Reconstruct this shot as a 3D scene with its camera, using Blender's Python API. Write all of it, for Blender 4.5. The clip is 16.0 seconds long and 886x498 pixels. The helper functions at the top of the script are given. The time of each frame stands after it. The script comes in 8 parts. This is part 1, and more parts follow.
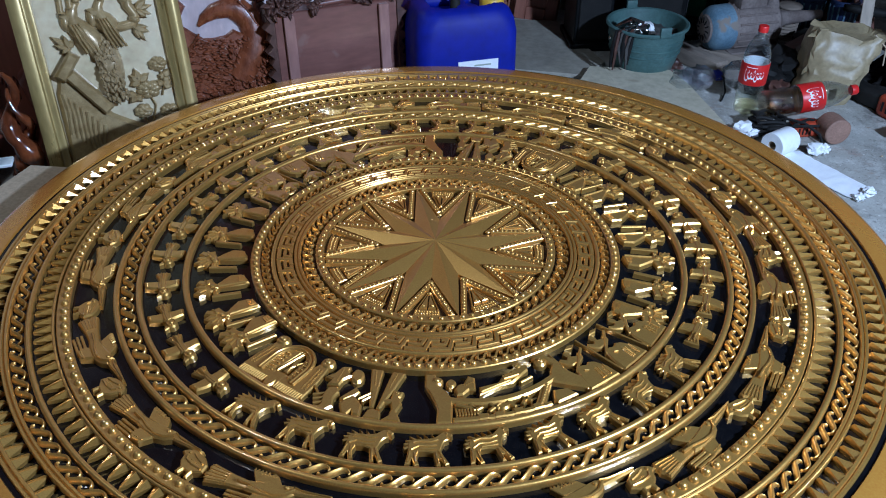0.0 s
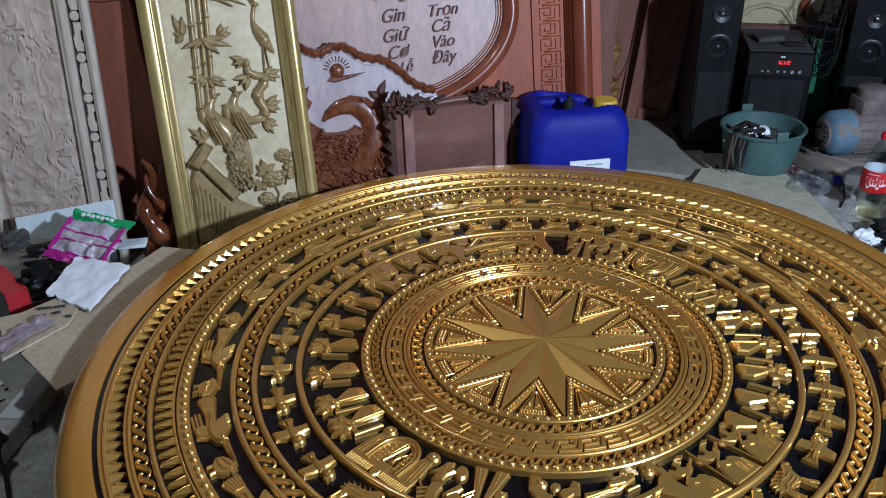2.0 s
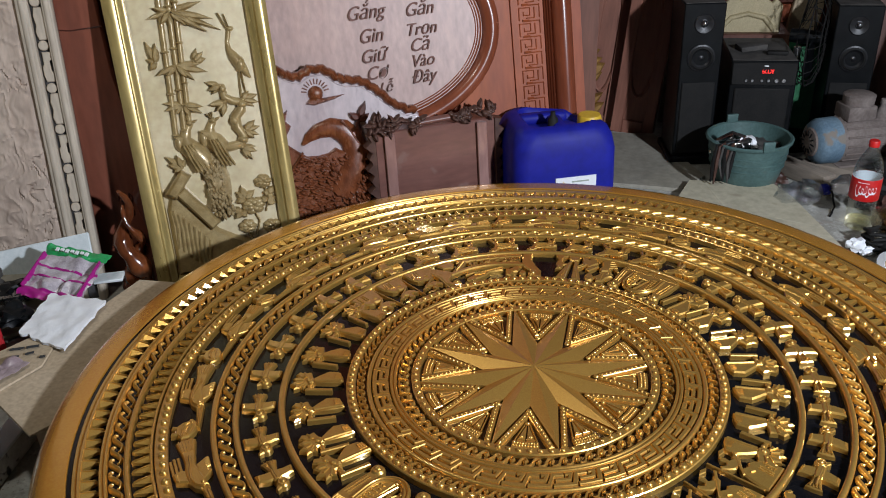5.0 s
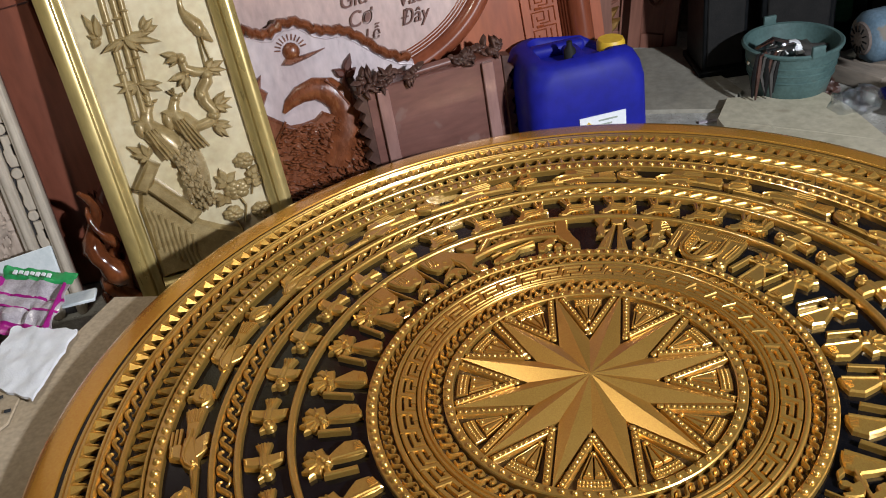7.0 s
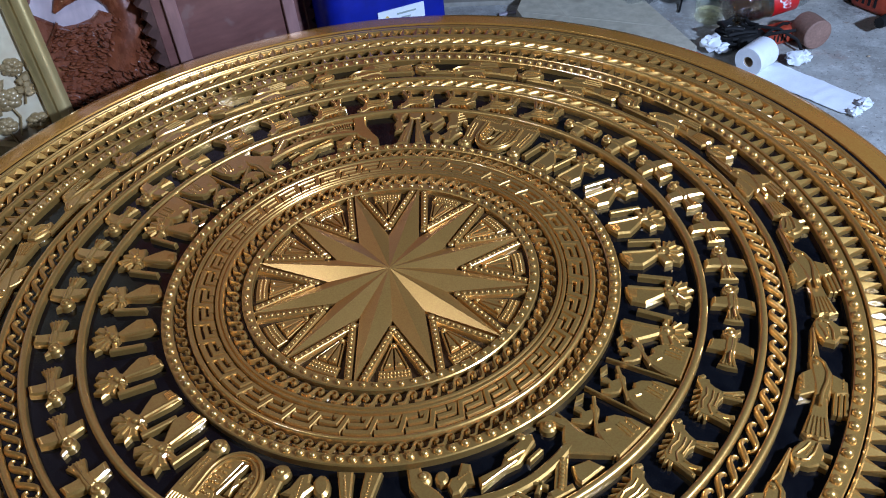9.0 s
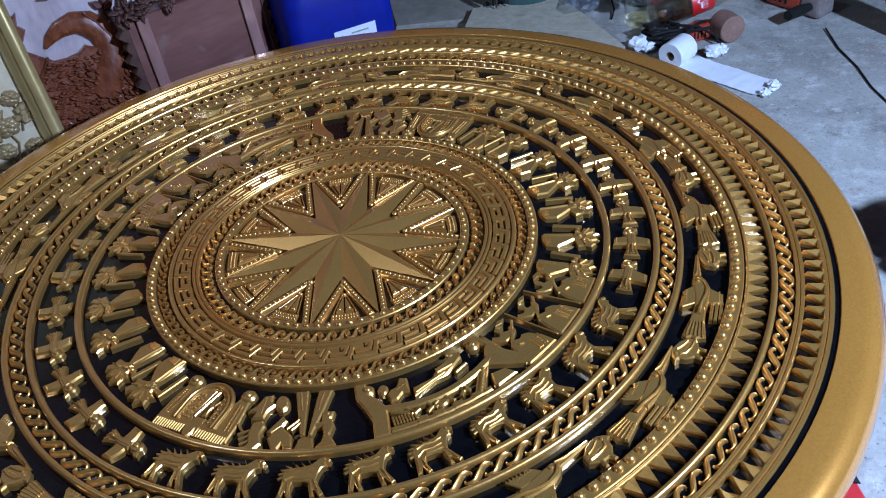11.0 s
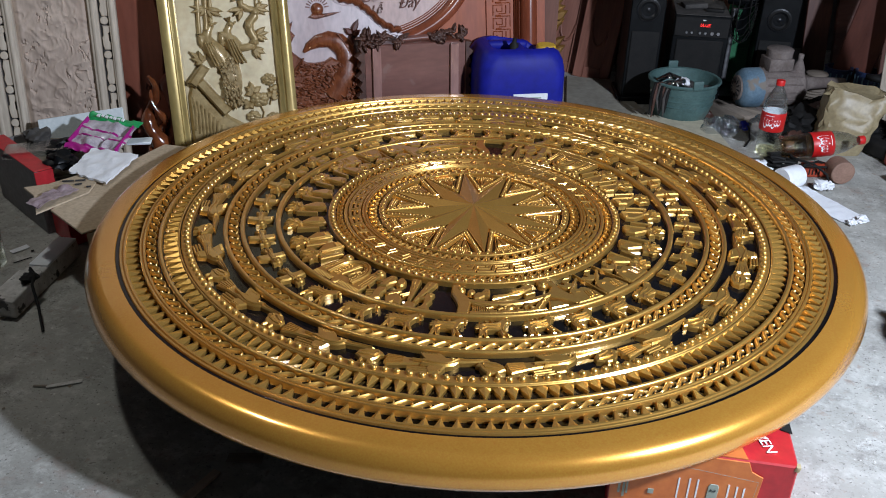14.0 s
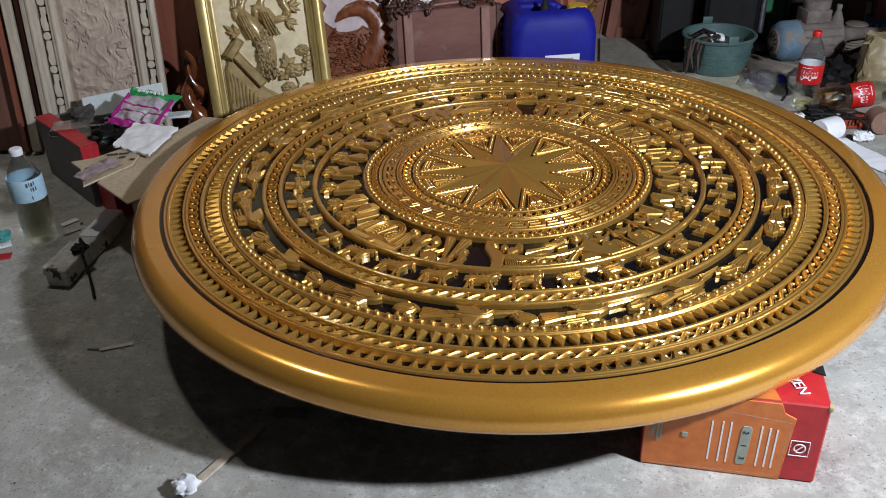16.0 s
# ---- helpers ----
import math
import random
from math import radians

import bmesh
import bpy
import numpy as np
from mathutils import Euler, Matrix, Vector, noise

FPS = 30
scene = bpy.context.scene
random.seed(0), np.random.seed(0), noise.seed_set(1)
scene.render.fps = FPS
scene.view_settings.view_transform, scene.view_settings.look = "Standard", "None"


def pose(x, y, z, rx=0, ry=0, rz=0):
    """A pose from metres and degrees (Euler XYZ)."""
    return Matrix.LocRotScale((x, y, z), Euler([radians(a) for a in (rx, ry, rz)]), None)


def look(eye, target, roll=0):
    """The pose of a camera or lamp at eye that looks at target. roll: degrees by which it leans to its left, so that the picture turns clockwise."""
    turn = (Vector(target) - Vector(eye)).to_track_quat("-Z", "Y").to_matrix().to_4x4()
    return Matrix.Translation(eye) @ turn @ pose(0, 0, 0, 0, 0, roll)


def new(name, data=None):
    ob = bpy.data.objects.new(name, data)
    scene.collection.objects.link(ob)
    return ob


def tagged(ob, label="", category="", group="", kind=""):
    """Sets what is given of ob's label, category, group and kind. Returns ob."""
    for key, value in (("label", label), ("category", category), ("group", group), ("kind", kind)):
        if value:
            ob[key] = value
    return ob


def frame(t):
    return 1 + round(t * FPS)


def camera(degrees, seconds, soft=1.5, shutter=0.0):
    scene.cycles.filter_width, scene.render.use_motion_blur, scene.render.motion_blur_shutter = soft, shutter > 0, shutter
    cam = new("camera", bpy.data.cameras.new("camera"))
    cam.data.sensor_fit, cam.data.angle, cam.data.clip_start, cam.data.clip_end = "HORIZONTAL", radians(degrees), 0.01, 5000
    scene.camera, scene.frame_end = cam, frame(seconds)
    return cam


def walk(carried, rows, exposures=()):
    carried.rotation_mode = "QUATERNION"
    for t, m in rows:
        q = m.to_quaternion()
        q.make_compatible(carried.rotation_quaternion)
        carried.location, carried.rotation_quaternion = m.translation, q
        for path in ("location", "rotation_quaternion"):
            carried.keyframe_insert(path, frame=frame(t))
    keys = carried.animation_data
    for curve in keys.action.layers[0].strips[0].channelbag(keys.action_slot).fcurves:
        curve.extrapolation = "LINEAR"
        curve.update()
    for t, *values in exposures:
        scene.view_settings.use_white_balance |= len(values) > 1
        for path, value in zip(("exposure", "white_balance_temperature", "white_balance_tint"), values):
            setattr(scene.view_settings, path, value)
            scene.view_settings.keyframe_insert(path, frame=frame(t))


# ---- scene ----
cam = camera(54.91, 16.0, soft=1.0)
# seconds, place in metres, turn in degrees
ROWS = [
    (0.0, 0.1047, -1.3735, 1.2071, 54.94, -0.20, 3.89),
    (0.5, 0.1077, -1.3791, 1.2118, 55.63, 0.79, 5.01),
    (1.0, 0.1028, -1.3809, 1.2225, 57.91, 1.27, 7.94),
    (1.5, 0.0936, -1.3831, 1.2242, 59.72, 1.18, 10.04),
    (2.0, 0.0869, -1.3870, 1.2317, 60.94, 1.12, 10.96),
    (2.5, 0.0917, -1.3857, 1.2294, 61.90, 1.23, 11.19),
    (3.0, 0.0980, -1.3778, 1.2288, 61.92, 1.44, 10.91),
    (3.5, 0.0999, -1.3790, 1.2316, 61.75, 1.70, 10.54),
    (4.0, 0.0987, -1.3876, 1.2357, 62.42, 1.60, 10.94),
    (4.5, 0.0948, -1.3728, 1.2307, 62.36, 1.47, 10.55),
    (4.7, 0.0928, -1.3624, 1.2314, 62.10, 1.67, 9.99),
    (6.8, 0.0117, -1.0038, 1.2004, 58.12, 8.00, 8.33),
    (7.0, 0.0165, -1.0013, 1.1899, 56.05, 7.99, 6.80),
    (7.5, 0.0509, -0.9934, 1.1743, 52.76, 8.06, 2.91),
    (8.0, 0.0615, -0.9859, 1.1708, 51.82, 7.34, -0.84),
    (8.5, 0.0555, -0.9888, 1.1716, 50.53, 5.31, -2.65),
    (9.0, 0.0743, -0.9918, 1.1630, 48.50, 4.07, -4.31),
    (9.5, 0.0835, -1.0124, 1.1598, 44.88, 3.73, -5.74),
    (10.0, 0.1067, -1.0565, 1.1646, 45.55, 6.64, -5.67),
    (10.2, 0.0769, -1.0924, 1.1875, 46.84, 7.36, -8.05),
    (12.3, 0.3291, -1.5448, 1.1911, 56.00, 2.75, 1.66),
    (12.5, 0.3124, -1.5961, 1.1917, 57.21, 1.63, 3.45),
    (13.0, 0.2682, -1.7753, 1.1768, 58.19, -0.44, 7.52),
    (13.5, 0.2309, -1.8575, 1.1818, 60.09, -1.90, 10.34),
    (14.0, 0.2521, -1.8854, 1.1831, 61.11, -1.16, 10.48),
    (14.5, 0.2814, -1.8932, 1.1774, 59.43, 1.68, 9.36),
    (15.0, 0.2807, -1.8941, 1.1695, 58.27, 2.55, 9.68),
    (15.5, 0.2734, -1.9194, 1.1705, 58.69, 1.92, 11.12),
    (16.0, 0.2789, -1.9300, 1.1668, 59.43, 1.63, 12.12),
]
# seconds, stops, kelvin, tint: the camera's own white balance drifts on the way
BALANCE = [(0, 0.24, 5200, 4), (0.6, 0.3, 5150, 3), (1.5, 0.27, 5600, 4), (2.1, 0.29, 5950, 5), (2.6, 0.32, 6800, 7), (3.5, 0.35, 7000, 7), (4.7, 0.37, 7050, 7), (6.8, 0.63, 7600, 8), (7.1, 0.58, 7400, 8), (7.5, 0.3, 6500, 7), (8, 0.19, 5190, 8), (8.7, 0.25, 5140, 9), (9.2, 0.35, 5090, 10), (9.5, 0.53, 4790, 9), (9.8, 0.42, 4690, 9), (10.2, 0.27, 4640, 9), (12.5, -0.02, 6000, 12), (13, 0.1, 6200, 11), (14, 0.3, 6650, 7), (14.6, 0.33, 6850, 8), (16, 0.2, 7150, 8)]
walk(cam, [(t, pose(x, y, z, rx, ry, rz)) for t, x, y, z, rx, ry, rz in ROWS], BALANCE)

# ---- light: two bare lamps, one at each side of the disc, under an added dark ceiling ----
EXPOSURE = 0.0
scene.view_settings.exposure = EXPOSURE
world = bpy.data.worlds.new("world")
scene.world = world
world.use_nodes = True
world.node_tree.nodes["Background"].inputs[0].default_value = (0.62, 0.72, 1.0, 1)
world.node_tree.nodes["Background"].inputs[1].default_value = 0.20


def lamp(name, eye, target, size, watts, colour):
    data = bpy.data.lights.new(name, "AREA")
    data.shape, data.size, data.energy, data.color = "DISK", size, watts, colour
    ob = new(name, data)
    ob.matrix_world = look(eye, target)
    return ob


lamp("left_lamp_light", (-1.3, -0.1, 2.4), (-0.2, 0.1, 0.0), 0.14, 7.6, (0.95, 0.97, 0.98))
lamp("right_lamp_light", (1.70, -1.15, 1.55), (-0.1, 0.3, 0.2), 0.14, 69, (0.855, 0.96, 1.20))


# ---- materials ----
def surface(name, c1, c2, scale=20.0, rough=0.5, metal=0.0, bump=0.1, stretch=(1, 1, 1), fine=None, spots=None, coat=0.0, rvar=0.12, island=0.0, coat_rough=0.12, coat_ior=1.5, dents=0.0):
    """A two-scale procedural surface: c1 to c2 by a broad noise, a fine grain in bump and gloss, and spots of a third colour."""
    m = bpy.data.materials.new(name)
    m.use_nodes = True
    nt = m.node_tree
    n, li = nt.nodes, nt.links
    b = n["Principled BSDF"]
    tc = n.new("ShaderNodeTexCoord")
    mp = n.new("ShaderNodeMapping")
    mp.inputs["Scale"].default_value = stretch
    li.new(tc.outputs["Object"], mp.inputs["Vector"])
    broad = n.new("ShaderNodeTexNoise")
    broad.inputs["Scale"].default_value = scale
    broad.inputs["Detail"].default_value = 6
    broad.inputs["Roughness"].default_value = 0.62
    li.new(mp.outputs[0], broad.inputs["Vector"])
    grain = n.new("ShaderNodeTexNoise")
    grain.inputs["Scale"].default_value = fine or scale * 9
    grain.inputs["Detail"].default_value = 4
    li.new(mp.outputs[0], grain.inputs["Vector"])
    ramp = n.new("ShaderNodeValToRGB")
    ramp.color_ramp.elements[0].position, ramp.color_ramp.elements[1].position = 0.33, 0.68
    ramp.color_ramp.elements[0].color, ramp.color_ramp.elements[1].color = (*c1, 1), (*c2, 1)
    li.new(broad.outputs["Fac"], ramp.inputs["Fac"])
    col = ramp.outputs[0]
    mix = n.new("ShaderNodeMix")
    mix.data_type, mix.blend_type = "RGBA", "OVERLAY"
    mix.inputs[0].default_value = 0.35
    li.new(col, mix.inputs[6])
    li.new(grain.outputs["Fac"], mix.inputs[7])
    col = mix.outputs[2]
    if spots:
        colour, size, amount = spots
        vo = n.new("ShaderNodeTexNoise")
        vo.inputs["Scale"].default_value = size
        vo.inputs["Detail"].default_value = 3
        li.new(tc.outputs["Object"], vo.inputs["Vector"])
        cut = n.new("ShaderNodeValToRGB")
        cut.color_ramp.elements[0].position, cut.color_ramp.elements[1].position = 1 - amount, min(1.0, 1.06 - amount)
        cut.color_ramp.elements[0].color, cut.color_ramp.elements[1].color = (0, 0, 0, 1), (1, 1, 1, 1)
        li.new(vo.outputs["Fac"], cut.inputs["Fac"])
        over = n.new("ShaderNodeMix")
        over.data_type = "RGBA"
        over.inputs[7].default_value = (*colour, 1)
        li.new(cut.outputs[0], over.inputs[0])
        li.new(col, over.inputs[6])
        col = over.outputs[2]
    if island:
        info = n.new("ShaderNodeObjectInfo")
        hsv = n.new("ShaderNodeHueSaturation")
        mr = n.new("ShaderNodeMapRange")
        mr.inputs[3].default_value, mr.inputs[4].default_value = 1 - island, 1 + island
        li.new(info.outputs["Random"], mr.inputs[0])
        li.new(mr.outputs[0], hsv.inputs["Value"])
        li.new(col, hsv.inputs["Color"])
        col = hsv.outputs[0]
    li.new(col, b.inputs["Base Color"])
    rr = n.new("ShaderNodeMapRange")
    rr.inputs[3].default_value, rr.inputs[4].default_value = max(0.03, rough - rvar), min(1, rough + rvar)
    li.new(broad.outputs["Fac"], rr.inputs[0])
    li.new(rr.outputs[0], b.inputs["Roughness"])
    b.inputs["Metallic"].default_value = metal
    b.inputs["Coat Weight"].default_value = coat
    b.inputs["Coat Roughness"].default_value = coat_rough
    b.inputs["Coat IOR"].default_value = coat_ior
    if bump:
        bp = n.new("ShaderNodeBump")
        bp.inputs["Strength"].default_value = bump
        bp.inputs["Distance"].default_value = 0.002
        li.new(grain.outputs["Fac"], bp.inputs["Height"])
        li.new(bp.outputs[0], b.inputs["Normal"])
        if dents:
            hand = n.new("ShaderNodeTexNoise")
            hand.inputs["Scale"].default_value = 95
            hand.inputs["Detail"].default_value = 2
            li.new(tc.outputs["Object"], hand.inputs["Vector"])
            cuts = n.new("ShaderNodeBump")
            cuts.inputs["Strength"].default_value = dents
            cuts.inputs["Distance"].default_value = 0.004
            li.new(hand.outputs["Fac"], cuts.inputs["Height"])
            li.new(cuts.outputs[0], bp.inputs["Normal"])
            li.new(bp.outputs[0], b.inputs["Coat Normal"])
    return m


def clear(name, colour, rough=0.05, ior=1.45):
    m = bpy.data.materials.new(name)
    m.use_nodes = True
    b = m.node_tree.nodes["Principled BSDF"]
    b.inputs["Base Color"].default_value = (*colour, 1)
    b.inputs["Roughness"].default_value = rough
    b.inputs["IOR"].default_value = ior
    b.inputs["Transmission Weight"].default_value = 1.0
    return m


def film(name, colour, rough=0.06, blend=0.40):
    """Thin clear plastic: lets light through and mirrors at the edges."""
    m = bpy.data.materials.new(name)
    m.use_nodes = True
    n, li = m.node_tree.nodes, m.node_tree.links
    n.remove(n["Principled BSDF"])
    see = n.new("ShaderNodeBsdfTransparent")
    see.inputs["Color"].default_value = (*colour, 1)
    gloss = n.new("ShaderNodeBsdfGlossy")
    gloss.inputs["Roughness"].default_value = rough
    fres = n.new("ShaderNodeLayerWeight")
    fres.inputs["Blend"].default_value = blend
    wrinkle = n.new("ShaderNodeTexNoise")
    wrinkle.inputs["Scale"].default_value = 45
    bp = n.new("ShaderNodeBump")
    bp.inputs["Strength"].default_value, bp.inputs["Distance"].default_value = 0.5, 0.004
    li.new(wrinkle.outputs["Fac"], bp.inputs["Height"])
    li.new(bp.outputs[0], gloss.inputs["Normal"])
    mix = n.new("ShaderNodeMixShader")
    li.new(fres.outputs["Facing"], mix.inputs[0])
    li.new(see.outputs[0], mix.inputs[1])
    li.new(gloss.outputs[0], mix.inputs[2])
    li.new(mix.outputs[0], n["Material Output"].inputs["Surface"])
    return m


def glowing(name, colour, strength):
    m = bpy.data.materials.new(name)
    m.use_nodes = True
    b = m.node_tree.nodes["Principled BSDF"]
    b.inputs["Base Color"].default_value = (0.02, 0.0, 0.0, 1)
    b.inputs["Emission Color"].default_value = (*colour, 1)
    b.inputs["Emission Strength"].default_value = strength
    return m


GOLD = surface("gold_paint", (0.690, 0.390, 0.086), (0.725, 0.418, 0.100), 9, 0.33, 0.80, 0.03, fine=420, rvar=0.03, coat=0.9, coat_rough=0.13, coat_ior=1.8, dents=0.08)
GOLD_STAR = surface("satin_gold_paint", (0.660, 0.355, 0.076), (0.700, 0.382, 0.088), 9, 0.35, 0.80, 0.03, fine=420, rvar=0.04, coat=0.5, coat_rough=0.26, coat_ior=1.6)
GOLD_SATIN = surface("half_matt_gold_paint", (0.690, 0.390, 0.088), (0.725, 0.418, 0.102), 9, 0.37, 0.80, 0.03, fine=420, rvar=0.04, coat=0.8, coat_rough=0.16, coat_ior=1.7)
GOLD_RIM = surface("gold_paint_rim", (0.76, 0.358, 0.056), (0.80, 0.382, 0.064), 5, 0.24, 0.62, 0.0, fine=300, rvar=0.03, coat=0.9, coat_rough=0.12, coat_ior=1.6)
# recessed gold ground with the shade of the grooves put into its colour
SHADED_GOLD = surface("gold_ground_painted_shade", (0.055, 0.028, 0.010), (0.10, 0.052, 0.018), 30, 0.42, 0.5, 0.05, coat=0.3)
BLACK = surface("black_lacquer", (0.002, 0.002, 0.003), (0.005, 0.005, 0.006), 30, 0.12, 0.0, 0.05)
# near-black wood, picked to damp bounce light beneath the disc
DARKENED_WOOD = surface("darkened_wood", (0.040, 0.038, 0.040), (0.070, 0.066, 0.068), 14, 0.8, 0, 0.3, (1, 8, 1))


def concrete(name):
    """Worn concrete: pale and grey drifts, plaster-white patches, rusty stains and dark grit."""
    m = bpy.data.materials.new(name)
    m.use_nodes = True
    n, li = m.node_tree.nodes, m.node_tree.links
    b = n["Principled BSDF"]
    tc = n.new("ShaderNodeTexCoord")

    def cloud(scale, detail, rough, lo, hi):
        t = n.new("ShaderNodeTexNoise")
        t.inputs["Scale"].default_value, t.inputs["Detail"].default_value, t.inputs["Roughness"].default_value = scale, detail, rough
        li.new(tc.outputs["Object"], t.inputs["Vector"])
        r = n.new("ShaderNodeMapRange")
        r.inputs[1].default_value, r.inputs[2].default_value = lo, hi
        li.new(t.outputs["Fac"], r.inputs[0])
        return r.outputs[0]

    def over(fac, under, colour):
        x = n.new("ShaderNodeMix")
        x.data_type = "RGBA"
        li.new(fac, x.inputs[0])
        if isinstance(under, tuple):
            x.inputs[6].default_value = (*under, 1)
        else:
            li.new(under, x.inputs[6])
        x.inputs[7].default_value = (*colour, 1)
        return x.outputs[2]

    col = over(cloud(3.0, 8, 0.7, 0.36, 0.64), (0.30, 0.288, 0.255), (0.455, 0.448, 0.405))
    col = over(cloud(17.0, 8, 0.75, 0.50, 0.70), col, (0.58, 0.575, 0.53))
    col = over(cloud(8.0, 7, 0.72, 0.58, 0.74), col, (0.33, 0.255, 0.215))
    col = over(cloud(5.5, 12, 0.82, 0.53, 0.64), col, (0.215, 0.205, 0.185))
    col = over(cloud(9.5, 12, 0.80, 0.55, 0.66), col, (0.60, 0.60, 0.56))
    col = over(cloud(24.0, 6, 0.7, 0.59, 0.70), col, (0.33, 0.27, 0.225))
    col = over(cloud(46.0, 6, 0.75, 0.59, 0.69), col, (0.20, 0.19, 0.175))
    col = over(cloud(70.0, 5, 0.7, 0.62, 0.70), col, (0.66, 0.65, 0.60))
    col = over(cloud(150.0, 3, 0.6, 0.62, 0.71), col, (0.12, 0.11, 0.10))
    li.new(col, b.inputs["Base Color"])
    b.inputs["Roughness"].default_value = 0.78
    bp = n.new("ShaderNodeBump")
    bp.inputs["Strength"].default_value, bp.inputs["Distance"].default_value = 0.5, 0.003
    li.new(cloud(60.0, 8, 0.7, 0.2, 0.8), bp.inputs["Height"])
    li.new(bp.outputs[0], b.inputs["Normal"])
    return m


CONCRETE = concrete("stained_concrete")
# room closure colours: neutral greys chosen for the fill they bounce
WALL_GREY = surface("bounce_grey_wall", (0.105, 0.100, 0.098), (0.175, 0.170, 0.167), 4, 0.9, 0, 0.3, fine=60)
CEIL = surface("added_dark_ceiling", (0.046, 0.046, 0.048), (0.08, 0.08, 0.082), 3, 0.95, 0, 0.3)
LACQUER = surface("red_brown_lacquer", (0.17, 0.042, 0.02), (0.27, 0.075, 0.035), 7, 0.24, 0, 0.05, (1, 1, 0.22), coat=0.4, coat_rough=0.10, rvar=0.05)
LACQUER_S = surface("satin_red_brown_lacquer", (0.25, 0.056, 0.021), (0.36, 0.096, 0.036), 7, 0.50, 0, 0.08, (1, 1, 0.22), coat=0.05, coat_rough=0.4)
LACQUER_S.node_tree.nodes["Principled BSDF"].inputs["Specular IOR Level"].default_value = 0.25
LACQUER_D = surface("dark_lacquer", (0.06, 0.018, 0.012), (0.12, 0.035, 0.022), 9, 0.30, 0, 0.1, (1, 1, 0.25), coat=0.5)
LACQUER_P = surface("pink_brown_lacquer", (0.39, 0.245, 0.21), (0.48, 0.325, 0.285), 8, 0.50, 0, 0.04, (1, 1, 0.4), spots=((0.42, 0.27, 0.25), 9, 0.36), coat=0.3, coat_rough=0.4)
# brownish-pink lacquer, its base colour paled to stand for lamp glare
LACQUER_GLARE = surface("glare_tinted_lacquer", (0.42, 0.325, 0.33), (0.54, 0.45, 0.455), 8, 0.30, 0, 0.04, (1, 1, 0.4), coat=1.0, coat_rough=0.32, coat_ior=1.7)
PLUMAGE = surface("feather_brown_lacquer", (0.115, 0.031, 0.012), (0.235, 0.070, 0.027), 60, 0.28, 0, 0.25, (1, 1, 0.5), coat=0.9, coat_rough=0.08, coat_ior=1.5)
DOORRED = surface("red_brown_door_wood", (0.20, 0.080, 0.055), (0.33, 0.14, 0.095), 10, 0.5, 0, 0.2, (1, 1, 0.12))
DOORWOOD = surface("old_door_wood", (0.10, 0.040, 0.030), (0.20, 0.085, 0.058), 10, 0.5, 0, 0.2, (1, 1, 0.12))
CHESTWOOD = surface("brown_chest_wood", (0.13, 0.052, 0.040), (0.21, 0.090, 0.070), 8, 0.42, 0, 0.15, (0.25, 1, 1), coat=0.05, spots=((0.20, 0.11, 0.09), 14, 0.40))
CHESTDARK = surface("dark_carved_wood", (0.05, 0.022, 0.016), (0.10, 0.045, 0.032), 30, 0.45, 0, 0.3)
PALEWOOD = surface("raw_pale_wood", (0.39, 0.295, 0.235), (0.53, 0.425, 0.345), 8, 0.78, 0, 0.3, (1, 1, 0.3), spots=((0.36, 0.22, 0.15), 5, 0.32))
PALEFRAME = surface("sanded_pale_wood", (0.44, 0.37, 0.29), (0.58, 0.50, 0.40), 10, 0.6, 0, 0.15, (1, 1, 0.2))
PANELGOLD = surface("pale_gold_lacquer", (0.60, 0.495, 0.285), (0.72, 0.615, 0.405), 5, 0.36, 0.08, 0.05, coat=0.9, coat_rough=0.30)
FRAMEGOLD = surface("frame_gold_lacquer", (0.44, 0.32, 0.11), (0.58, 0.44, 0.18), 8, 0.30, 0.45, 0.05, (1, 1, 0.3), coat=0.4)
CARVEBROWN = surface("brown_gold_carving", (0.30, 0.205, 0.085), (0.46, 0.34, 0.16), 40, 0.33, 0.2, 0.15, coat=0.4)
FLAMEWOOD = surface("polished_root_wood", (0.08, 0.02, 0.008), (0.26, 0.075, 0.025), 16, 0.16, 0, 0.1, (1, 1, 0.4), coat=1.0)
KRAFT = surface("kraft_cardboard", (0.40, 0.31, 0.205), (0.49, 0.39, 0.275), 6, 0.85, 0, 0.15, fine=120)
KRAFT_BEIGE = surface("creased_beige_cardboard", (0.42, 0.385, 0.275), (0.52, 0.475, 0.355), 5, 0.85, 0, 0.15, spots=((0.33, 0.28, 0.20), 6, 0.36))
KRAFT_PALE = surface("dusty_cardboard", (0.27, 0.25, 0.20), (0.355, 0.33, 0.27), 5, 0.9, 0, 0.15, spots=((0.22, 0.185, 0.14), 7, 0.35))
BLUE = surface("blue_plastic", (0.006, 0.010, 0.22), (0.010, 0.016, 0.29), 4, 0.58, 0, 0.08, rvar=0.08, spots=((0.020, 0.026, 0.22), 11, 0.36))
BLUE.node_tree.nodes["Principled BSDF"].inputs["Specular IOR Level"].default_value = 0.25
STOOLBLUE = surface("stool_blue_plastic", (0.02, 0.09, 0.42), (0.03, 0.13, 0.52), 6, 0.4, 0, 0.04)
YELLOW = surface("yellow_plastic", (0.62, 0.38, 0.03), (0.72, 0.46, 0.05), 10, 0.45, 0, 0.05)
WHITE = surface("white_paper", (0.78, 0.80, 0.82), (0.86, 0.87, 0.88), 12, 0.8, 0, 0.2)
TISSUE = surface("white_tissue", (0.80, 0.82, 0.86), (0.88, 0.90, 0.92), 40, 0.9, 0, 0.4)
BLACKPL = surface("black_vinyl", (0.003, 0.0035, 0.004), (0.006, 0.007, 0.008), 20, 0.42, 0, 0.2)
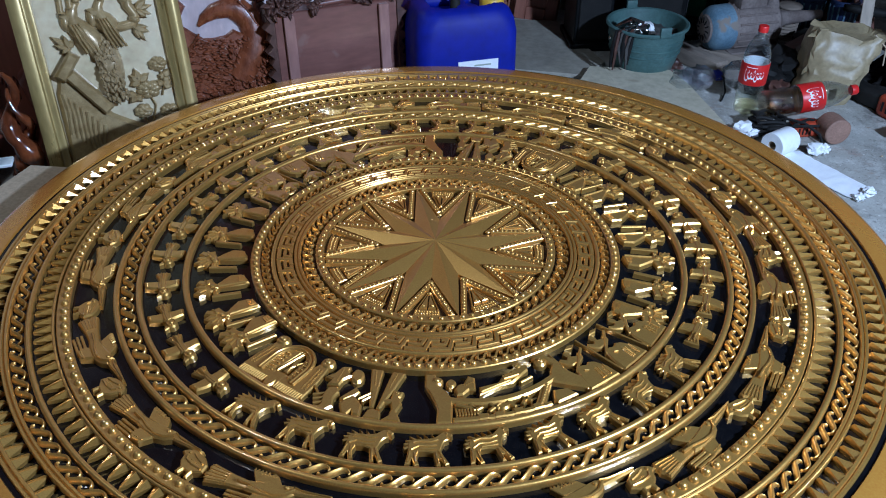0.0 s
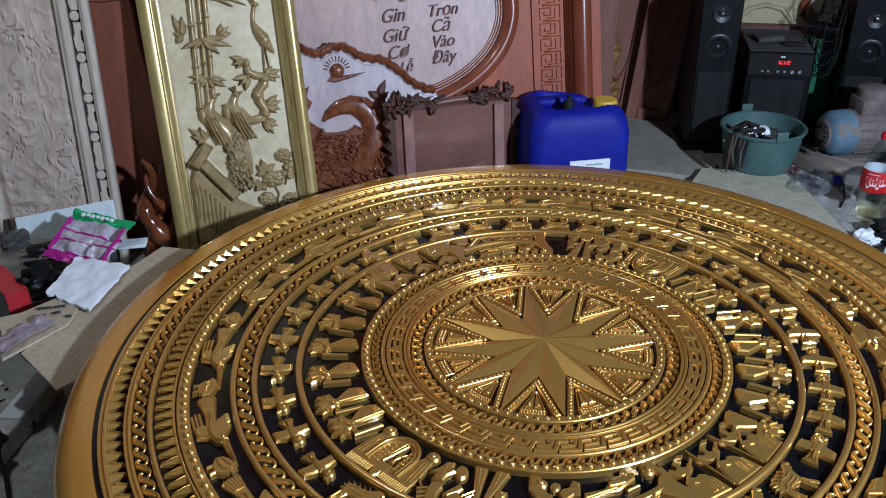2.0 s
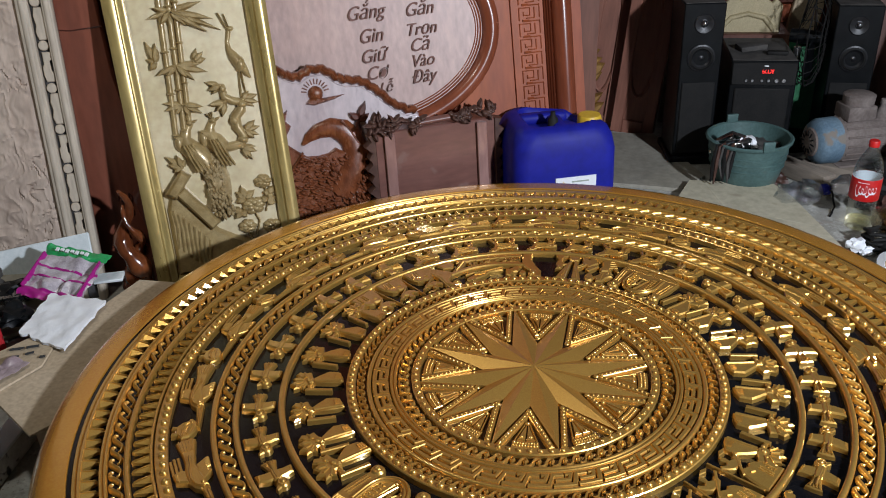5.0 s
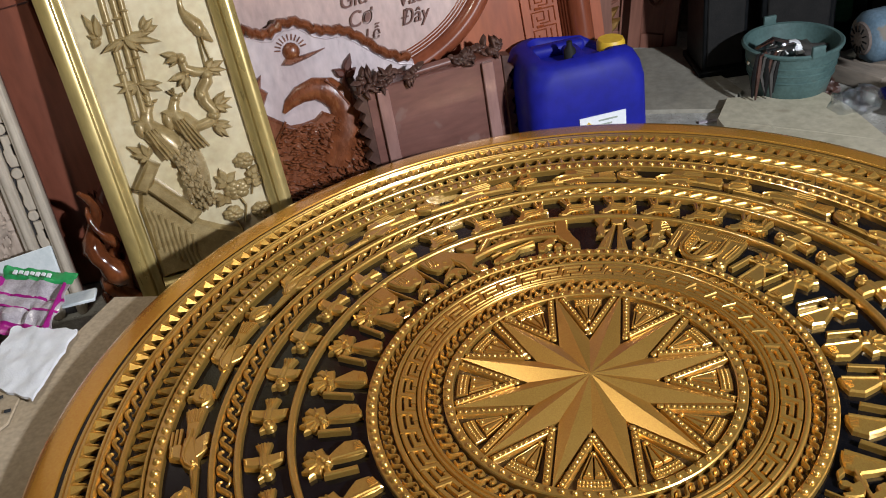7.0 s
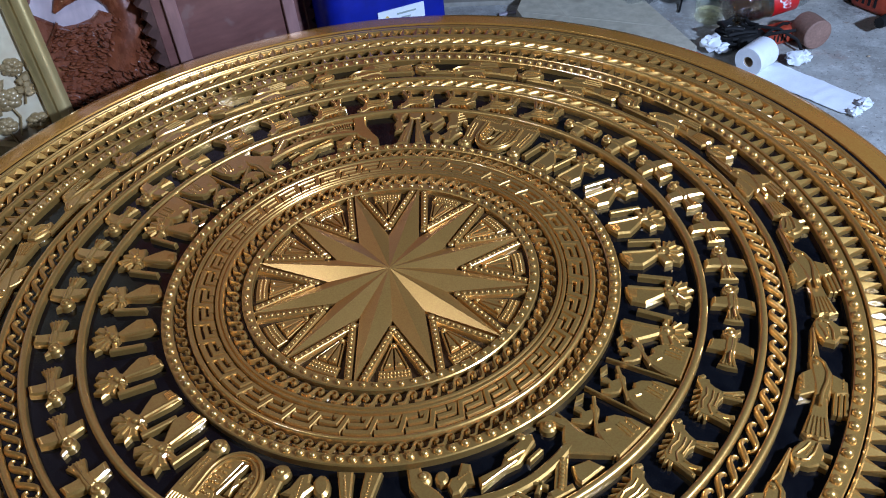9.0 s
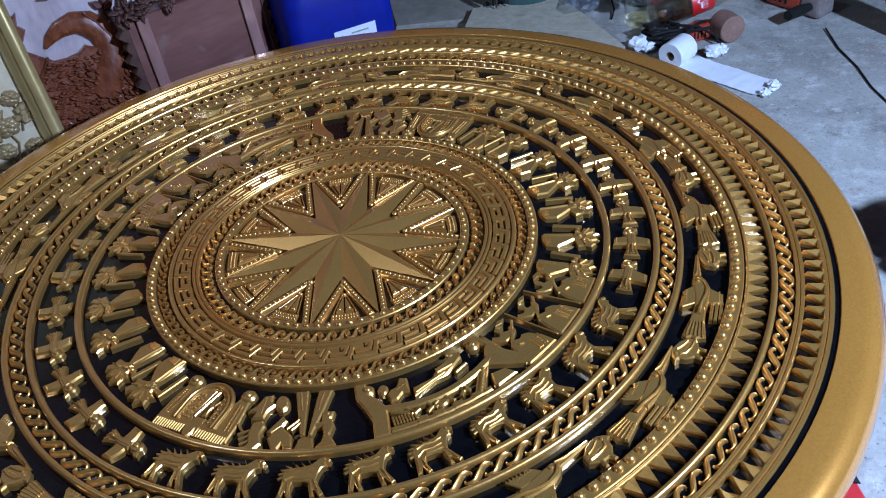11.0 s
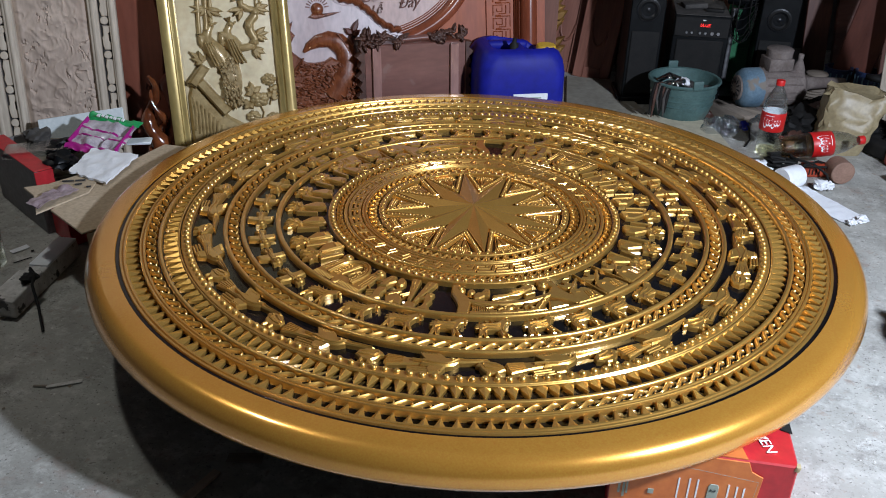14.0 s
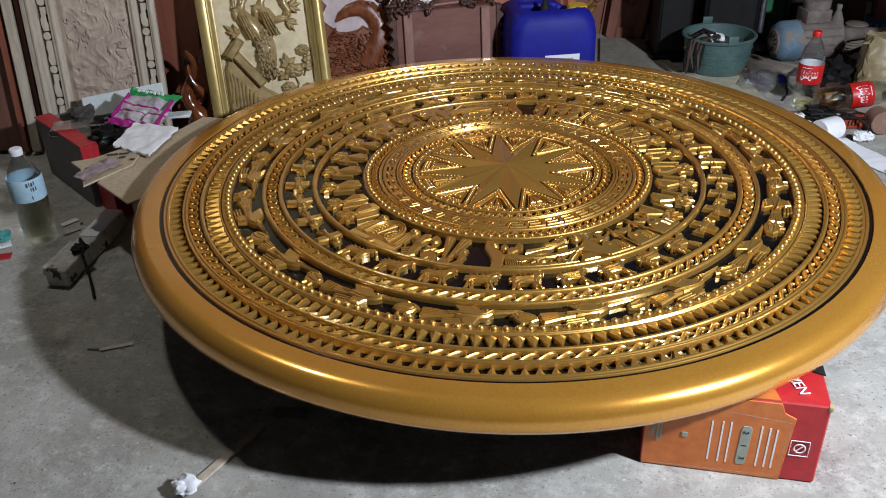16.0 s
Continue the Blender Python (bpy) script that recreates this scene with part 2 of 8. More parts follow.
BLACKPL.node_tree.nodes["Principled BSDF"].inputs["Specular IOR Level"].default_value = 0.18
DUSTY = surface("dusty_black_top", (0.035, 0.032, 0.03), (0.09, 0.083, 0.075), 16, 0.85, 0, 0.3)
CONE = surface("speaker_cone", (0.007, 0.007, 0.008), (0.014, 0.014, 0.016), 30, 0.4, 0, 0.2)
STEEL = surface("worn_steel", (0.34, 0.34, 0.35), (0.48, 0.48, 0.5), 30, 0.36, 0.9, 0.15)
CHROME = surface("chrome", (0.7, 0.7, 0.72), (0.8, 0.8, 0.82), 20, 0.12, 1.0, 0.0)
TEAL = surface("teal_plastic", (0.05, 0.10, 0.095), (0.085, 0.155, 0.145), 12, 0.6, 0, 0.15, spots=((0.12, 0.14, 0.12), 8, 0.4))
MOTOR = surface("dusty_motor_grey", (0.13, 0.10, 0.088), (0.235, 0.195, 0.175), 14, 0.9, 0, 0.5, fine=120)
MOTORBLUE = surface("dusty_blue_enamel", (0.085, 0.155, 0.22), (0.17, 0.25, 0.31), 12, 0.8, 0, 0.3, spots=((0.22, 0.19, 0.16), 18, 0.45))
PLASTERED = surface("plaster_smeared_wood", (0.50, 0.48, 0.45), (0.80, 0.78, 0.74), 26, 0.85, 0, 0.5, fine=120, spots=((0.10, 0.095, 0.09), 34, 0.40))
DUSTWOOD = surface("dusty_offcut_wood", (0.20, 0.16, 0.125), (0.30, 0.25, 0.20), 10, 0.9, 0, 0.35, (0.2, 1, 1))
SACK = surface("beige_sack_plastic", (0.285, 0.225, 0.125), (0.375, 0.305, 0.18), 7, 0.46, 0, 0.12, fine=90)
RED = surface("red_plastic", (0.55, 0.012, 0.012), (0.66, 0.02, 0.02), 8, 0.4, 0, 0.05)
COLA = clear("amber_remains", (0.50, 0.27, 0.08), 0.08, 1.33)
PET = film("clear_plastic", (0.84, 0.88, 0.89))
CRINKLED = film("crinkled_plastic", (0.66, 0.71, 0.77), 0.15, 0.62)
# less yellow liquid, also darkened to stand for the shade round the bottle
SHADED_LIQUID = clear("shaded_yellow_liquid", (0.44, 0.41, 0.27), 0.25, 1.33)
LIQUID = clear("cloudy_yellow_liquid", (0.62, 0.56, 0.32), 0.25, 1.33)
ORANGE = surface("orange_tool_plastic", (0.331, 0.040, 0.014), (0.403, 0.061, 0.025), 12, 0.5, 0, 0.15)
RUBBER = surface("black_rubber", (0.007, 0.007, 0.007), (0.016, 0.015, 0.014), 20, 0.7, 0, 0.2)
RUBBER.node_tree.nodes["Principled BSDF"].inputs["Specular IOR Level"].default_value = 0.25
NAVY = surface("navy_plastic", (0.012, 0.022, 0.07), (0.03, 0.05, 0.12), 14, 0.5, 0, 0.15)
CLAY = surface("brown_pot_end", (0.22, 0.125, 0.09), (0.30, 0.18, 0.13), 14, 0.7, 0, 0.2)
BOXORANGE = surface("orange_carton_print", (0.60, 0.155, 0.035), (0.68, 0.20, 0.05), 6, 0.42, 0, 0.1)
BOXRED = surface("red_carton_print", (0.42, 0.016, 0.022), (0.52, 0.026, 0.032), 6, 0.42, 0, 0.1)
BOXGREY = surface("grey_carton_print", (0.15, 0.14, 0.145), (0.21, 0.20, 0.20), 6, 0.6, 0, 0.15)
SAGE = surface("sage_print", (0.30, 0.34, 0.28), (0.34, 0.38, 0.32), 10, 0.5, 0, 0.05)
INK = surface("dark_ink", (0.02, 0.025, 0.03), (0.03, 0.035, 0.04), 30, 0.6, 0, 0.0)
MAGENTA = surface("magenta_print", (0.34, 0.008, 0.18), (0.42, 0.015, 0.24), 10, 0.35, 0, 0.05)
GREEN = surface("green_print", (0.01, 0.30, 0.085), (0.02, 0.38, 0.12), 10, 0.35, 0, 0.05)
BAGFILM = surface("bag_film", (0.34, 0.30, 0.33), (0.62, 0.57, 0.6), 30, 0.18, 0, 0.3)
LABELBLUE = surface("pale_blue_label", (0.34, 0.56, 0.70), (0.50, 0.68, 0.78), 18, 0.5, 0, 0.05)
GREENBOX = surface("green_carton", (0.02, 0.14, 0.06), (0.04, 0.20, 0.09), 8, 0.6, 0, 0.1)
CREAM = surface("cream_carving", (0.38, 0.31, 0.17), (0.47, 0.39, 0.23), 20, 0.6, 0, 0.2)
MAUVE = surface("mauve_film", (0.26, 0.19, 0.21), (0.38, 0.30, 0.32), 20, 0.3, 0, 0.3)
REDLED = glowing("red_digits", (1.0, 0.03, 0.03), 1.6)


# ---- helpers for meshes ----
def thing(name, m=None, label="", category="", group="", kind=""):
    ob = new(name)
    ob.empty_display_size = 0.05
    if m is not None:
        ob.matrix_world = m
    return tagged(ob, label, category, group, kind)


def mesh_of(name, bm, material, smooth=False):
    bmesh.ops.recalc_face_normals(bm, faces=bm.faces)
    me = bpy.data.meshes.new(name)
    bm.to_mesh(me)
    bm.free()
    me.materials.append(material)
    if smooth:
        me.shade_smooth()
        me.set_sharp_from_angle(angle=radians(42 if smooth is True else smooth))
    return me


def part(name, bm, material, parent=None, label="", smooth=True, m=None):
    me = bm if isinstance(bm, bpy.types.Mesh) else mesh_of(name, bm, material, smooth)
    ob = new(name, me)
    ob.parent = parent
    if m is not None:
        ob.matrix_basis = m
    if label:
        ob["label"] = label
    return ob


def solid(name, bm, material, label, category, m=None, kind="", group="", smooth=True):
    ob = part(name, bm, material, None, "", smooth, m)
    return tagged(ob, label, category, group, kind)


def box(bm, x0, x1, y0, y1, z0, z1, bevel=0.0, m=None, seg=1):
    r = bmesh.ops.create_cube(bm, size=1)
    vs = r["verts"]
    for v in vs:
        v.co = Vector(((x0 + x1) / 2 + v.co.x * (x1 - x0), (y0 + y1) / 2 + v.co.y * (y1 - y0), (z0 + z1) / 2 + v.co.z * (z1 - z0)))
    if bevel:
        es = list({e for v in vs for e in v.link_edges})
        out = bmesh.ops.bevel(bm, geom=es, offset=bevel, segments=seg, affect="EDGES", profile=0.5)
        vs = list(set(out["verts"]) | {v for v in vs if v.is_valid})
    if m is not None:
        for v in vs:
            v.co = m @ v.co
    return bm


def boxed(*a, **k):
    return box(bmesh.new(), *a, **k)


def slab(bm, pts, z0, z1, ch=0.0015, m=None):
    """A flat piece with the outline pts, its sides leaning in and its top edge cut off by ch."""
    n = len(pts)
    area = sum(pts[i][0] * pts[(i + 1) % n][1] - pts[(i + 1) % n][0] * pts[i][1] for i in range(n))
    p = [Vector(q) for q in (pts if area > 0 else pts[::-1])]
    inner = []
    ch = max(ch, 1e-5) * (1.25 if ch > 0.0015 and z1 - z0 < 0.02 else 1.0)
    for i in range(n):
        a, b, c = p[i - 1], p[i], p[(i + 1) % n]
        d1, d2 = (b - a).normalized(), (c - b).normalized()
        n1, n2 = Vector((-d1.y, d1.x)), Vector((-d2.y, d2.x))
        k = n1 + n2
        k = k / max(k.length_squared / 2, 0.6)
        inner.append(k * ch)
    into = lambda f: [q + k * f for q, k in zip(p, inner)]
    rings = [(into(-0.4), z0), (p, z1 - 1.1 * ch), (into(1.0), z1)]
    vs = [[bm.verts.new((m @ Vector((q.x, q.y, z))) if m is not None else (q.x, q.y, z)) for q in ring] for ring, z in rings]
    for a, b in zip(vs, vs[1:]):
        for i in range(n):
            bm.faces.new((a[i], a[(i + 1) % n], b[(i + 1) % n], b[i]))
    bm.faces.new(vs[-1])
    bm.faces.new(vs[0][::-1])
    return bm


def sweep(bm, pts, r, z, h, n=4, m=None, taper=False):
    """A half-round moulding of half width r and height h along flat points."""
    p = [Vector(q[:2]) for q in pts]
    rows = []
    for i, q in enumerate(p):
        d = (p[min(i + 1, len(p) - 1)] - p[max(i - 1, 0)]).normalized()
        side = Vector((-d.y, d.x))
        k = r * (0.35 + 0.65 * math.sin(math.pi * (i + 0.6) / (len(p) + 0.2))) if taper else r
        row = []
        for j in range(n + 1):
            a = math.pi * j / n
            c = q + side * (k * math.cos(a))
            w = Vector((c.x, c.y, z + h * math.sin(a) * (k / r)))
            row.append(bm.verts.new(m @ w if m is not None else w))
        rows.append(row)
    for a, b in zip(rows, rows[1:]):
        for j in range(n):
            bm.faces.new((a[j], b[j], b[j + 1], a[j + 1]))
    bm.faces.new(rows[0])
    bm.faces.new(rows[-1][::-1])
    return bm


def strap(bm, pts, r, z, h):
    """A flat-topped raised stroke of half width r along flat points."""
    p = [Vector(q[:2]) for q in pts]
    rows = []
    for i, q in enumerate(p):
        d1, d2 = (q - p[max(i - 1, 0)]), (p[min(i + 1, len(p) - 1)] - q)
        d1, d2 = (d1 if d1.length else d2).normalized(), (d2 if d2.length else d1).normalized()
        n1, n2 = Vector((-d1.y, d1.x)), Vector((-d2.y, d2.x))
        side = (n1 + n2) / max((n1 + n2).length_squared / 2, 0.5)
        rows.append([bm.verts.new((q.x + side.x * r * k, q.y + side.y * r * k, z + h * e)) for k, e in ((1, 0), (0.95, 0.74), (0.58, 1), (-0.58, 1), (-0.95, 0.74), (-1, 0))])
    for a, b in zip(rows, rows[1:]):
        for j in range(5):
            bm.faces.new((a[j], b[j], b[j + 1], a[j + 1]))
    bm.faces.new(rows[0])
    bm.faces.new(rows[-1][::-1])
    return bm


def tube(bm, pts, r, n=8, cap=True):
    p = [Vector(q) for q in pts]
    rows, last = [], None
    for i, q in enumerate(p):
        d = (p[min(i + 1, len(p) - 1)] - p[max(i - 1, 0)]).normalized()
        u = (last - d * last.dot(d)) if last else d.orthogonal()
        u.normalize()
        last = u
        w = d.cross(u)
        k = r[i] if isinstance(r, (list, tuple)) else r
        rows.append([bm.verts.new(q + (u * math.cos(2 * math.pi * j / n) + w * math.sin(2 * math.pi * j / n)) * k) for j in range(n)])
    for a, b in zip(rows, rows[1:]):
        for j in range(n):
            bm.faces.new((a[j], a[(j + 1) % n], b[(j + 1) % n], b[j]))
    if cap:
        bm.faces.new(rows[0][::-1])
        bm.faces.new(rows[-1])
    return bm


def lathe(bm, prof, n=32, m=None, close=False, a0=0.0, a1=2 * math.pi):
    """Turns the profile (radius, height) about z."""
    full = abs(a1 - a0 - 2 * math.pi) < 1e-6
    cols = []
    for i in range(n if full else n + 1):
        a = a0 + (a1 - a0) * i / n
        col = []
        for r, z in prof:
            w = Vector((r * math.cos(a), r * math.sin(a), z))
            col.append(bm.verts.new(m @ w if m is not None else w))
        cols.append(col)
    k = len(prof)
    for i in range(n):
        a, b = cols[i], cols[(i + 1) % len(cols)]
        for j in range(k if close else k - 1):
            q = (a[j], b[j], b[(j + 1) % k], a[(j + 1) % k])
            bm.faces.new(q)
    bmesh.ops.remove_doubles(bm, verts=[v for c in cols for v in c], dist=1e-6)
    return bm


def bead(bm, x, y, z, r, n=7, h=None):
    h = h or r
    rows = [[bm.verts.new((x + r * k * math.cos(2 * math.pi * j / n), y + r * k * math.sin(2 * math.pi * j / n), z + h * s)) for j in range(n)] for k, s in ((1, 0), (0.88, 0.47), (0.55, 0.83))]
    top = bm.verts.new((x, y, z + h))
    for j in range(n):
        bm.faces.new((rows[0][j], rows[0][(j + 1) % n], rows[1][(j + 1) % n], rows[1][j]))
        bm.faces.new((rows[1][j], rows[1][(j + 1) % n], rows[2][(j + 1) % n], rows[2][j]))
        bm.faces.new((rows[2][j], rows[2][(j + 1) % n], top))


def polar(r, deg):
    return (r * math.cos(radians(deg)), r * math.sin(radians(deg)))


def words(name, text, size, material, parent, m, depth=0.001, label="", slant=0.0):
    cu = bpy.data.curves.new(name, "FONT")
    cu.body, cu.size, cu.extrude, cu.align_x, cu.align_y = text, size, depth, "CENTER", "CENTER"
    ob = new(name, cu)
    bpy.context.view_layer.update()
    me = bpy.data.meshes.new_from_object(ob.evaluated_get(bpy.context.evaluated_depsgraph_get()))
    bpy.data.objects.remove(ob)
    me.materials.clear()
    me.materials.append(material)
    if slant:
        me.transform(Matrix(((0.90, slant, 0, 0), (0, 1, 0, 0), (0, 0, 1, 0), (0, 0, 0, 1))))
    return part(name, me, material, parent, label, m=m)


def rough_up(bm, amount, scale, seed=0.0):
    """Uneven, hand-made surface: pushes the points by a smooth noise."""
    for v in bm.verts:
        v.co += noise.noise_vector(v.co * scale + Vector((seed, seed, seed))) * amount
    return bm


def crumple(r, seed, detail=2, flat=0.6):
    bm = bmesh.new()
    bmesh.ops.create_icosphere(bm, subdivisions=detail, radius=r)
    for v in bm.verts:
        d = noise.noise(v.co / r * 2.1 + Vector((seed, 0, seed))) * 0.55 + noise.noise(v.co / r * 5 + Vector((0, seed, 0))) * 0.3
        v.co *= 1 + d
        v.co.z *= flat
    low = min(v.co.z for v in bm.verts)
    for v in bm.verts:
        v.co.z -= low
    return bm

# ---- setting: floor, walls, ceiling ----
bm = bmesh.new()
bmesh.ops.create_grid(bm, x_segments=60, y_segments=60, size=4.2)
for v in bm.verts:
    v.co.z = 0.0025 * noise.noise(v.co * 1.7) - 0.001
solid("floor", bm, CONCRETE, "grey concrete workshop floor with stains and dust", "floor", kind="structure")
# ceiling and walls added to close the room and set the bounce light
solid("ceiling", boxed(-4.2, 4.2, -4.2, 4.2, 3.0, 3.1), CEIL, "dark ceiling out of view, added to close the room", "ceiling", kind="structure", smooth=False)
for nm, a in (("wall_north", (-4.2, 4.2, 2.75, 2.9)), ("wall_south", (-4.2, 4.2, -4.2, -4.05)), ("wall_east", (3.2, 3.35, -4.05, 2.75)), ("wall_west", (-3.6, -3.45, -4.05, 2.75))):
    solid(nm, boxed(*a, -0.05, 3.0), WALL_GREY, "grey wall added to close the room, tinted for neutral bounce", "wall", kind="structure", smooth=False)
# the partition on which the carved panels lean, at a slant
SLANT = 24.0
PART = pose(-0.687, 1.16, 0, 0, 0, SLANT)
solid("wall_partition", boxed(-1.6, 0.86, 0.0, 0.08, -0.05, 2.4), DOORWOOD, "dark brown board partition behind leaning panels", "wall", PART, kind="structure", smooth=False)

# ---- the carved gold drum-face disc ----
TOP, BASE = 0.252, 0.2372
disc = thing("carved_disc", None, "large round gold-painted carved wooden drum-face disc resting on cartons", "carved disc")
part("backing_board", lathe(bmesh.new(), [(0.0, 0.196), (0.836, 0.196), (0.836, BASE), (0.0, BASE)], 128), BLACK, disc, "glossy black backing board")
part("rim", lathe(bmesh.new(), [(0.8405, 0.200), (0.8405, 0.2508), (0.8415, 0.2520), (0.8425, 0.2521), (0.8440, 0.2521), (0.872, 0.2517), (0.880, 0.2506), (0.8875, 0.2482), (0.8945, 0.2440), (0.9005, 0.2382), (0.9050, 0.2310), (0.9080, 0.2220), (0.9095, 0.2120),
     (0.9088, 0.2050), (0.9050, 0.1970), (0.8995, 0.1926), (0.8405, 0.1960)], 200, close=True), GOLD_RIM, disc, "smooth rounded gold rim")
# unseen undersides, coloured dark to keep gold bounce off the shadowed floor
part("rim_underside", lathe(bmesh.new(), [(0.8405, 0.1955), (0.8990, 0.1922), (0.890, 0.1890), (0.8405, 0.1880)], 160, close=True), DARKENED_WOOD, disc, "unseen rim underside, darkened to cut gold bounce")
part("underside", lathe(bmesh.new(), [(0.0, 0.187), (0.838, 0.187), (0.838, 0.196), (0.0, 0.196)], 96), DARKENED_WOOD, disc, "unseen disc underside, darkened to cut bounce light")


def ring_of(name, prof, n=160, label="", paint=GOLD):
    return part(name, lathe(bmesh.new(), prof, n, close=True), paint, disc, label)


def flat(r0, r1, top=TOP, c=0.0016):
    return [(r0, BASE - 0.004), (r0, top - c), (r0 + c, top), (r1 - c, top), (r1, top - c), (r1, BASE - 0.004)]


def round_ring(r0, r1, top=TOP):
    m, w = (r0 + r1) / 2, (r1 - r0) / 2
    return [(r0, BASE - 0.004)] + [(m - w * math.cos(math.pi * k / 6), top - 0.006 + 0.006 * math.sin(math.pi * k / 6)) for k in range(7)] + [(r1, BASE - 0.004)]


def grooved(r0, r1, top=TOP, g=0.0022):
    m = (r0 + r1) / 2
    return [(r0, BASE - 0.004), (r0, top - 0.002), (r0 + 0.0015, top), (m - 0.002, top), (m, top - g * 1.6), (m + 0.002, top), (r1 - 0.0015, top), (r1, top - 0.002), (r1, BASE - 0.004)]


def beads_on(parent, r, count, size, z=TOP, phase=0.0, wob=0.3):
    rng = random.Random(count)
    bm = bmesh.new()
    for k in range(count):
        x, y = polar(r + rng.uniform(-1, 1) * 0.0006, phase + 360 * (k + rng.uniform(-1, 1) * 0.06) / count)
        bead(bm, x, y, z - 0.0004, size * rng.uniform(0.95, 1.12), 10, size * 1.12)
    return tagged(part("beading", bm, GOLD, parent), kind="stuff")


star_ring = ring_of("bead_ring", flat(0.2185, 0.2345, TOP - 0.002))
beads_on(star_ring, 0.2262, 78, 0.0044, TOP - 0.002, -92.1)
ring_of("ridge_ring", grooved(0.2630, 0.2760))
# star and key grounds: dark colour stands for shade in the recess
part("star_ground", lathe(bmesh.new(), [(0.0, BASE - 0.001), (0.2186, BASE - 0.001), (0.2186, BASE + 0.0015), (0.0, BASE + 0.0015)], 96), SHADED_GOLD, disc, "sunken gold ground round the star, coloured dark for its shade")
key_ring = ring_of("key_pattern_ring", flat(0.2765, 0.3105, TOP - 0.0085, 0.001), label="sunken gold ground of the key pattern, coloured dark for its shade", paint=SHADED_GOLD)
ring_of("ridge_ring", round_ring(0.3110, 0.3200))
plate_edge = ring_of("bead_ring", flat(0.3405, 0.3580, TOP - 0.001))
beads_on(plate_edge, 0.3483, 120, 0.0058, TOP - 0.001, -90.4)
ring_of("divider_ring", round_ring(0.4720, 0.4840))
ring_of("divider_ring", round_ring(0.5555, 0.5665))
ring_of("divider_ring", round_ring(0.5950, 0.6055))
crane_ring = ring_of("bead_ring", flat(0.6775, 0.7000, TOP - 0.002))
beads_on(crane_ring, 0.6865, 192, 0.0072, TOP - 0.002, -16.0)
tooth_ring = ring_of("tooth_ring", flat(0.7025, 0.7070))
ring_of("ridge_ring", round_ring(0.7410, 0.7510))
ring_of("ridge_ring", grooved(0.7770, 0.7898))
spike_ring = ring_of("spike_ring", grooved(0.8175, 0.8325))
ring_of("groove_ring", flat(0.8328, 0.8402, TOP - 0.0035, 0.0004), label="black slit inside the rim", paint=BLACK)

# the twelve-pointed star
bm = bmesh.new()
mid = bm.verts.new((0, 0, 0.2622))
val = [bm.verts.new((*polar(0.099, 90 - 30 * k), 0.2450)) for k in range(12)]
tip = [bm.verts.new((*polar(0.2215, 75 - 30 * k), 0.2495)) for k in range(12)]
val_b = [bm.verts.new((v.co.x, v.co.y, BASE - 0.002)) for v in val]
tip_b = [bm.verts.new((v.co.x, v.co.y, BASE - 0.002)) for v in tip]
for k in range(12):
    j = (k + 1) % 12
    bm.faces.new((mid, val[k], tip[k]))
    bm.faces.new((mid, tip[k], val[j]))
    bm.faces.new((val[k], val_b[k], tip_b[k], tip[k]))
    bm.faces.new((tip[k], tip_b[k], val_b[j], val[j]))
star = part("star", bm, GOLD_STAR, disc, "faceted twelve-pointed gold star", smooth=False)


# between the points: beaded V bars and a small fan
def bar(bm, a, b, w, z0, z1, dots=0, size=0.0033):
    a, b = Vector(a), Vector(b)
    d = (b - a).normalized()
    s = Vector((-d.y, d.x)) * (w / 2)
    slab(bm, [tuple(a + s), tuple(a - s), tuple(b - s), tuple(b + s)], z0, z1, min(0.0015, w * 0.3))
    for i in range(dots):
        q = a + (b - a) * ((i + 0.5) / dots)
        bead(bm, q.x, q.y, z1 - 0.0003, size, 8)


def v_bar():
    bm = bmesh.new()
    for s in (-1, 1):
        v, t = Vector((0, 0.099)), Vector(polar(0.2215, 90 - 15 * s))
        d = (t - v).normalized()
        off = Vector((-d.y, d.x)) * (s * 0.0092)
        bar(bm, v + off + d * 0.022, v + off + d * 0.121, 0.0112, BASE - 0.002, 0.2485, 11)
    bead(bm, 0, 0.117, 0.246, 0.0055, 8, 0.004)
    return mesh_of("v_bar", bm, GOLD, True)


def fan_insert():
    bm = bmesh.new()
    for s in (-1, 1):
        half = [(s * 0.0012, 0.154), (s * 0.0150, 0.1915), (s * 0.0012, 0.1915)]
        slab(bm, half if s < 0 else half[::-1], BASE - 0.002, 0.2465, 0.0012)
        bead(bm, s * 0.0082, 0.1865, 0.2458, 0.0036, 8, 0.004)
        bar(bm, (s * 0.0022, 0.146), (s * 0.0190, 0.1920), 0.0022, BASE - 0.002, 0.2450)
    bead(bm, 0, 0.1500, 0.2440, 0.0042, 8, 0.005)
    k = 6.6
    pts = [polar(0.1950, 90 - k + 2 * k * i / 6) for i in range(7)] + [polar(0.2135, 90 + k - 2 * k * i / 6) for i in range(7)]
    slab(bm, pts, BASE - 0.002, 0.2440, 0.001)
    for i in range(9):
        g = 90 - 5.6 + 11.2 * i / 8
        for r in (0.2005, 0.2070):
            x, y = polar(r, g)
            bead(bm, x, y, 0.2432, 0.0022, 8, 0.0034)
    return mesh_of("fan_insert", bm, GOLD_SATIN, True)


v_mesh, fan_mesh = v_bar(), fan_insert()
for k in range(12):
    part("v_bar", v_mesh, GOLD, disc, m=pose(0, 0, 0, 0, 0, -30 * k))
    part("fan_insert", fan_mesh, GOLD_SATIN, disc, m=pose(0, 0, 0, 0, 0, -30 * k))

# the key pattern, one piece a repeat
REPEATS = 46


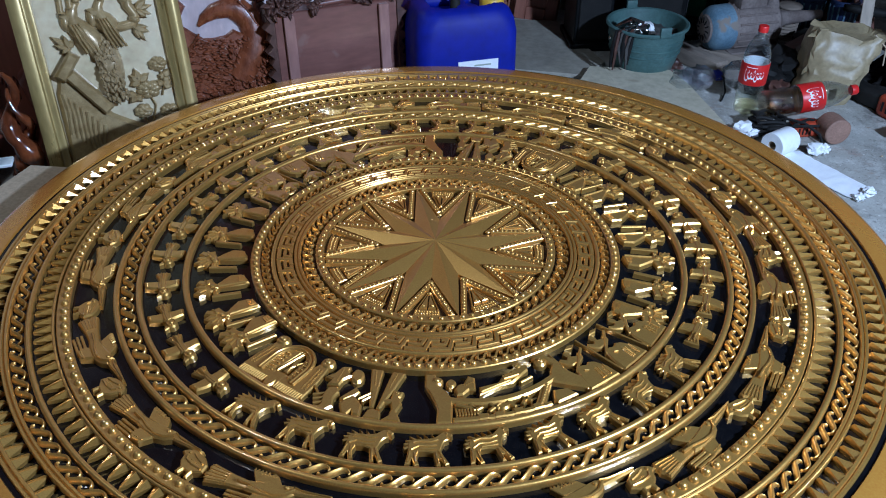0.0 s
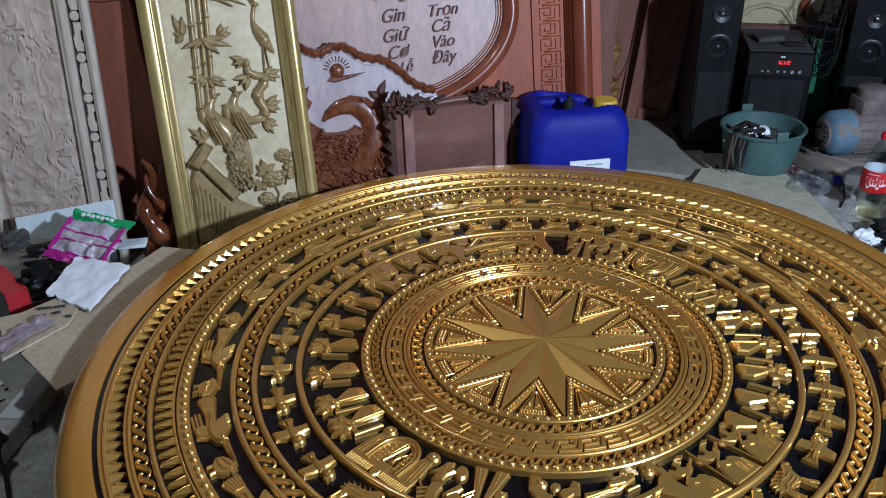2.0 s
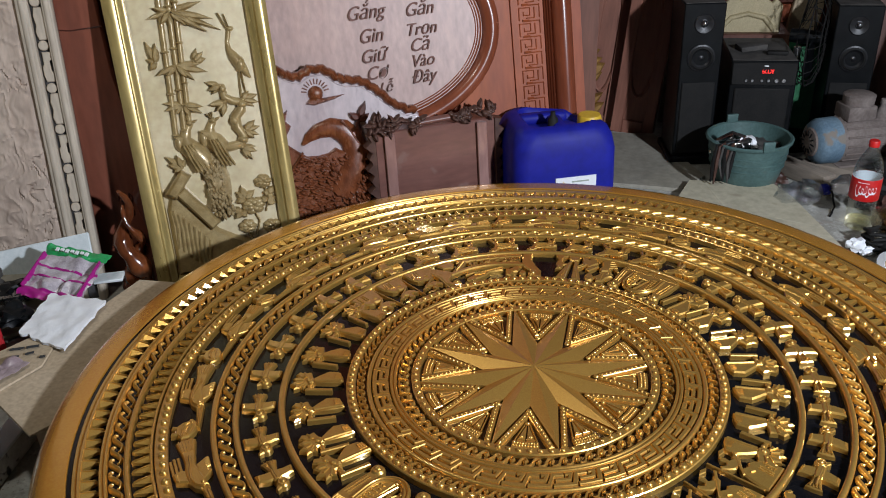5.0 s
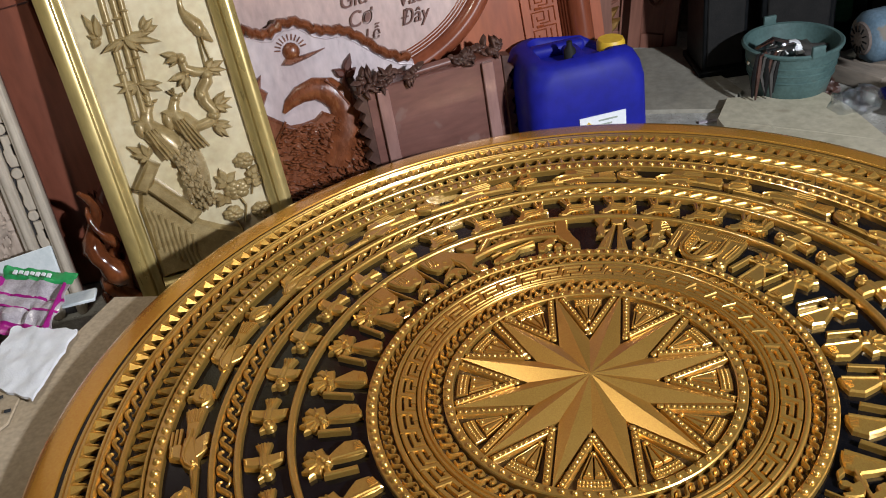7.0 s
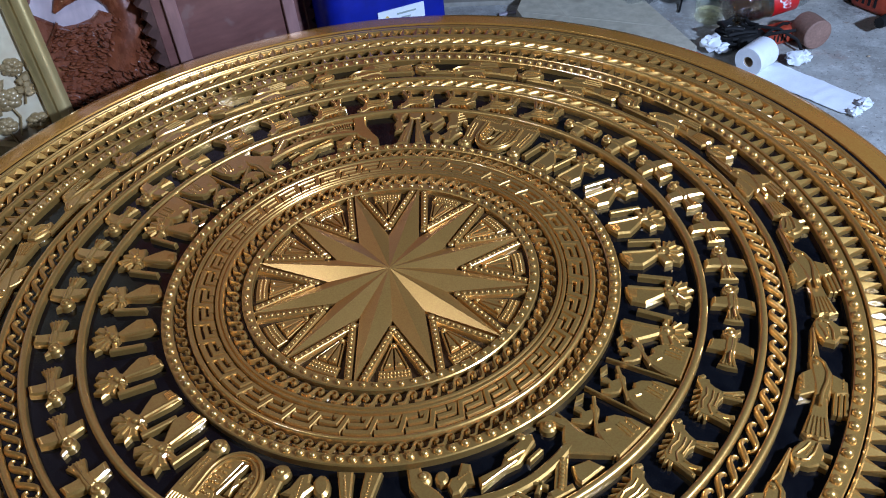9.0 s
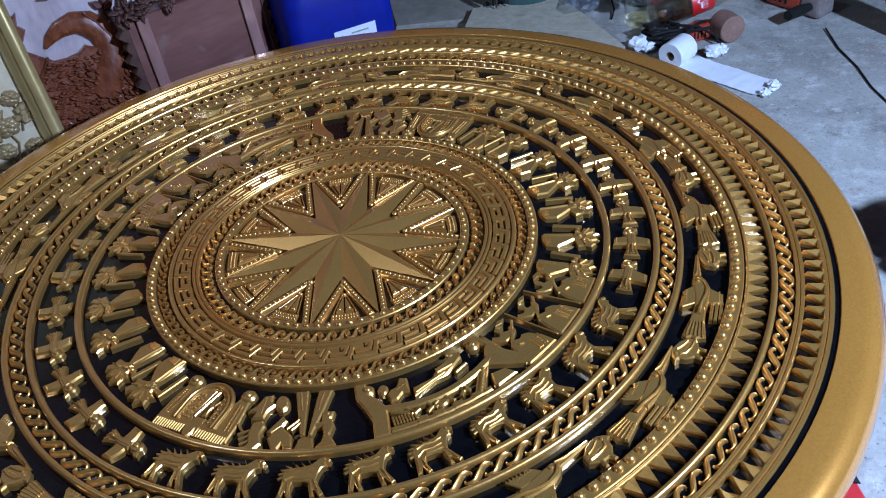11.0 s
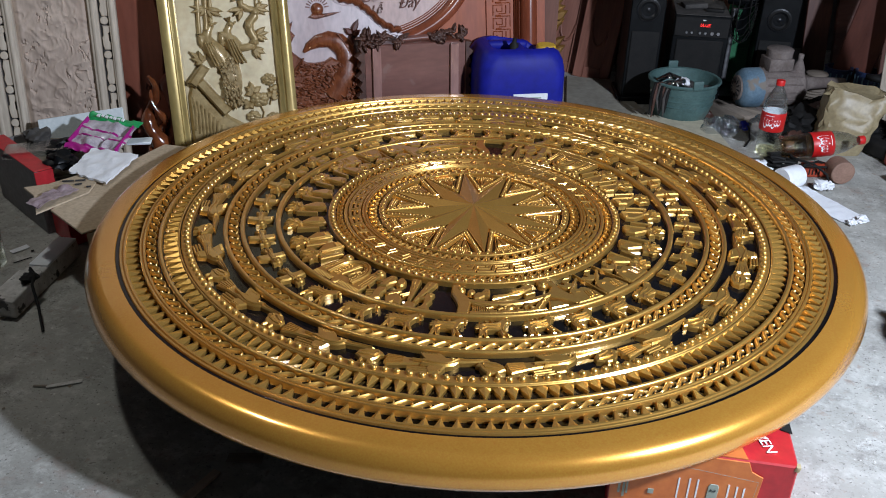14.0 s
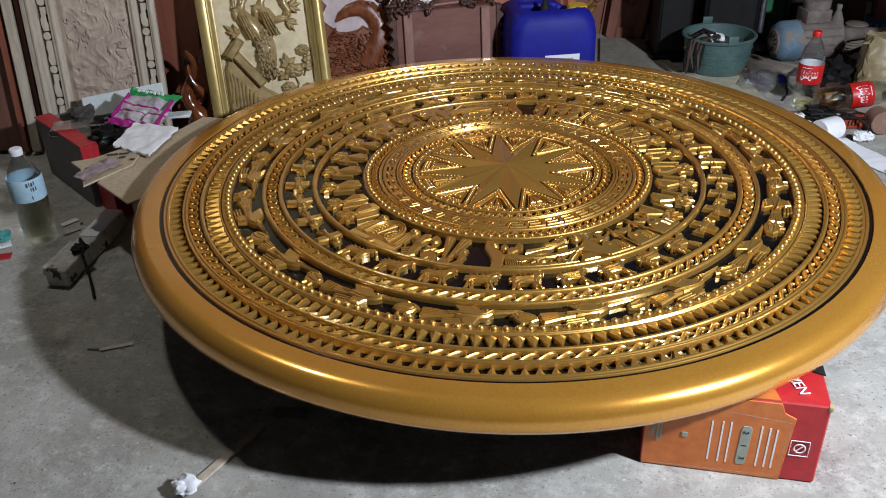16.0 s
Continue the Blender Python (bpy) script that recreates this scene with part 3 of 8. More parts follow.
def key_piece():
    w = 360 / REPEATS
    bm = bmesh.new()
    deep = lambda q: 0.2795 + 0.0280 * q
    for line, k in (([(-0.22, 0.91), (0.62, 0.91), (0.80, 0.09), (1.25, 0.09)], 0.0045), ([(0.31, 0.09), (0.56, 0.09), (0.45, 0.50), (-0.12, 0.50)], 0.0038)):
        line = [(u, deep(q)) for u, q in line]
        dense = []
        for (a, ra), (b, rb) in zip(line, line[1:]):
            dense += [(a + (b - a) * i / 3, ra + (rb - ra) * i / 3) for i in range(3)]
        dense.append(line[-1])
        strap(bm, [polar(r, t * w) for t, r in dense], k, TOP - 0.0090, 0.0084)
    return mesh_of("key_piece", bm, GOLD_SATIN, True)


key_mesh = key_piece()
for k in range(REPEATS):
    part("key_piece", key_mesh, GOLD_SATIN, key_ring, m=pose(0, 0, 0, 0, 0, 360 * k / REPEATS))


# bands of running scrolls
def scroll_band(r0, r1, count, phase, ground=BLACK, hooked=False):
    base = part("scroll_band", lathe(bmesh.new(), flat(r0 - 0.0012, r1 + 0.0012, BASE + 0.0030, 0.0003), 128, close=True), ground, disc, "sunken ground of a scroll band")
    pitch, half, rm = 2 * math.pi / count, (r1 - r0) / 2, (r0 + r1) / 2
    at = lambda t, q: polar(rm - q * half, math.degrees(pitch * t))
    bm = bmesh.new()
    if hooked:
        path = [(-0.36, -0.66), (-0.16, -0.74), (0.02, -0.62), (0.14, -0.28), (0.22, 0.16), (0.34, 0.58), (0.52, 0.76), (0.70, 0.68), (0.78, 0.42), (0.72, 0.16), (0.60, 0.10)]
        sweep(bm, [at(t, q) for t, q in path], half * 0.24, BASE + 0.0020, TOP - BASE - 0.0035, 5)
        bead(bm, *at(0.60, 0.22), BASE + 0.002, half * 0.30, 8, TOP - BASE - 0.0045)
    else:
        turn = [(0.70, 0.20), (0.72, 0.48), (0.64, 0.68), (0.50, 0.78), (0.36, 0.74), (0.24, 0.56), (0.13, 0.30)]
        pts = [at(-t, -q) for t, q in turn] + [at(0, 0)] + [at(t, q) for t, q in turn[::-1]]
        sweep(bm, pts, half * 0.38, BASE + 0.0020, TOP - BASE - 0.0030, 6, taper=True)
    me = mesh_of("scroll", bm, GOLD_SATIN, True)
    rng = random.Random(count)
    for k in range(count):
        part("scroll", me, GOLD_SATIN, base, m=pose(0, 0, rng.uniform(-0.0012, 0.0), 0, 0, phase + 360 * (k + rng.uniform(-0.03, 0.03)) / count))


# the two inner bands get the ground with painted-in shade
scroll_band(0.2375, 0.2615, 70, 0, SHADED_GOLD, True)
scroll_band(0.3215, 0.3395, 98, 1.0, SHADED_GOLD, True)
scroll_band(0.5690, 0.5935, 118, 0.5)
scroll_band(0.7530, 0.7760, 150, 0.2)


# rows of teeth: one pointing out, one pointing in
def tooth(name, r_base, r_tip, count, top, rise=0.0062):
    """A pointed tooth with a sharp ridge down its middle."""
    w = math.pi * r_base / count * 0.96
    d = (r_tip - r_base)
    bm = bmesh.new()
    low = [bm.verts.new(q) for q in ((r_base - 0.06 * d, -w, BASE - 0.003), (r_tip, 0.0, BASE - 0.003), (r_base - 0.06 * d, w, BASE - 0.003))]
    a, c, b = (bm.verts.new(q) for q in ((r_base - 0.06 * d, -w, top - rise), (r_tip, 0.0, top - rise - 0.0013), (r_base - 0.06 * d, w, top - rise)))
    m, n = bm.verts.new((r_base - 0.06 * d, 0.0, top)), bm.verts.new((r_base + 0.86 * d, 0.0, top - 0.0022))
    for f in ((low[0], low[1], c, a), (low[1], low[2], b, c), (a, c, n, m), (c, b, m, n), (low[2], low[0], a, m, b), (low[2], low[1], low[0])):
        bm.faces.new(f)
    return mesh_of(name, bm, GOLD, False)


out_mesh, in_mesh = tooth("tooth", 0.7062, 0.7385, 176, TOP - 0.001), tooth("spike", 0.8190, 0.7898, 185, TOP + 0.0005, 0.0078)
rng = random.Random(5)
for k in range(176):
    part("tooth", out_mesh, GOLD, tooth_ring, m=pose(0, 0, 0, 0, 0, -16.4 - 360 * k / 176 + rng.uniform(-0.12, 0.12)))
for k in range(185):
    part("spike", in_mesh, GOLD, spike_ring, m=pose(0, 0, 0, 0, 0, -81.3 + 360 * k / 185 + rng.uniform(-0.12, 0.12)))


# ---- relief figures; local x runs on round the disc, local y outward ----
def oval(cx, cy, a, b, n=12, turn=0.0):
    c, s = math.cos(radians(turn)), math.sin(radians(turn))
    return [(cx + a * math.cos(2 * math.pi * i / n) * c - b * math.sin(2 * math.pi * i / n) * s, cy + a * math.cos(2 * math.pi * i / n) * s + b * math.sin(2 * math.pi * i / n) * c) for i in range(n)]


LOW = BASE - 0.002


def trim(bm, a, b, z, count, size=0.0019):
    """A straight row of carved beads."""
    for i in range(count):
        t = (i + 0.5) / count
        bead(bm, a[0] + (b[0] - a[0]) * t, a[1] + (b[1] - a[1]) * t, z - 0.0005, size, 6, size * 1.15)


def lines(bm, a, b, c, d, z, count, r=0.0011):
    """Raised strokes side by side, from the edge a-b to the edge c-d."""
    for i in range(count):
        t = (i + 0.5) / count
        sweep(bm, [(a[0] + (b[0] - a[0]) * t, a[1] + (b[1] - a[1]) * t), (c[0] + (d[0] - c[0]) * t, c[1] + (d[1] - c[1]) * t)], r, z - 0.0008, 0.0028, 3)


def flying_bird():
    bm = bmesh.new()
    slab(bm, [(-0.006, 0.0070), (-0.022, 0.0095), (-0.038, 0.0150), (-0.039, 0.000), (-0.037, -0.0140), (-0.022, -0.0090), (-0.006, -0.0065)], LOW, 0.2472, 0.0022)
    slab(bm, [(0.014, 0.004), (0.012, 0.018), (0.006, 0.034), (-0.014, 0.035), (-0.011, 0.018), (-0.010, 0.004)], LOW, 0.2485, 0.0024)
    slab(bm, [(0.014, -0.004), (0.013, -0.017), (0.009, -0.031), (-0.010, -0.033), (-0.009, -0.017), (-0.010, -0.004)], LOW, 0.2485, 0.0024)
    slab(bm, [(-0.014, 0.0070), (0.000, 0.0090), (0.018, 0.0080), (0.021, 0.000), (0.018, -0.0080), (0.000, -0.0085), (-0.014, -0.0065)], LOW, 0.2508, 0.0026)
    slab(bm, oval(0.0265, -0.004, 0.0118, 0.0115, 14), LOW, 0.2496, 0.0028)
    slab(bm, [(0.024, 0.004), (0.034, 0.012), (0.041, 0.010), (0.036, 0.000)], LOW, 0.2470, 0.0015)
    bead(bm, 0.0265, -0.004, 0.2490, 0.0050, 12, 0.0046)
    sweep(bm, [(0.0265 + 0.0085 * math.cos(a), -0.004 + 0.0082 * math.sin(a)) for a in [2 * math.pi * k / 14 for k in range(15)]], 0.0012, 0.2488, 0.0024, 4)
    sweep(bm, [(0.016, 0.001), (0.000, 0.002), (-0.018, 0.001), (-0.033, 0.002)], 0.0020, 0.2475, 0.0042, 4)
    trim(bm, (-0.008, 0.030), (0.005, 0.029), 0.2485, 4, 0.0016)
    trim(bm, (-0.006, -0.028), (0.009, -0.027), 0.2485, 4, 0.0016)
    lines(bm, (-0.026, 0.009), (-0.026, -0.008), (-0.037, 0.012), (-0.036, -0.011), 0.2472, 4)
    return mesh_of("flying_bird", bm, GOLD, 30)


def deer():
    bm = bmesh.new()
    out = [(0.022, -0.033), (0.031, -0.034), (0.038, -0.029), (0.036, -0.024), (0.030, -0.025), (0.032, -0.018), (0.026, -0.015), (0.022, -0.006), (0.020, 0.005), (0.026, 0.016), (0.034, 0.029), (0.028, 0.033), (0.020, 0.021), (0.0175, 0.021), (0.021, 0.033), (0.0145, 0.034), (0.011, 0.019),
           (0.009, 0.009), (0.000, 0.006), (-0.014, 0.007), (-0.0165, 0.018), (-0.012, 0.032), (-0.019, 0.034), (-0.0235, 0.020), (-0.027, 0.031), (-0.034, 0.032), (-0.0315, 0.016), (-0.030, 0.002), (-0.030, -0.010), (-0.022, -0.018), (-0.004, -0.019), (0.010, -0.022)]
    slab(bm, out, LOW, 0.2488, 0.0015)
    for x, y, u, v in ((-0.026, -0.005, -0.038, -0.002), (-0.026, -0.010, -0.038, -0.010), (-0.024, -0.014, -0.035, -0.017), (-0.018, -0.017, -0.029, -0.024), (-0.009, -0.018, -0.018, -0.028), (0.001, -0.019, -0.007, -0.029), (0.010, -0.021, 0.004, -0.031)):
        slab(bm, [(x, y - 0.003), (u, v), (u + 0.002, v + 0.003), (x + 0.002, y + 0.004)], LOW, 0.2478, 0.0010)
    for line in ([(0.016, -0.016), (0.004, -0.012), (-0.010, -0.014), (-0.022, -0.010)], [(0.014, -0.006), (0.000, -0.003), (-0.014, -0.004), (-0.025, 0.004)], [(0.014, 0.002), (0.002, 0.003), (-0.012, 0.003)]):
        sweep(bm, line, 0.0015, 0.2482, 0.0026, 4)
    for x, y, u, v in ((0.017, 0.006, 0.027, 0.028), (0.013, 0.010, 0.017, 0.030), (-0.020, 0.010, -0.017, 0.030), (-0.027, 0.008, -0.030, 0.028)):
        sweep(bm, [(x, y), (u, v)], 0.0013, 0.2482, 0.0026, 4)
    bead(bm, 0.029, -0.029, 0.2480, 0.0022, 8, 0.0032)
    return mesh_of("walking_deer", bm, GOLD, 30)


def crane():
    bm = bmesh.new()
    slab(bm, [(0.030, -0.006), (0.060, -0.012), (0.106, -0.024), (0.108, -0.030), (0.060, -0.026), (0.028, -0.022)], LOW, 0.2485, 0.0022)
    slab(bm, [(0.050, -0.010), (0.042, 0.001), (0.024, 0.011), (0.002, 0.013), (-0.024, 0.011), (-0.024, -0.010), (0.000, -0.014), (0.020, -0.020), (0.042, -0.025)], LOW, 0.2505, 0.0030)
    slab(bm, [(-0.018, 0.009), (-0.052, 0.012), (-0.090, 0.020), (-0.092, 0.012), (-0.096, 0.004), (-0.093, -0.004), (-0.096, -0.012), (-0.090, -0.020), (-0.052, -0.013), (-0.018, -0.010)], LOW, 0.2475, 0.0022)
    slab(bm, [(0.026, 0.008), (0.016, 0.033), (-0.006, 0.036), (-0.012, 0.020), (-0.008, 0.010)], LOW, 0.2490, 0.0022)
    for y in (0.0185, 0.0262, 0.0338):
        bar(bm, (-0.004, y), (-0.048 + 0.004 * (y > 0.03), y + 0.002), 0.0056, LOW, 0.2480)
    teeth = [(0.030, -0.014), (0.014, -0.032), (0.006, -0.036)]
    for i in range(5):
        teeth += [(-0.001 - 0.006 * i, -0.030), (-0.004 - 0.006 * i, -0.036)]
    slab(bm, teeth + [(-0.030, -0.030), (-0.016, -0.010)], LOW, 0.2485, 0.0014)
    sweep(bm, [(0.048, -0.016), (0.038, -0.003), (0.022, 0.004), (0.004, 0.004), (-0.016, 0.000), (-0.040, -0.001)], 0.0030, 0.2485, 0.0052, 5)
    sweep(bm, [(0.046, -0.022), (0.060, -0.020), (0.104, -0.027)], 0.0018, 0.2478, 0.0032, 4)
    bead(bm, 0.036, -0.015, 0.2495, 0.0044, 10, 0.0046)
    trim(bm, (0.012, -0.030), (-0.016, -0.026), 0.2485, 6, 0.0017)
    trim(bm, (0.020, 0.026), (-0.002, 0.028), 0.2490, 4, 0.0018)
    lines(bm, (-0.058, 0.011), (-0.058, -0.012), (-0.091, 0.017), (-0.091, -0.017), 0.2475, 5, 0.0014)
    return mesh_of("long_beaked_crane", bm, GOLD, 30)


def wader(flip):
    bm = bmesh.new()
    f = -1 if flip else 1
    out = [(-0.030, 0.006), (-0.027, -0.010), (-0.014, -0.020), (0.000, -0.024), (0.012, -0.025), (0.023, -0.019), (0.030, -0.010), (0.022, -0.006), (0.019, 0.006), (0.010, 0.016), (0.011, 0.027), (0.003, 0.028), (0.000, 0.018), (-0.008, 0.018), (-0.009, 0.028), (-0.016, 0.028), (-0.016, 0.015)]
    slab(bm, [(x * f, y) for x, y in out], LOW, 0.2490, 0.0020)
    bead(bm, 0.015 * f, -0.014, 0.2482, 0.0030, 9, 0.004)
    sweep(bm, [(-0.024 * f, 0.004), (-0.006 * f, 0.004), (0.010 * f, 0.000), (0.014 * f, -0.008)], 0.0020, 0.2482, 0.0034, 4)
    sweep(bm, [(-0.020 * f, -0.006), (-0.006 * f, -0.010), (0.006 * f, -0.016)], 0.0018, 0.2482, 0.0032, 4)
    trim(bm, (-0.018 * f, -0.001), (0.004 * f, -0.005), 0.2490, 5, 0.0016)
    return mesh_of("standing_wader", bm, GOLD, 30)


def plume():
    """A plain crested shape with a flared lower half and a slanting staff."""
    bm = bmesh.new()
    slab(bm, [(0.004, 0.002), (-0.008, 0.000), (-0.019, -0.014), (-0.030, -0.030), (-0.026, -0.052), (-0.008, -0.060), (0.006, -0.062), (0.009, -0.044), (0.007, -0.020)], LOW, 0.2484, 0.0024)
    sweep(bm, [(0.003, -0.004), (0.003, -0.030), (0.004, -0.058)], 0.0036, 0.2462, 0.0048, 5)
    lines(bm, (-0.018, -0.044), (-0.002, -0.044), (-0.019, -0.055), (-0.003, -0.058), 0.2484, 5, 0.0014)
    slab(bm, [(-0.030, 0.006), (-0.027, 0.020), (-0.032, 0.030), (-0.022, 0.038), (-0.014, 0.030), (-0.010, 0.042), (0.002, 0.036), (0.008, 0.045), (0.016, 0.034), (0.027, 0.036), (0.022, 0.024), (0.028, 0.016), (0.014, 0.012), (0.012, 0.000), (-0.004, -0.006), (-0.014, 0.002)], LOW, 0.2478, 0.0020)
    for a in (-62, -34, -6, 20, 48):
        c, q = math.sin(radians(a)), math.cos(radians(a))
        sweep(bm, [(0.012 * c, 0.008 + 0.012 * q), (0.030 * c, 0.008 + 0.026 * q)], 0.0022, 0.2466, 0.0036, 4)
    slab(bm, [(-0.008, -0.002), (0.008, -0.003), (0.012, 0.008), (0.002, 0.015), (-0.009, 0.012)], LOW, 0.2500, 0.0024)
    for x, y, r in ((0.000, 0.008, 0.0050), (0.012, 0.003, 0.0040), (-0.012, 0.016, 0.0034)):
        bead(bm, x, y, 0.2490, r, 10, r * 0.8)
    bar(bm, (0.030, 0.012), (0.034, -0.042), 0.0085, LOW, 0.2484)
    slab(bm, [(0.010, 0.002), (0.028, 0.000), (0.030, 0.008), (0.012, 0.010)], LOW, 0.2472, 0.0016)
    return mesh_of("crested_figure", bm, GOLD, 30)


def arch():
    """A solid house-shaped plate: pillars with disc heads, double arch, beaded windows, comb base and an open middle."""
    bm = bmesh.new()
    dome = [(0.036 * math.cos(math.pi * i / 14), -0.004 - 0.044 * math.sin(math.pi * i / 14)) for i in range(15)]
    hole = [(0.013, -0.030), (0.015, 0.016), (-0.010, 0.016), (-0.006, -0.010), (-0.003, -0.034), (0.005, -0.036)]
    out = [(0.068, 0.044), (0.066, 0.006), (0.058, -0.036), (0.040, -0.036)] + dome[1:-1] + [(-0.040, -0.036), (-0.058, -0.036), (-0.066, 0.006), (-0.068, 0.044)]
    slab(bm, out + [(0.002, 0.044), hole[2]] + hole[3:] + hole[:3] + [(0.0021, 0.044)], LOW, 0.2462, 0.0016)
    slab(bm, [(-0.0078, 0.017), (0.0130, 0.017), (0.0130, 0.0445), (-0.0078, 0.0445)], LOW, 0.2463, 0.0004)
    for k, w in ((1.0, 0.0034), (0.84, 0.0024)):
        sweep(bm, [(0.037 * k, 0.030)] + [(x * k * 1.03, -0.004 + (y + 0.004) * k) for x, y in dome] + [(-0.037 * k, 0.030)], w, 0.2450, 0.0058, 5)
    for s in (-1, 1):
        slab(bm, oval(s * 0.050, -0.042, 0.0125, 0.0125, 14), LOW, 0.2490, 0.0026)
        bead(bm, s * 0.050, -0.042, 0.2482, 0.0058, 10, 0.005)
        for q in (0.0, 0.0062):
            trim(bm, (s * (0.0475 + q), -0.024), (s * (0.0535 + q), 0.026), 0.2462, 13, 0.0021)
        for i in range(6):
            for j in range(3):
                if i > 1 or j < 2:
                    bead(bm, s * (0.0185 + 0.0052 * j) + 0.002, -0.022 + 0.0086 * i, 0.2455, 0.0029, 8, 0.0040)
    for s, n in ((-1, 12), (1, 12)):
        for i in range(n):
            x = s * (0.013 + 0.0045 * i)
            bar(bm, (x, 0.036), (x, 0.0505), 0.0030, LOW, 0.2478)
    slab(bm, [(-0.010, 0.034), (-0.002, 0.040), (0.008, 0.034), (0.010, 0.046), (0.004, 0.056), (-0.006, 0.053), (-0.010, 0.046)], LOW, 0.2482, 0.0018)
    bar(bm, (-0.008, 0.018), (0.003, -0.034), 0.0052, LOW, 0.2486)
    for pts in ([(0.001, 0.014), (0.004, 0.000), (0.002, -0.010), (0.007, -0.014), (0.011, -0.006), (0.008, 0.002), (0.010, 0.014)], [(0.008, -0.012), (0.014, -0.020), (0.016, -0.018), (0.011, -0.008)]):
        slab(bm, pts, LOW, 0.2470, 0.0012)
    return mesh_of("arch_ornament", bm, GOLD, 30)


def pole_pair():
    """Two tapered poles from the plate's edge, with small plain shapes standing beside them."""
    bm = bmesh.new()
    for pts, a, b in (([(-0.028, -0.055), (-0.007, -0.055), (-0.001, 0.030), (-0.008, 0.030), (-0.018, -0.014)], (-0.018, -0.050), (-0.011, -0.016)), ([(0.008, -0.055), (0.030, -0.055), (0.021, -0.014), (0.009, 0.030), (0.003, 0.030)], (0.017, -0.050), (0.013, -0.016))):
        slab(bm, pts, LOW, 0.2484, 0.0018)
        trim(bm, a, b, 0.2484, 8, 0.0018)
    slab(bm, [(-0.013, 0.048), (-0.010, 0.034), (0.000, 0.030), (0.011, 0.034), (0.014, 0.048), (0.014, 0.052), (-0.014, 0.052)], LOW, 0.2474, 0.0018)
    slab(bm, [(0.019, -0.014), (0.037, -0.014), (0.036, -0.003), (0.034, 0.000), (0.040, 0.012), (0.036, 0.030), (0.046, 0.046), (0.046, 0.051), (0.016, 0.051), (0.024, 0.040), (0.026, 0.026), (0.022, 0.014), (0.010, 0.016), (0.009, 0.008), (0.020, 0.004)], LOW, 0.2482, 0.0022)
    slab(bm, [(-0.060, 0.018), (-0.040, -0.010), (-0.031, 0.000), (-0.036, 0.010), (-0.052, 0.022)], LOW, 0.2474, 0.0018)
    slab(bm, [(-0.057, 0.030), (-0.039, 0.008), (-0.020, 0.028), (-0.017, 0.052), (-0.030, 0.050), (-0.034, 0.042), (-0.038, 0.052), (-0.047, 0.052)], LOW, 0.2486, 0.0022)
    for d in (0.0, 0.0070):
        bar(bm, (-0.030 + d, 0.016 + d * 0.4), (-0.010 + d * 0.2, -0.004 + d), 0.0042, LOW, 0.2484)
    slab(bm, [(-0.084, 0.000), (-0.068, -0.004), (-0.063, 0.008), (-0.068, 0.022), (-0.064, 0.040), (-0.074, 0.052), (-0.092, 0.052), (-0.085, 0.036), (-0.088, 0.020)], LOW, 0.2484, 0.0022)
    for i in range(4):
        bar(bm, (-0.082 + 0.001 * i, 0.012 + 0.009 * i), (-0.103 + 0.003 * i, 0.020 + 0.009 * i), 0.0036, LOW, 0.2478)
    bar(bm, (-0.106, 0.000), (-0.094, 0.018), 0.0040, LOW, 0.2476)
    slab(bm, oval(-0.045, -0.034, 0.0110, 0.0170, 12, -12), LOW, 0.2484, 0.0030)
    slab(bm, [(-0.096, -0.022), (-0.084, -0.032), (-0.075, -0.050), (-0.061, -0.052), (-0.060, -0.038), (-0.052, -0.032), (-0.064, -0.020), (-0.068, -0.006), (-0.088, -0.006), (-0.084, -0.018)], LOW, 0.2484, 0.0022)
    trim(bm, (-0.070, -0.046), (-0.074, -0.014), 0.2484, 7, 0.0016)
    bead(bm, 0.028, -0.008, 0.2475, 0.0036, 8, 0.003)
    return mesh_of("pole_ornament", bm, GOLD, 30)


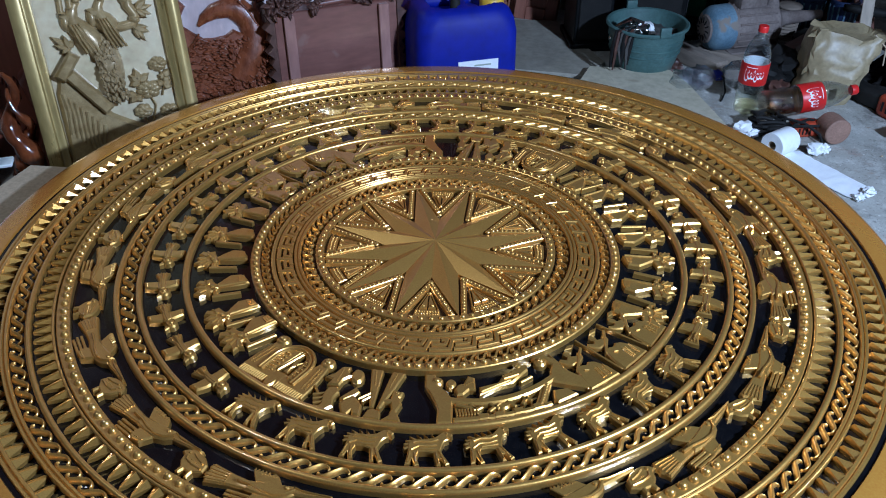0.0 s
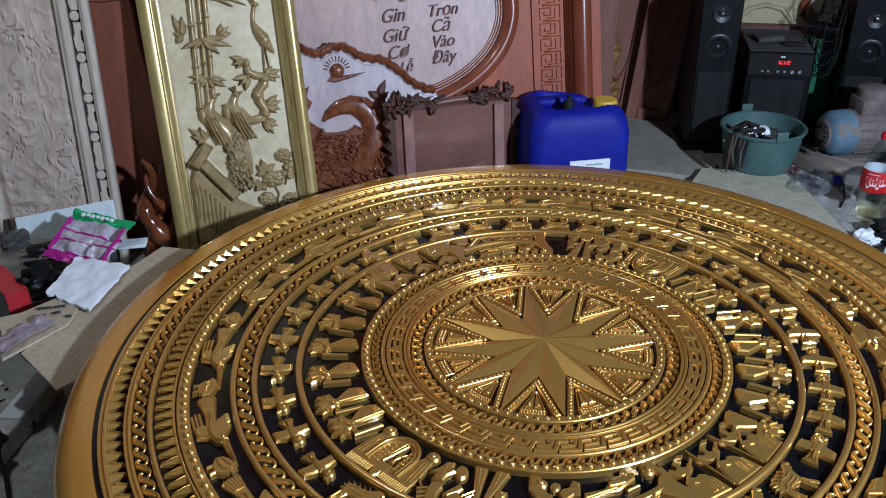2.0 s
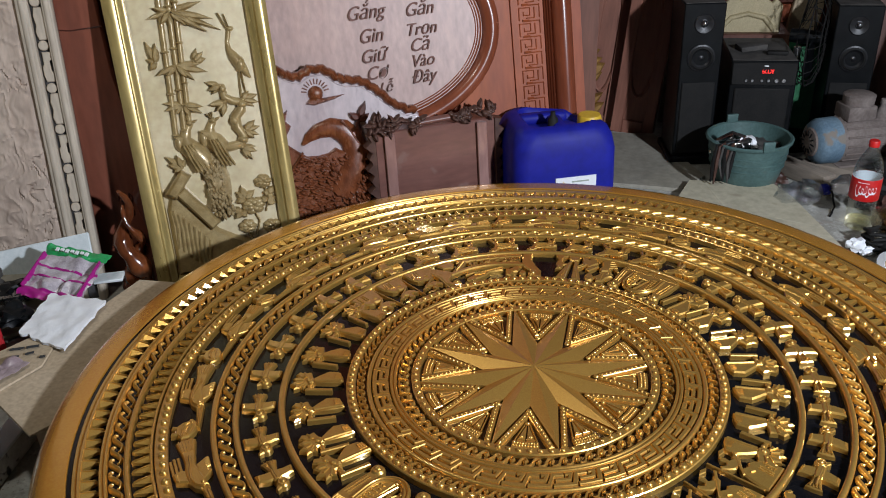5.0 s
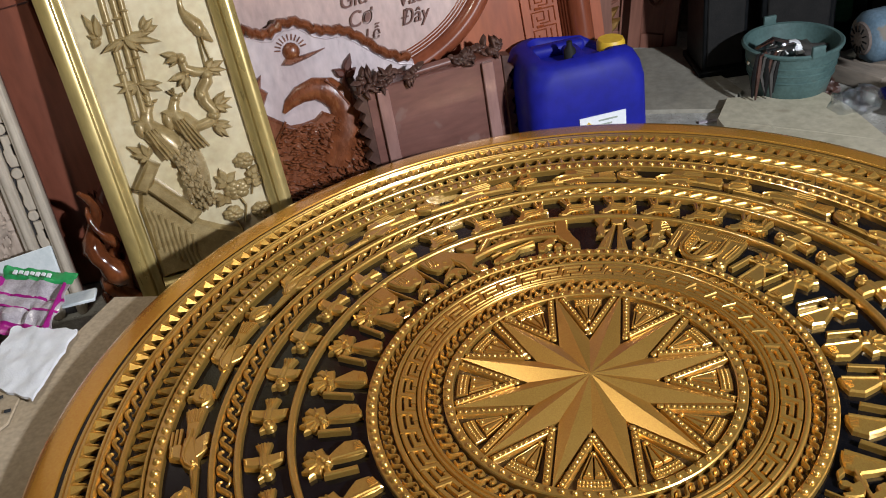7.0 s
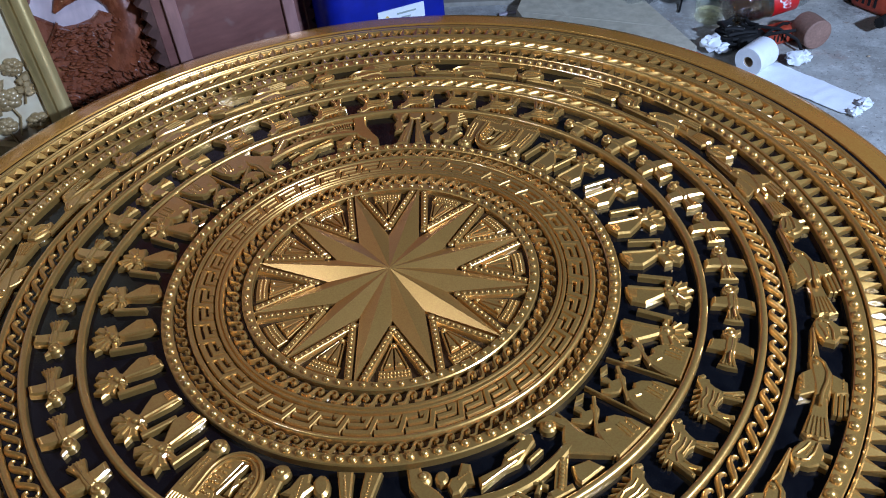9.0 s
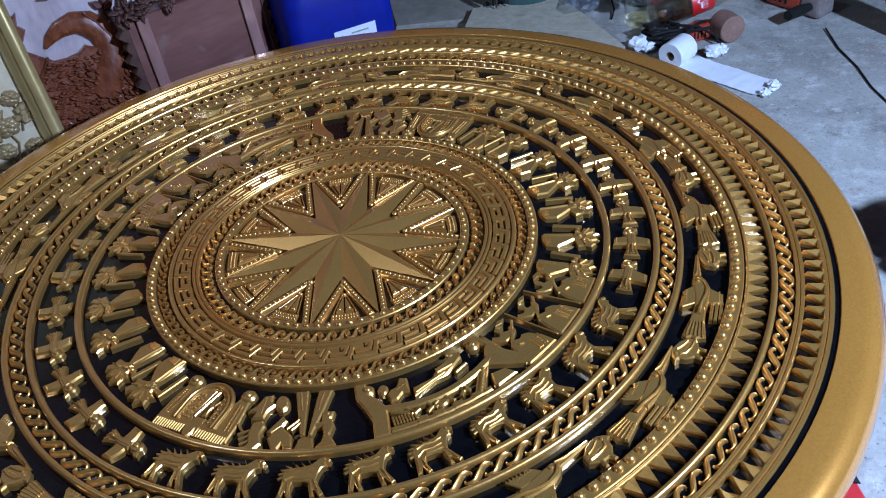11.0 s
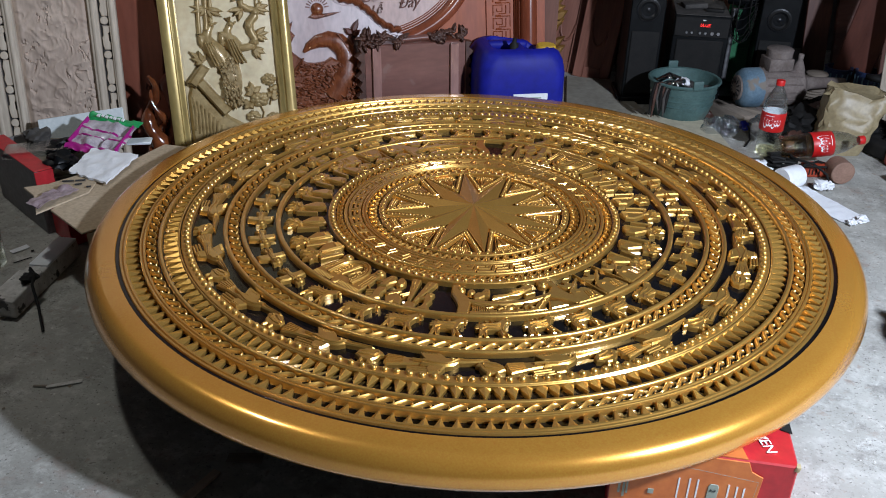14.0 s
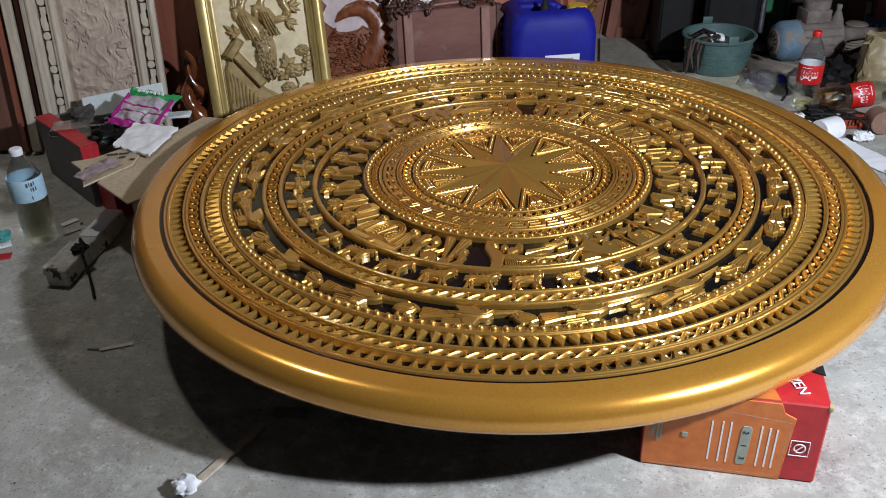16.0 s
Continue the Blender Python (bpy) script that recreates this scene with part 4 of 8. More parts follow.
def boat():
    """A long curved boat with open gaps; built in place round the disc's centre, from -88 to -56 degrees."""
    bm = bmesh.new()
    arc = lambda a0, a1, r0, r1, n, sag=0.0: [polar(r0 + (r1 - r0) * i / n + sag * math.sin(math.pi * i / n), a0 + (a1 - a0) * i / n) for i in range(n + 1)]
    # the hull, its bow post and its curled stern
    slab(bm, arc(-84, -58.5, 0.412, 0.408, 18, 0.014) + arc(-57.5, -84.5, 0.420, 0.424, 18, 0.016), LOW, 0.2488, 0.0022)
    slab(bm, [polar(0.363, -88.4), polar(0.363, -85.6), polar(0.386, -85.2), polar(0.402, -83.2), polar(0.420, -82.0), polar(0.471, -82.6), polar(0.471, -85.6), polar(0.440, -85.4), polar(0.414, -86.6), polar(0.392, -88.2)], LOW, 0.2486, 0.0022)
    slab(bm, [polar(0.362, -59.6), polar(0.362, -56.2), polar(0.384, -54.4), polar(0.408, -54.6), polar(0.440, -52.8), polar(0.468, -53.4), polar(0.446, -56.2), polar(0.424, -59.4), polar(0.404, -58.4), polar(0.390, -56.4), polar(0.376, -57.2)], LOW, 0.2486, 0.0022)
    for a, r in ((-85.4, 0.379), (-58.4, 0.376)):
        x, y = polar(r, a)
        slab(bm, oval(x, y, 0.0105, 0.0105, 14), LOW, 0.2490, 0.0026)
        bead(bm, x, y, 0.2482, 0.0056, 10, 0.0048)
    # the crew's plain shapes
    slab(bm, [polar(0.412, -81.0), polar(0.412, -79.6), polar(0.402, -78.0), polar(0.404, -76.6), polar(0.376, -76.0), polar(0.370, -77.6), polar(0.386, -79.0), polar(0.388, -80.4), polar(0.398, -81.4)], LOW, 0.2484, 0.0022)
    trim(bm, polar(0.394, -79.4), polar(0.386, -76.6), 0.2484, 5, 0.0018)
    slab(bm, oval(*polar(0.384, -82.0), 0.0085, 0.0105, 10), LOW, 0.2480, 0.0024)
    slab(bm, [polar(0.416, -76.0), polar(0.398, -75.6), polar(0.394, -71.0), polar(0.380, -68.8), polar(0.373, -65.4), polar(0.368, -63.8), polar(0.372, -62.0), polar(0.384, -62.6), polar(0.392, -65.0), polar(0.402, -67.6), polar(0.402, -70.6)], LOW, 0.2484, 0.0022)
    sweep(bm, [polar(0.412, -75.6), polar(0.402, -71.0), polar(0.398, -68.0)], 0.0020, 0.2474, 0.0036, 4)
    trim(bm, polar(0.384, -69.6), polar(0.382, -66.4), 0.2484, 5, 0.0019)
    sweep(bm, [polar(0.392, -69.4), polar(0.390, -65.6)], 0.0018, 0.2474, 0.0036, 4)
    bead(bm, *polar(0.370, -64.4), 0.2472, 0.0060, 9, 0.004)
    bar(bm, polar(0.404, -66.0), polar(0.398, -62.6), 0.0058, LOW, 0.2478)
    # under the hull: comb, struts, lower rail and a laddered brace
    for i in range(8):
        bar(bm, polar(0.442, -81.6 + 0.58 * i), polar(0.456, -81.5 + 0.58 * i), 0.0032, LOW, 0.2478)
    slab(bm, arc(-82.4, -62.4, 0.458, 0.459, 14) + arc(-62.6, -82.4, 0.468, 0.468, 14), LOW, 0.2474, 0.0016)
    for a in (-77.6, -74.4, -70.6, -66.6):
        slab(bm, arc(a, a + 2.2, 0.455, 0.455, 3) + arc(a + 2.2, a, 0.468, 0.468, 3), LOW, 0.2484, 0.0016)
    for q in ([(0.430, -81.6), (0.444, -77.4)], [(0.432, -78.6), (0.446, -77.6), (0.440, -76.2)], [(0.434, -74.6), (0.450, -73.0)], [(0.452, -75.2), (0.438, -72.4)], [(0.436, -71.0), (0.452, -69.6)], [(0.430, -68.0), (0.448, -66.0)], [(0.450, -68.2), (0.436, -66.2)]):
        for p, n in zip(q, q[1:]):
            bar(bm, polar(*p), polar(*n), 0.0062, LOW, 0.2476)
    slab(bm, oval(*polar(0.446, -71.8), 0.0100, 0.0070, 10, 30), LOW, 0.2480, 0.0022)
    bar(bm, polar(0.424, -60.8), polar(0.460, -64.8), 0.0150, LOW, 0.2474)
    for i in range(8):
        t = i / 7
        x, y = polar(0.427 + 0.031 * t, -61.1 - 3.4 * t)
        bead(bm, x, y, 0.2468, 0.0042, 8, 0.0042)
    slab(bm, [polar(0.440, -60.6), polar(0.446, -57.6), polar(0.466, -56.6), polar(0.468, -61.4), polar(0.458, -61.6)], LOW, 0.2480, 0.0020)
    return mesh_of("long_boat", bm, GOLD, 30)


def kneeling_plate():
    """A broad plain plate with stripes at its lower corner, a small crouching shape above and two thin staffs."""
    bm = bmesh.new()
    slab(bm, [(-0.034, 0.051), (-0.029, 0.022), (-0.022, 0.004), (-0.010, -0.004), (0.002, 0.002), (0.010, -0.002), (0.020, 0.004), (0.031, 0.024), (0.035, 0.051)], LOW, 0.2488, 0.0024)
    slab(bm, [(-0.016, -0.010), (-0.024, -0.018), (-0.030, -0.030), (-0.024, -0.034), (-0.016, -0.026), (-0.010, -0.030), (-0.012, -0.040), (-0.005, -0.044), (0.000, -0.036), (-0.002, -0.028), (0.006, -0.024), (0.012, -0.030), (0.018, -0.026), (0.014, -0.016), (0.004, -0.010)], LOW, 0.2468, 0.0016)
    slab(bm, [(-0.002, -0.046), (0.010, -0.052), (0.022, -0.048), (0.012, -0.042)], LOW, 0.2462, 0.0014)
    bar(bm, (-0.022, 0.006), (0.025, -0.034), 0.0050, LOW, 0.2486)
    bar(bm, (-0.034, 0.044), (-0.032, -0.054), 0.0034, LOW, 0.2466)
    for x in (0.006, 0.012, 0.024):
        sweep(bm, [(x - 0.003, 0.042), (x, 0.018)], 0.0014, 0.2480, 0.0028, 4)
    trim(bm, (0.016, 0.042), (0.019, 0.020), 0.2488, 4, 0.0018)
    sweep(bm, [(-0.012, 0.012), (-0.005, 0.016)], 0.0018, 0.2480, 0.0030, 4)
    return mesh_of("kneeling_shape", bm, GOLD, 30)


def place(name, me, r, deg, sx=1.0, sy=1.0):
    """Local x runs on round the disc, local y outward."""
    part(name, me, GOLD, disc, m=pose(0, 0, 0, 0, 0, deg) @ pose(r, 0, 0) @ Matrix(((0, 1, 0, 0), (1, 0, 0, 0), (0, 0, 1, 0), (0, 0, 0, 1))) @ Matrix.Diagonal((sx, sy, 1, 1)))


bird_mesh, deer_mesh, crane_mesh, duck_a, duck_b = flying_bird(), deer(), crane(), wader(False), wader(True)
plume_mesh, arch_mesh, pole_mesh, boat_mesh, plate_mesh = plume(), arch(), pole_pair(), boat(), kneeling_plate()
for a in (-119.0, -108.0, -97.2, -87.0, -77.0, -66.5, -56.5, -46.1, -36.2, 53.5, 63.5, 73.0, 82.5, 92.0, 102.5, 113.5, 124.5):
    place("walking_deer", deer_mesh, 0.5205, a, 0.96, 0.96)
for a in (-25.0, -15.2, -5.6, 4.0, 14.0, 24.0, 33.8, 43.5, 135.5, 145.5, 155.5, 165.5, 176.0, 186.8, 197.8, 208.5, 219.0, 230.2):
    place("flying_bird", bird_mesh, 0.5190, a, 0.95, 0.92)
for k in range(18):
    place("long_beaked_crane", crane_mesh, 0.6420, -28.0 - 20 * k, 0.95, 0.88)
    place("standing_wader", duck_a if k % 2 else duck_b, 0.6490, -38.6 - 20 * k, 0.90, 0.86)
for half in (0, 180):
    for a in (-24.5, -13.5, -1.5, 10.0, 22.0, 34.0):
        place("crested_figure", plume_mesh, 0.4230, a + half, 0.92, 0.95)
    for a in (-31.0, -40.5, -50.0):
        place("kneeling_shape", plate_mesh, 0.4190, a + half, 0.95, 1.0)
    place("arch_ornament", arch_mesh, 0.4180, -121.0 + half)
    place("crested_figure", plume_mesh, 0.4200, -137.0 + half)
    place("pole_ornament", pole_mesh, 0.4180, -98.0 + half)
    part("long_boat", boat_mesh, GOLD, disc, m=pose(0, 0, 0, 0, 0, half))

# ---- carved panels leaning on the partition ----
def leaf(bm, x, z, length, turn, w, y0, y1, m):
    c, s = math.cos(radians(turn)), math.sin(radians(turn))
    pts = [(0, 0), (0.3, 0.5), (0.65, 0.38), (1.0, 0.0), (0.65, -0.38), (0.3, -0.5)]
    slab(bm, [(x + a * length * c - b * w * s, z + a * length * s + b * w * c) for a, b in pts], y0, y1, min(w * 0.22, 0.003), m)


# maps flat pieces (x right, y up, height towards the viewer) onto a panel's front
FACE = Matrix(((1, 0, 0, 0), (0, 0, -1, 0), (0, 1, 0, 0), (0, 0, 0, 1)))


def lying(bm, pts, y0, y1, ch=0.002):
    return slab(bm, pts, y0, y1, ch, FACE)


def limb(bm, pts, r, y=0.0, h=None, n=6):
    """A rounded carved limb on a panel front."""
    return sweep(bm, pts, r, y, h or r * 1.3, n, FACE)


def blobs(bm, pts, y=0.0, n=10):
    for x, z, a, b, h in pts:
        k = 4
        rows = []
        for j in range(k):
            t = math.pi / 2 * j / k
            rows.append([bm.verts.new(FACE @ Vector((x + a * math.cos(t) * math.cos(2 * math.pi * i / n), z + b * math.cos(t) * math.sin(2 * math.pi * i / n), y + h * math.sin(t)))) for i in range(n)])
        top = bm.verts.new(FACE @ Vector((x, z, y + h)))
        for p, q in zip(rows, rows[1:]):
            for i in range(n):
                bm.faces.new((p[i], p[(i + 1) % n], q[(i + 1) % n], q[i]))
        for i in range(n):
            bm.faces.new((rows[-1][i], rows[-1][(i + 1) % n], top))


def frame_bar(bm, x0, x1, z0, z1, upright):
    """A moulded frame bar: a flat, a bead, a step."""
    prof = [(0.0, 0.004), (0.0, 0.030), (0.006, 0.036), (0.018, 0.040), (0.030, 0.036), (0.034, 0.026), (0.040, 0.024), (0.044, 0.018), (0.051, 0.016), (0.054, 0.004)]
    n = len(prof)
    ends = (z0, z1) if upright else (x0, x1)
    w = (x1 - x0) if upright else (z1 - z0)
    rows = []
    for e in ends:
        row = []
        for u, h in prof:
            t = u / 0.054 * w
            row.append(bm.verts.new((x0 + t, -h, e) if upright else (e, -h, z0 + t)))
        rows.append(row)
    for j in range(n):
        bm.faces.new((rows[0][j], rows[0][(j + 1) % n], rows[1][(j + 1) % n], rows[1][j]))
    bm.faces.new(rows[0])
    bm.faces.new(rows[1][::-1])


PLUMEGOLD = surface("glossy_plume_lacquer", (0.34, 0.24, 0.11), (0.52, 0.40, 0.22), 60, 0.24, 0.2, 0.2, coat=1.0, coat_rough=0.1, coat_ior=1.8)
# the pale-gold panel with bamboo, heron and phoenix pair
gold_panel = thing("bamboo_panel", pose(-0.799, 0.704, 0, 0, 0, 27) @ pose(0, 0, 0, -14) @ pose(-0.112, 0, 0.008), "tall pale-gold framed panel carved with bamboo and birds", "carved panel")
part("panel_board", boxed(-0.205, 0.205, 0.0, 0.022, 0.0, 1.20), PANELGOLD, gold_panel, "smooth pale-gold ground", smooth=False)
for nm, a in (("frame_bar", (-0.150, -0.206)), ("frame_bar", (0.150, 0.206))):
    bm = bmesh.new()
    frame_bar(bm, *(a[1], a[0]) if a[0] < 0 else (a[1], a[0]), 0.0, 1.20, True)
    part(nm, bm, FRAMEGOLD, gold_panel)
for z0, z1 in ((0.0, 0.055), (1.20, 1.145)):
    bm = bmesh.new()
    frame_bar(bm, -0.150, 0.150, z0, z1, False)
    part("frame_bar", bm, FRAMEGOLD, gold_panel)
def blade(bm, hub, tip, w, y0, y1):
    """A pointed leaf from hub to tip."""
    h, t = Vector(hub), Vector(tip)
    d = t - h
    n = Vector((-d.y, d.x)).normalized() * w
    lying(bm, [tuple(h + d * u + n * v) for u, v in ((0, 0.15), (0.30, 0.5), (0.62, 0.42), (1.0, 0.0), (0.62, -0.42), (0.30, -0.5), (0, -0.15))], y0, y1, min(w * 0.28, 0.003))


def body(bm, pts, lift=1.25, y=0.0):
    """A rounded carved form along points (x, z, half width)."""
    rows = []
    for i, (x, z, r) in enumerate(pts):
        a, c = Vector(pts[max(i - 1, 0)][:2]), Vector(pts[min(i + 1, len(pts) - 1)][:2])
        d = (c - a).normalized()
        side = Vector((-d.y, d.x))
        rows.append([bm.verts.new(FACE @ Vector((x + side.x * r * math.cos(math.pi * j / 8), z + side.y * r * math.cos(math.pi * j / 8), y + lift * r * math.sin(math.pi * j / 8)))) for j in range(9)])
    for p, q in zip(rows, rows[1:]):
        for j in range(8):
            bm.faces.new((p[j], q[j], q[j + 1], p[j + 1]))
    bm.faces.new(rows[0])
    bm.faces.new(rows[-1][::-1])


for x0, z0, x1, z1 in ((-0.050, 1.10, -0.086, 0.440), (-0.026, 1.10, -0.062, 0.450), (-0.008, 1.10, -0.046, 0.470)):
    bm = bmesh.new()
    line = []
    for k in range(7):
        for e, r in ((-0.006, 0.0080), (0.0, 0.0112), (0.006, 0.0080)):
            t = min(1, max(0, k / 6 + e))
            line.append((x0 + (x1 - x0) * t, z0 + (z1 - z0) * t + (0.0005 if e > 0 else 0), r))
    body(bm, line[1:-1], 1.7)
    part("bamboo_stalk", bm, CARVEBROWN, gold_panel)
SPRAYS = (((-0.045, 0.762), ((-0.102, 0.747), (-0.072, 0.731), (-0.050, 0.722), (-0.007, 0.722), (0.017, 0.716), (0.043, 0.702), (0.080, 0.702), (0.063, 0.733), (-0.085, 0.775), (0.040, 0.780))),
          ((-0.052, 0.622), ((-0.107, 0.602), (-0.083, 0.596), (-0.055, 0.590), (-0.011, 0.580), (0.026, 0.597), (0.014, 0.622), (-0.030, 0.588))),
          ((-0.104, 0.636), ((-0.119, 0.692), (-0.094, 0.686), (-0.124, 0.646), (-0.118, 0.618), (-0.090, 0.668))),
          ((-0.006, 0.628), ((0.022, 0.650), (0.006, 0.660), (0.026, 0.632))),
          ((-0.054, 0.518), ((-0.106, 0.528), (-0.104, 0.508), (-0.080, 0.494), (-0.002, 0.507), (-0.007, 0.490), (-0.040, 0.484), (-0.060, 0.492))),
          ((0.050, 0.556), ((0.014, 0.570), (0.020, 0.548), (0.026, 0.536))), ((0.056, 0.512), ((0.014, 0.508), (0.030, 0.490), (0.044, 0.474))),
          ((0.104, 0.512), ((0.146, 0.500), (0.146, 0.521), (0.132, 0.490), (0.124, 0.532))), ((0.096, 0.428), ((0.139, 0.434), (0.134, 0.411), (0.128, 0.452), (0.120, 0.404))),
          ((0.082, 0.384), ((0.106, 0.346), (0.118, 0.380), (0.092, 0.350), (0.120, 0.366))), ((0.010, 0.352), ((0.044, 0.344), (0.030, 0.332))),
          ((-0.088, 0.352), ((-0.124, 0.386), (-0.121, 0.364), (-0.108, 0.342), (-0.094, 0.386), (-0.074, 0.372))),
          ((-0.030, 0.905), ((-0.100, 0.880), (-0.075, 0.865), (-0.030, 0.850), (0.020, 0.862), (0.050, 0.880))), ((0.050, 0.985), ((0.010, 0.950), (0.045, 0.940), (0.085, 0.950), (0.100, 0.975))))
rr = random.Random(14)
for hub, tips in SPRAYS:
    bm = bmesh.new()
    for tip in tips:
        blade(bm, hub, tip, rr.uniform(0.013, 0.018), 0.002, rr.uniform(0.012, 0.022))
    blobs(bm, [(hub[0], hub[1], 0.007, 0.007, 0.018)])
    part("leaf_spray", bm, CARVEBROWN, gold_panel)
bm = bmesh.new()
body(bm, [(0.100, 0.704, 0.007), (0.096, 0.690, 0.0065), (0.090, 0.668, 0.006), (0.090, 0.650, 0.008), (0.098, 0.632, 0.014), (0.110, 0.612, 0.017), (0.120, 0.594, 0.014), (0.130, 0.576, 0.007), (0.136, 0.568, 0.003)])
blobs(bm, [(0.102, 0.702, 0.011, 0.008, 0.016), (0.114, 0.606, 0.016, 0.024, 0.025)])
limb(bm, [(0.094, 0.704), (0.077, 0.746)], 0.0025, 0.004, 0.009, 4)
limb(bm, [(0.100, 0.708), (0.092, 0.742)], 0.0020, 0.004, 0.008, 4)
limb(bm, [(0.108, 0.596), (0.105, 0.560), (0.103, 0.520)], 0.0028, 0.0, 0.010, 4)
limb(bm, [(0.114, 0.592), (0.114, 0.560), (0.118, 0.526)], 0.0028, 0.0, 0.010, 4)
part("heron", bm, CARVEBROWN, gold_panel)
bm = bmesh.new()
body(bm, [(0.020, 0.566, 0.004), (0.041, 0.556, 0.007), (0.056, 0.546, 0.011), (0.057, 0.524, 0.012), (0.078, 0.511, 0.012), (0.102, 0.506, 0.013), (0.096, 0.486, 0.015), (0.078, 0.468, 0.015), (0.078, 0.440, 0.015), (0.092, 0.416, 0.015), (0.080, 0.392, 0.014), (0.050, 0.388, 0.013), (0.020, 0.392, 0.011)], 1.5)
blobs(bm, [(0.056, 0.548, 0.012, 0.014, 0.024), (0.100, 0.500, 0.015, 0.015, 0.027), (0.074, 0.458, 0.014, 0.017, 0.027), (0.088, 0.404, 0.016, 0.014, 0.027)])
part("twisted_branch", bm, CARVEBROWN, gold_panel)
for line, beak, crest in (([(-0.045, 0.468, 0.011), (-0.056, 0.452, 0.012), (-0.066, 0.430, 0.018), (-0.060, 0.406, 0.026), (-0.044, 0.386, 0.030), (-0.028, 0.362, 0.030), (-0.016, 0.336, 0.026), (-0.010, 0.300, 0.018)], (-0.024, 0.474), (-0.062, 0.486)),
                          ([(0.016, 0.466, 0.011), (0.006, 0.450, 0.012), (0.000, 0.432, 0.018), (0.010, 0.412, 0.026), (0.024, 0.394, 0.026), (0.026, 0.372, 0.018)], (0.036, 0.474), (0.002, 0.486))):
    bm = bmesh.new()
    body(bm, line, 1.0)
    blobs(bm, [(line[2][0] - 0.016, line[2][1] - 0.012, 0.013, 0.026, 0.020)])
    x, z = line[0][:2]
    blobs(bm, [(x, z, 0.011, 0.010, 0.020)])
    blade(bm, (x + 0.006, z), beak, 0.007, 0.004, 0.014)
    for k in range(3):
        limb(bm, [(x - 0.002, z + 0.006), (crest[0] + 0.008 * k, crest[1] + 0.002 * k)], 0.0024, 0.004, 0.010, 4)
    cx, cz = line[3][:2]
    for k in range(4):
        limb(bm, [(cx - 0.012 + 0.007 * k, cz + 0.006), (cx + 0.000 + 0.009 * k, cz - 0.036), (cx + 0.014 + 0.010 * k, cz - 0.072)], 0.0042, 0.018, 0.012, 4)
    blade(bm, (cx - 0.004, cz + 0.014), (cx - 0.034, cz + 0.030), 0.020, 0.0, 0.018)
    part("phoenix", bm, CARVEBROWN, gold_panel, "carved long-tailed bird")
bm = bmesh.new()
body(bm, [(-0.018, 0.372, 0.020), (-0.004, 0.345, 0.030), (0.002, 0.310, 0.034), (0.004, 0.272, 0.032), (0.002, 0.236, 0.026), (0.000, 0.205, 0.014)], 0.8)
rr = random.Random(3)
for i in range(130):
    t = rr.random()
    x, z = -0.012 + 0.016 * t + rr.uniform(-0.026, 0.026), 0.365 - 0.160 * t
    leaf(bm, x, z, rr.uniform(0.012, 0.018), rr.uniform(-100, -60), 0.009, 0.016, rr.uniform(0.026, 0.032), FACE)
tagged(part("tail_plume", bm, PLUMEGOLD, gold_panel, "layered glossy tail feathers"), kind="stuff")
for p, q, w in (((-0.128, 0.278), (-0.080, 0.336), 0.015), ((-0.104, 0.290), (-0.024, 0.180), 0.016)):
    bm = bmesh.new()
    d = (Vector(q) - Vector(p)).normalized() * w
    lying(bm, [(p[0] - d.y, p[1] + d.x), (p[0] + d.y, p[1] - d.x), (q[0] + d.y, q[1] - d.x), (q[0] - d.y, q[1] + d.x)], 0.0, 0.036, 0.006)
    part("rock_edge", bm, CARVEBROWN, gold_panel)
bm = bmesh.new()
lying(bm, [(-0.146, 0.055), (-0.144, 0.240), (-0.128, 0.290), (-0.100, 0.270), (-0.060, 0.215), (-0.020, 0.165), (0.020, 0.140), (0.060, 0.120), (0.100, 0.055)], 0.0, 0.016, 0.006)
for i in range(8):
    limb(bm, [(-0.130 + 0.012 * i, 0.240 - 0.014 * i), (-0.126 + 0.010 * i, 0.190 - 0.014 * i), (-0.132 + 0.012 * i, 0.130 - 0.012 * i)], 0.0065, 0.012, 0.010, 4)
tagged(part("rock_base", bm, CARVEBROWN, gold_panel), kind="stuff")
for fx, fz, r in ((0.122, 0.280, 0.026), (0.086, 0.216, 0.034), (0.060, 0.160, 0.026), (0.128, 0.150, 0.026)):
    rr = random.Random(int(fx * 1000))
    bm = bmesh.new()
    for ring, k in ((7, 1.0), (5, 0.62)):
        for i in range(ring):
            a = 2 * math.pi * i / ring + rr.uniform(-0.2, 0.2)
            blobs(bm, [(fx + r * 0.55 * k * math.cos(a), fz + r * 0.45 * k * math.sin(a), r * 0.46, r * 0.36, 0.014 + 0.010 * (1 - k))], 0.002)
    limb(bm, [(fx, fz - r * 0.5), (fx + 0.010, fz - 0.045), (fx - 0.004, fz - 0.085)], 0.003, 0.0, 0.010)
    part("flower", bm, CARVEBROWN, gold_panel)
for hub, tips in (((0.066, 0.240), ((0.060, 0.276), (0.094, 0.258), (0.040, 0.232), (0.044, 0.260))), ((0.132, 0.244), ((0.148, 0.262), (0.118, 0.250), (0.140, 0.226))), ((0.124, 0.222), ((0.148, 0.214), (0.150, 0.232), (0.110, 0.236))), ((0.050, 0.205), ((0.022, 0.214), (0.030, 0.186), (0.062, 0.186)))):
    bm = bmesh.new()
    for tip in tips:
        blade(bm, hub, tip, 0.020, 0.0, 0.016)
    part("leaf_spray", bm, CARVEBROWN, gold_panel)

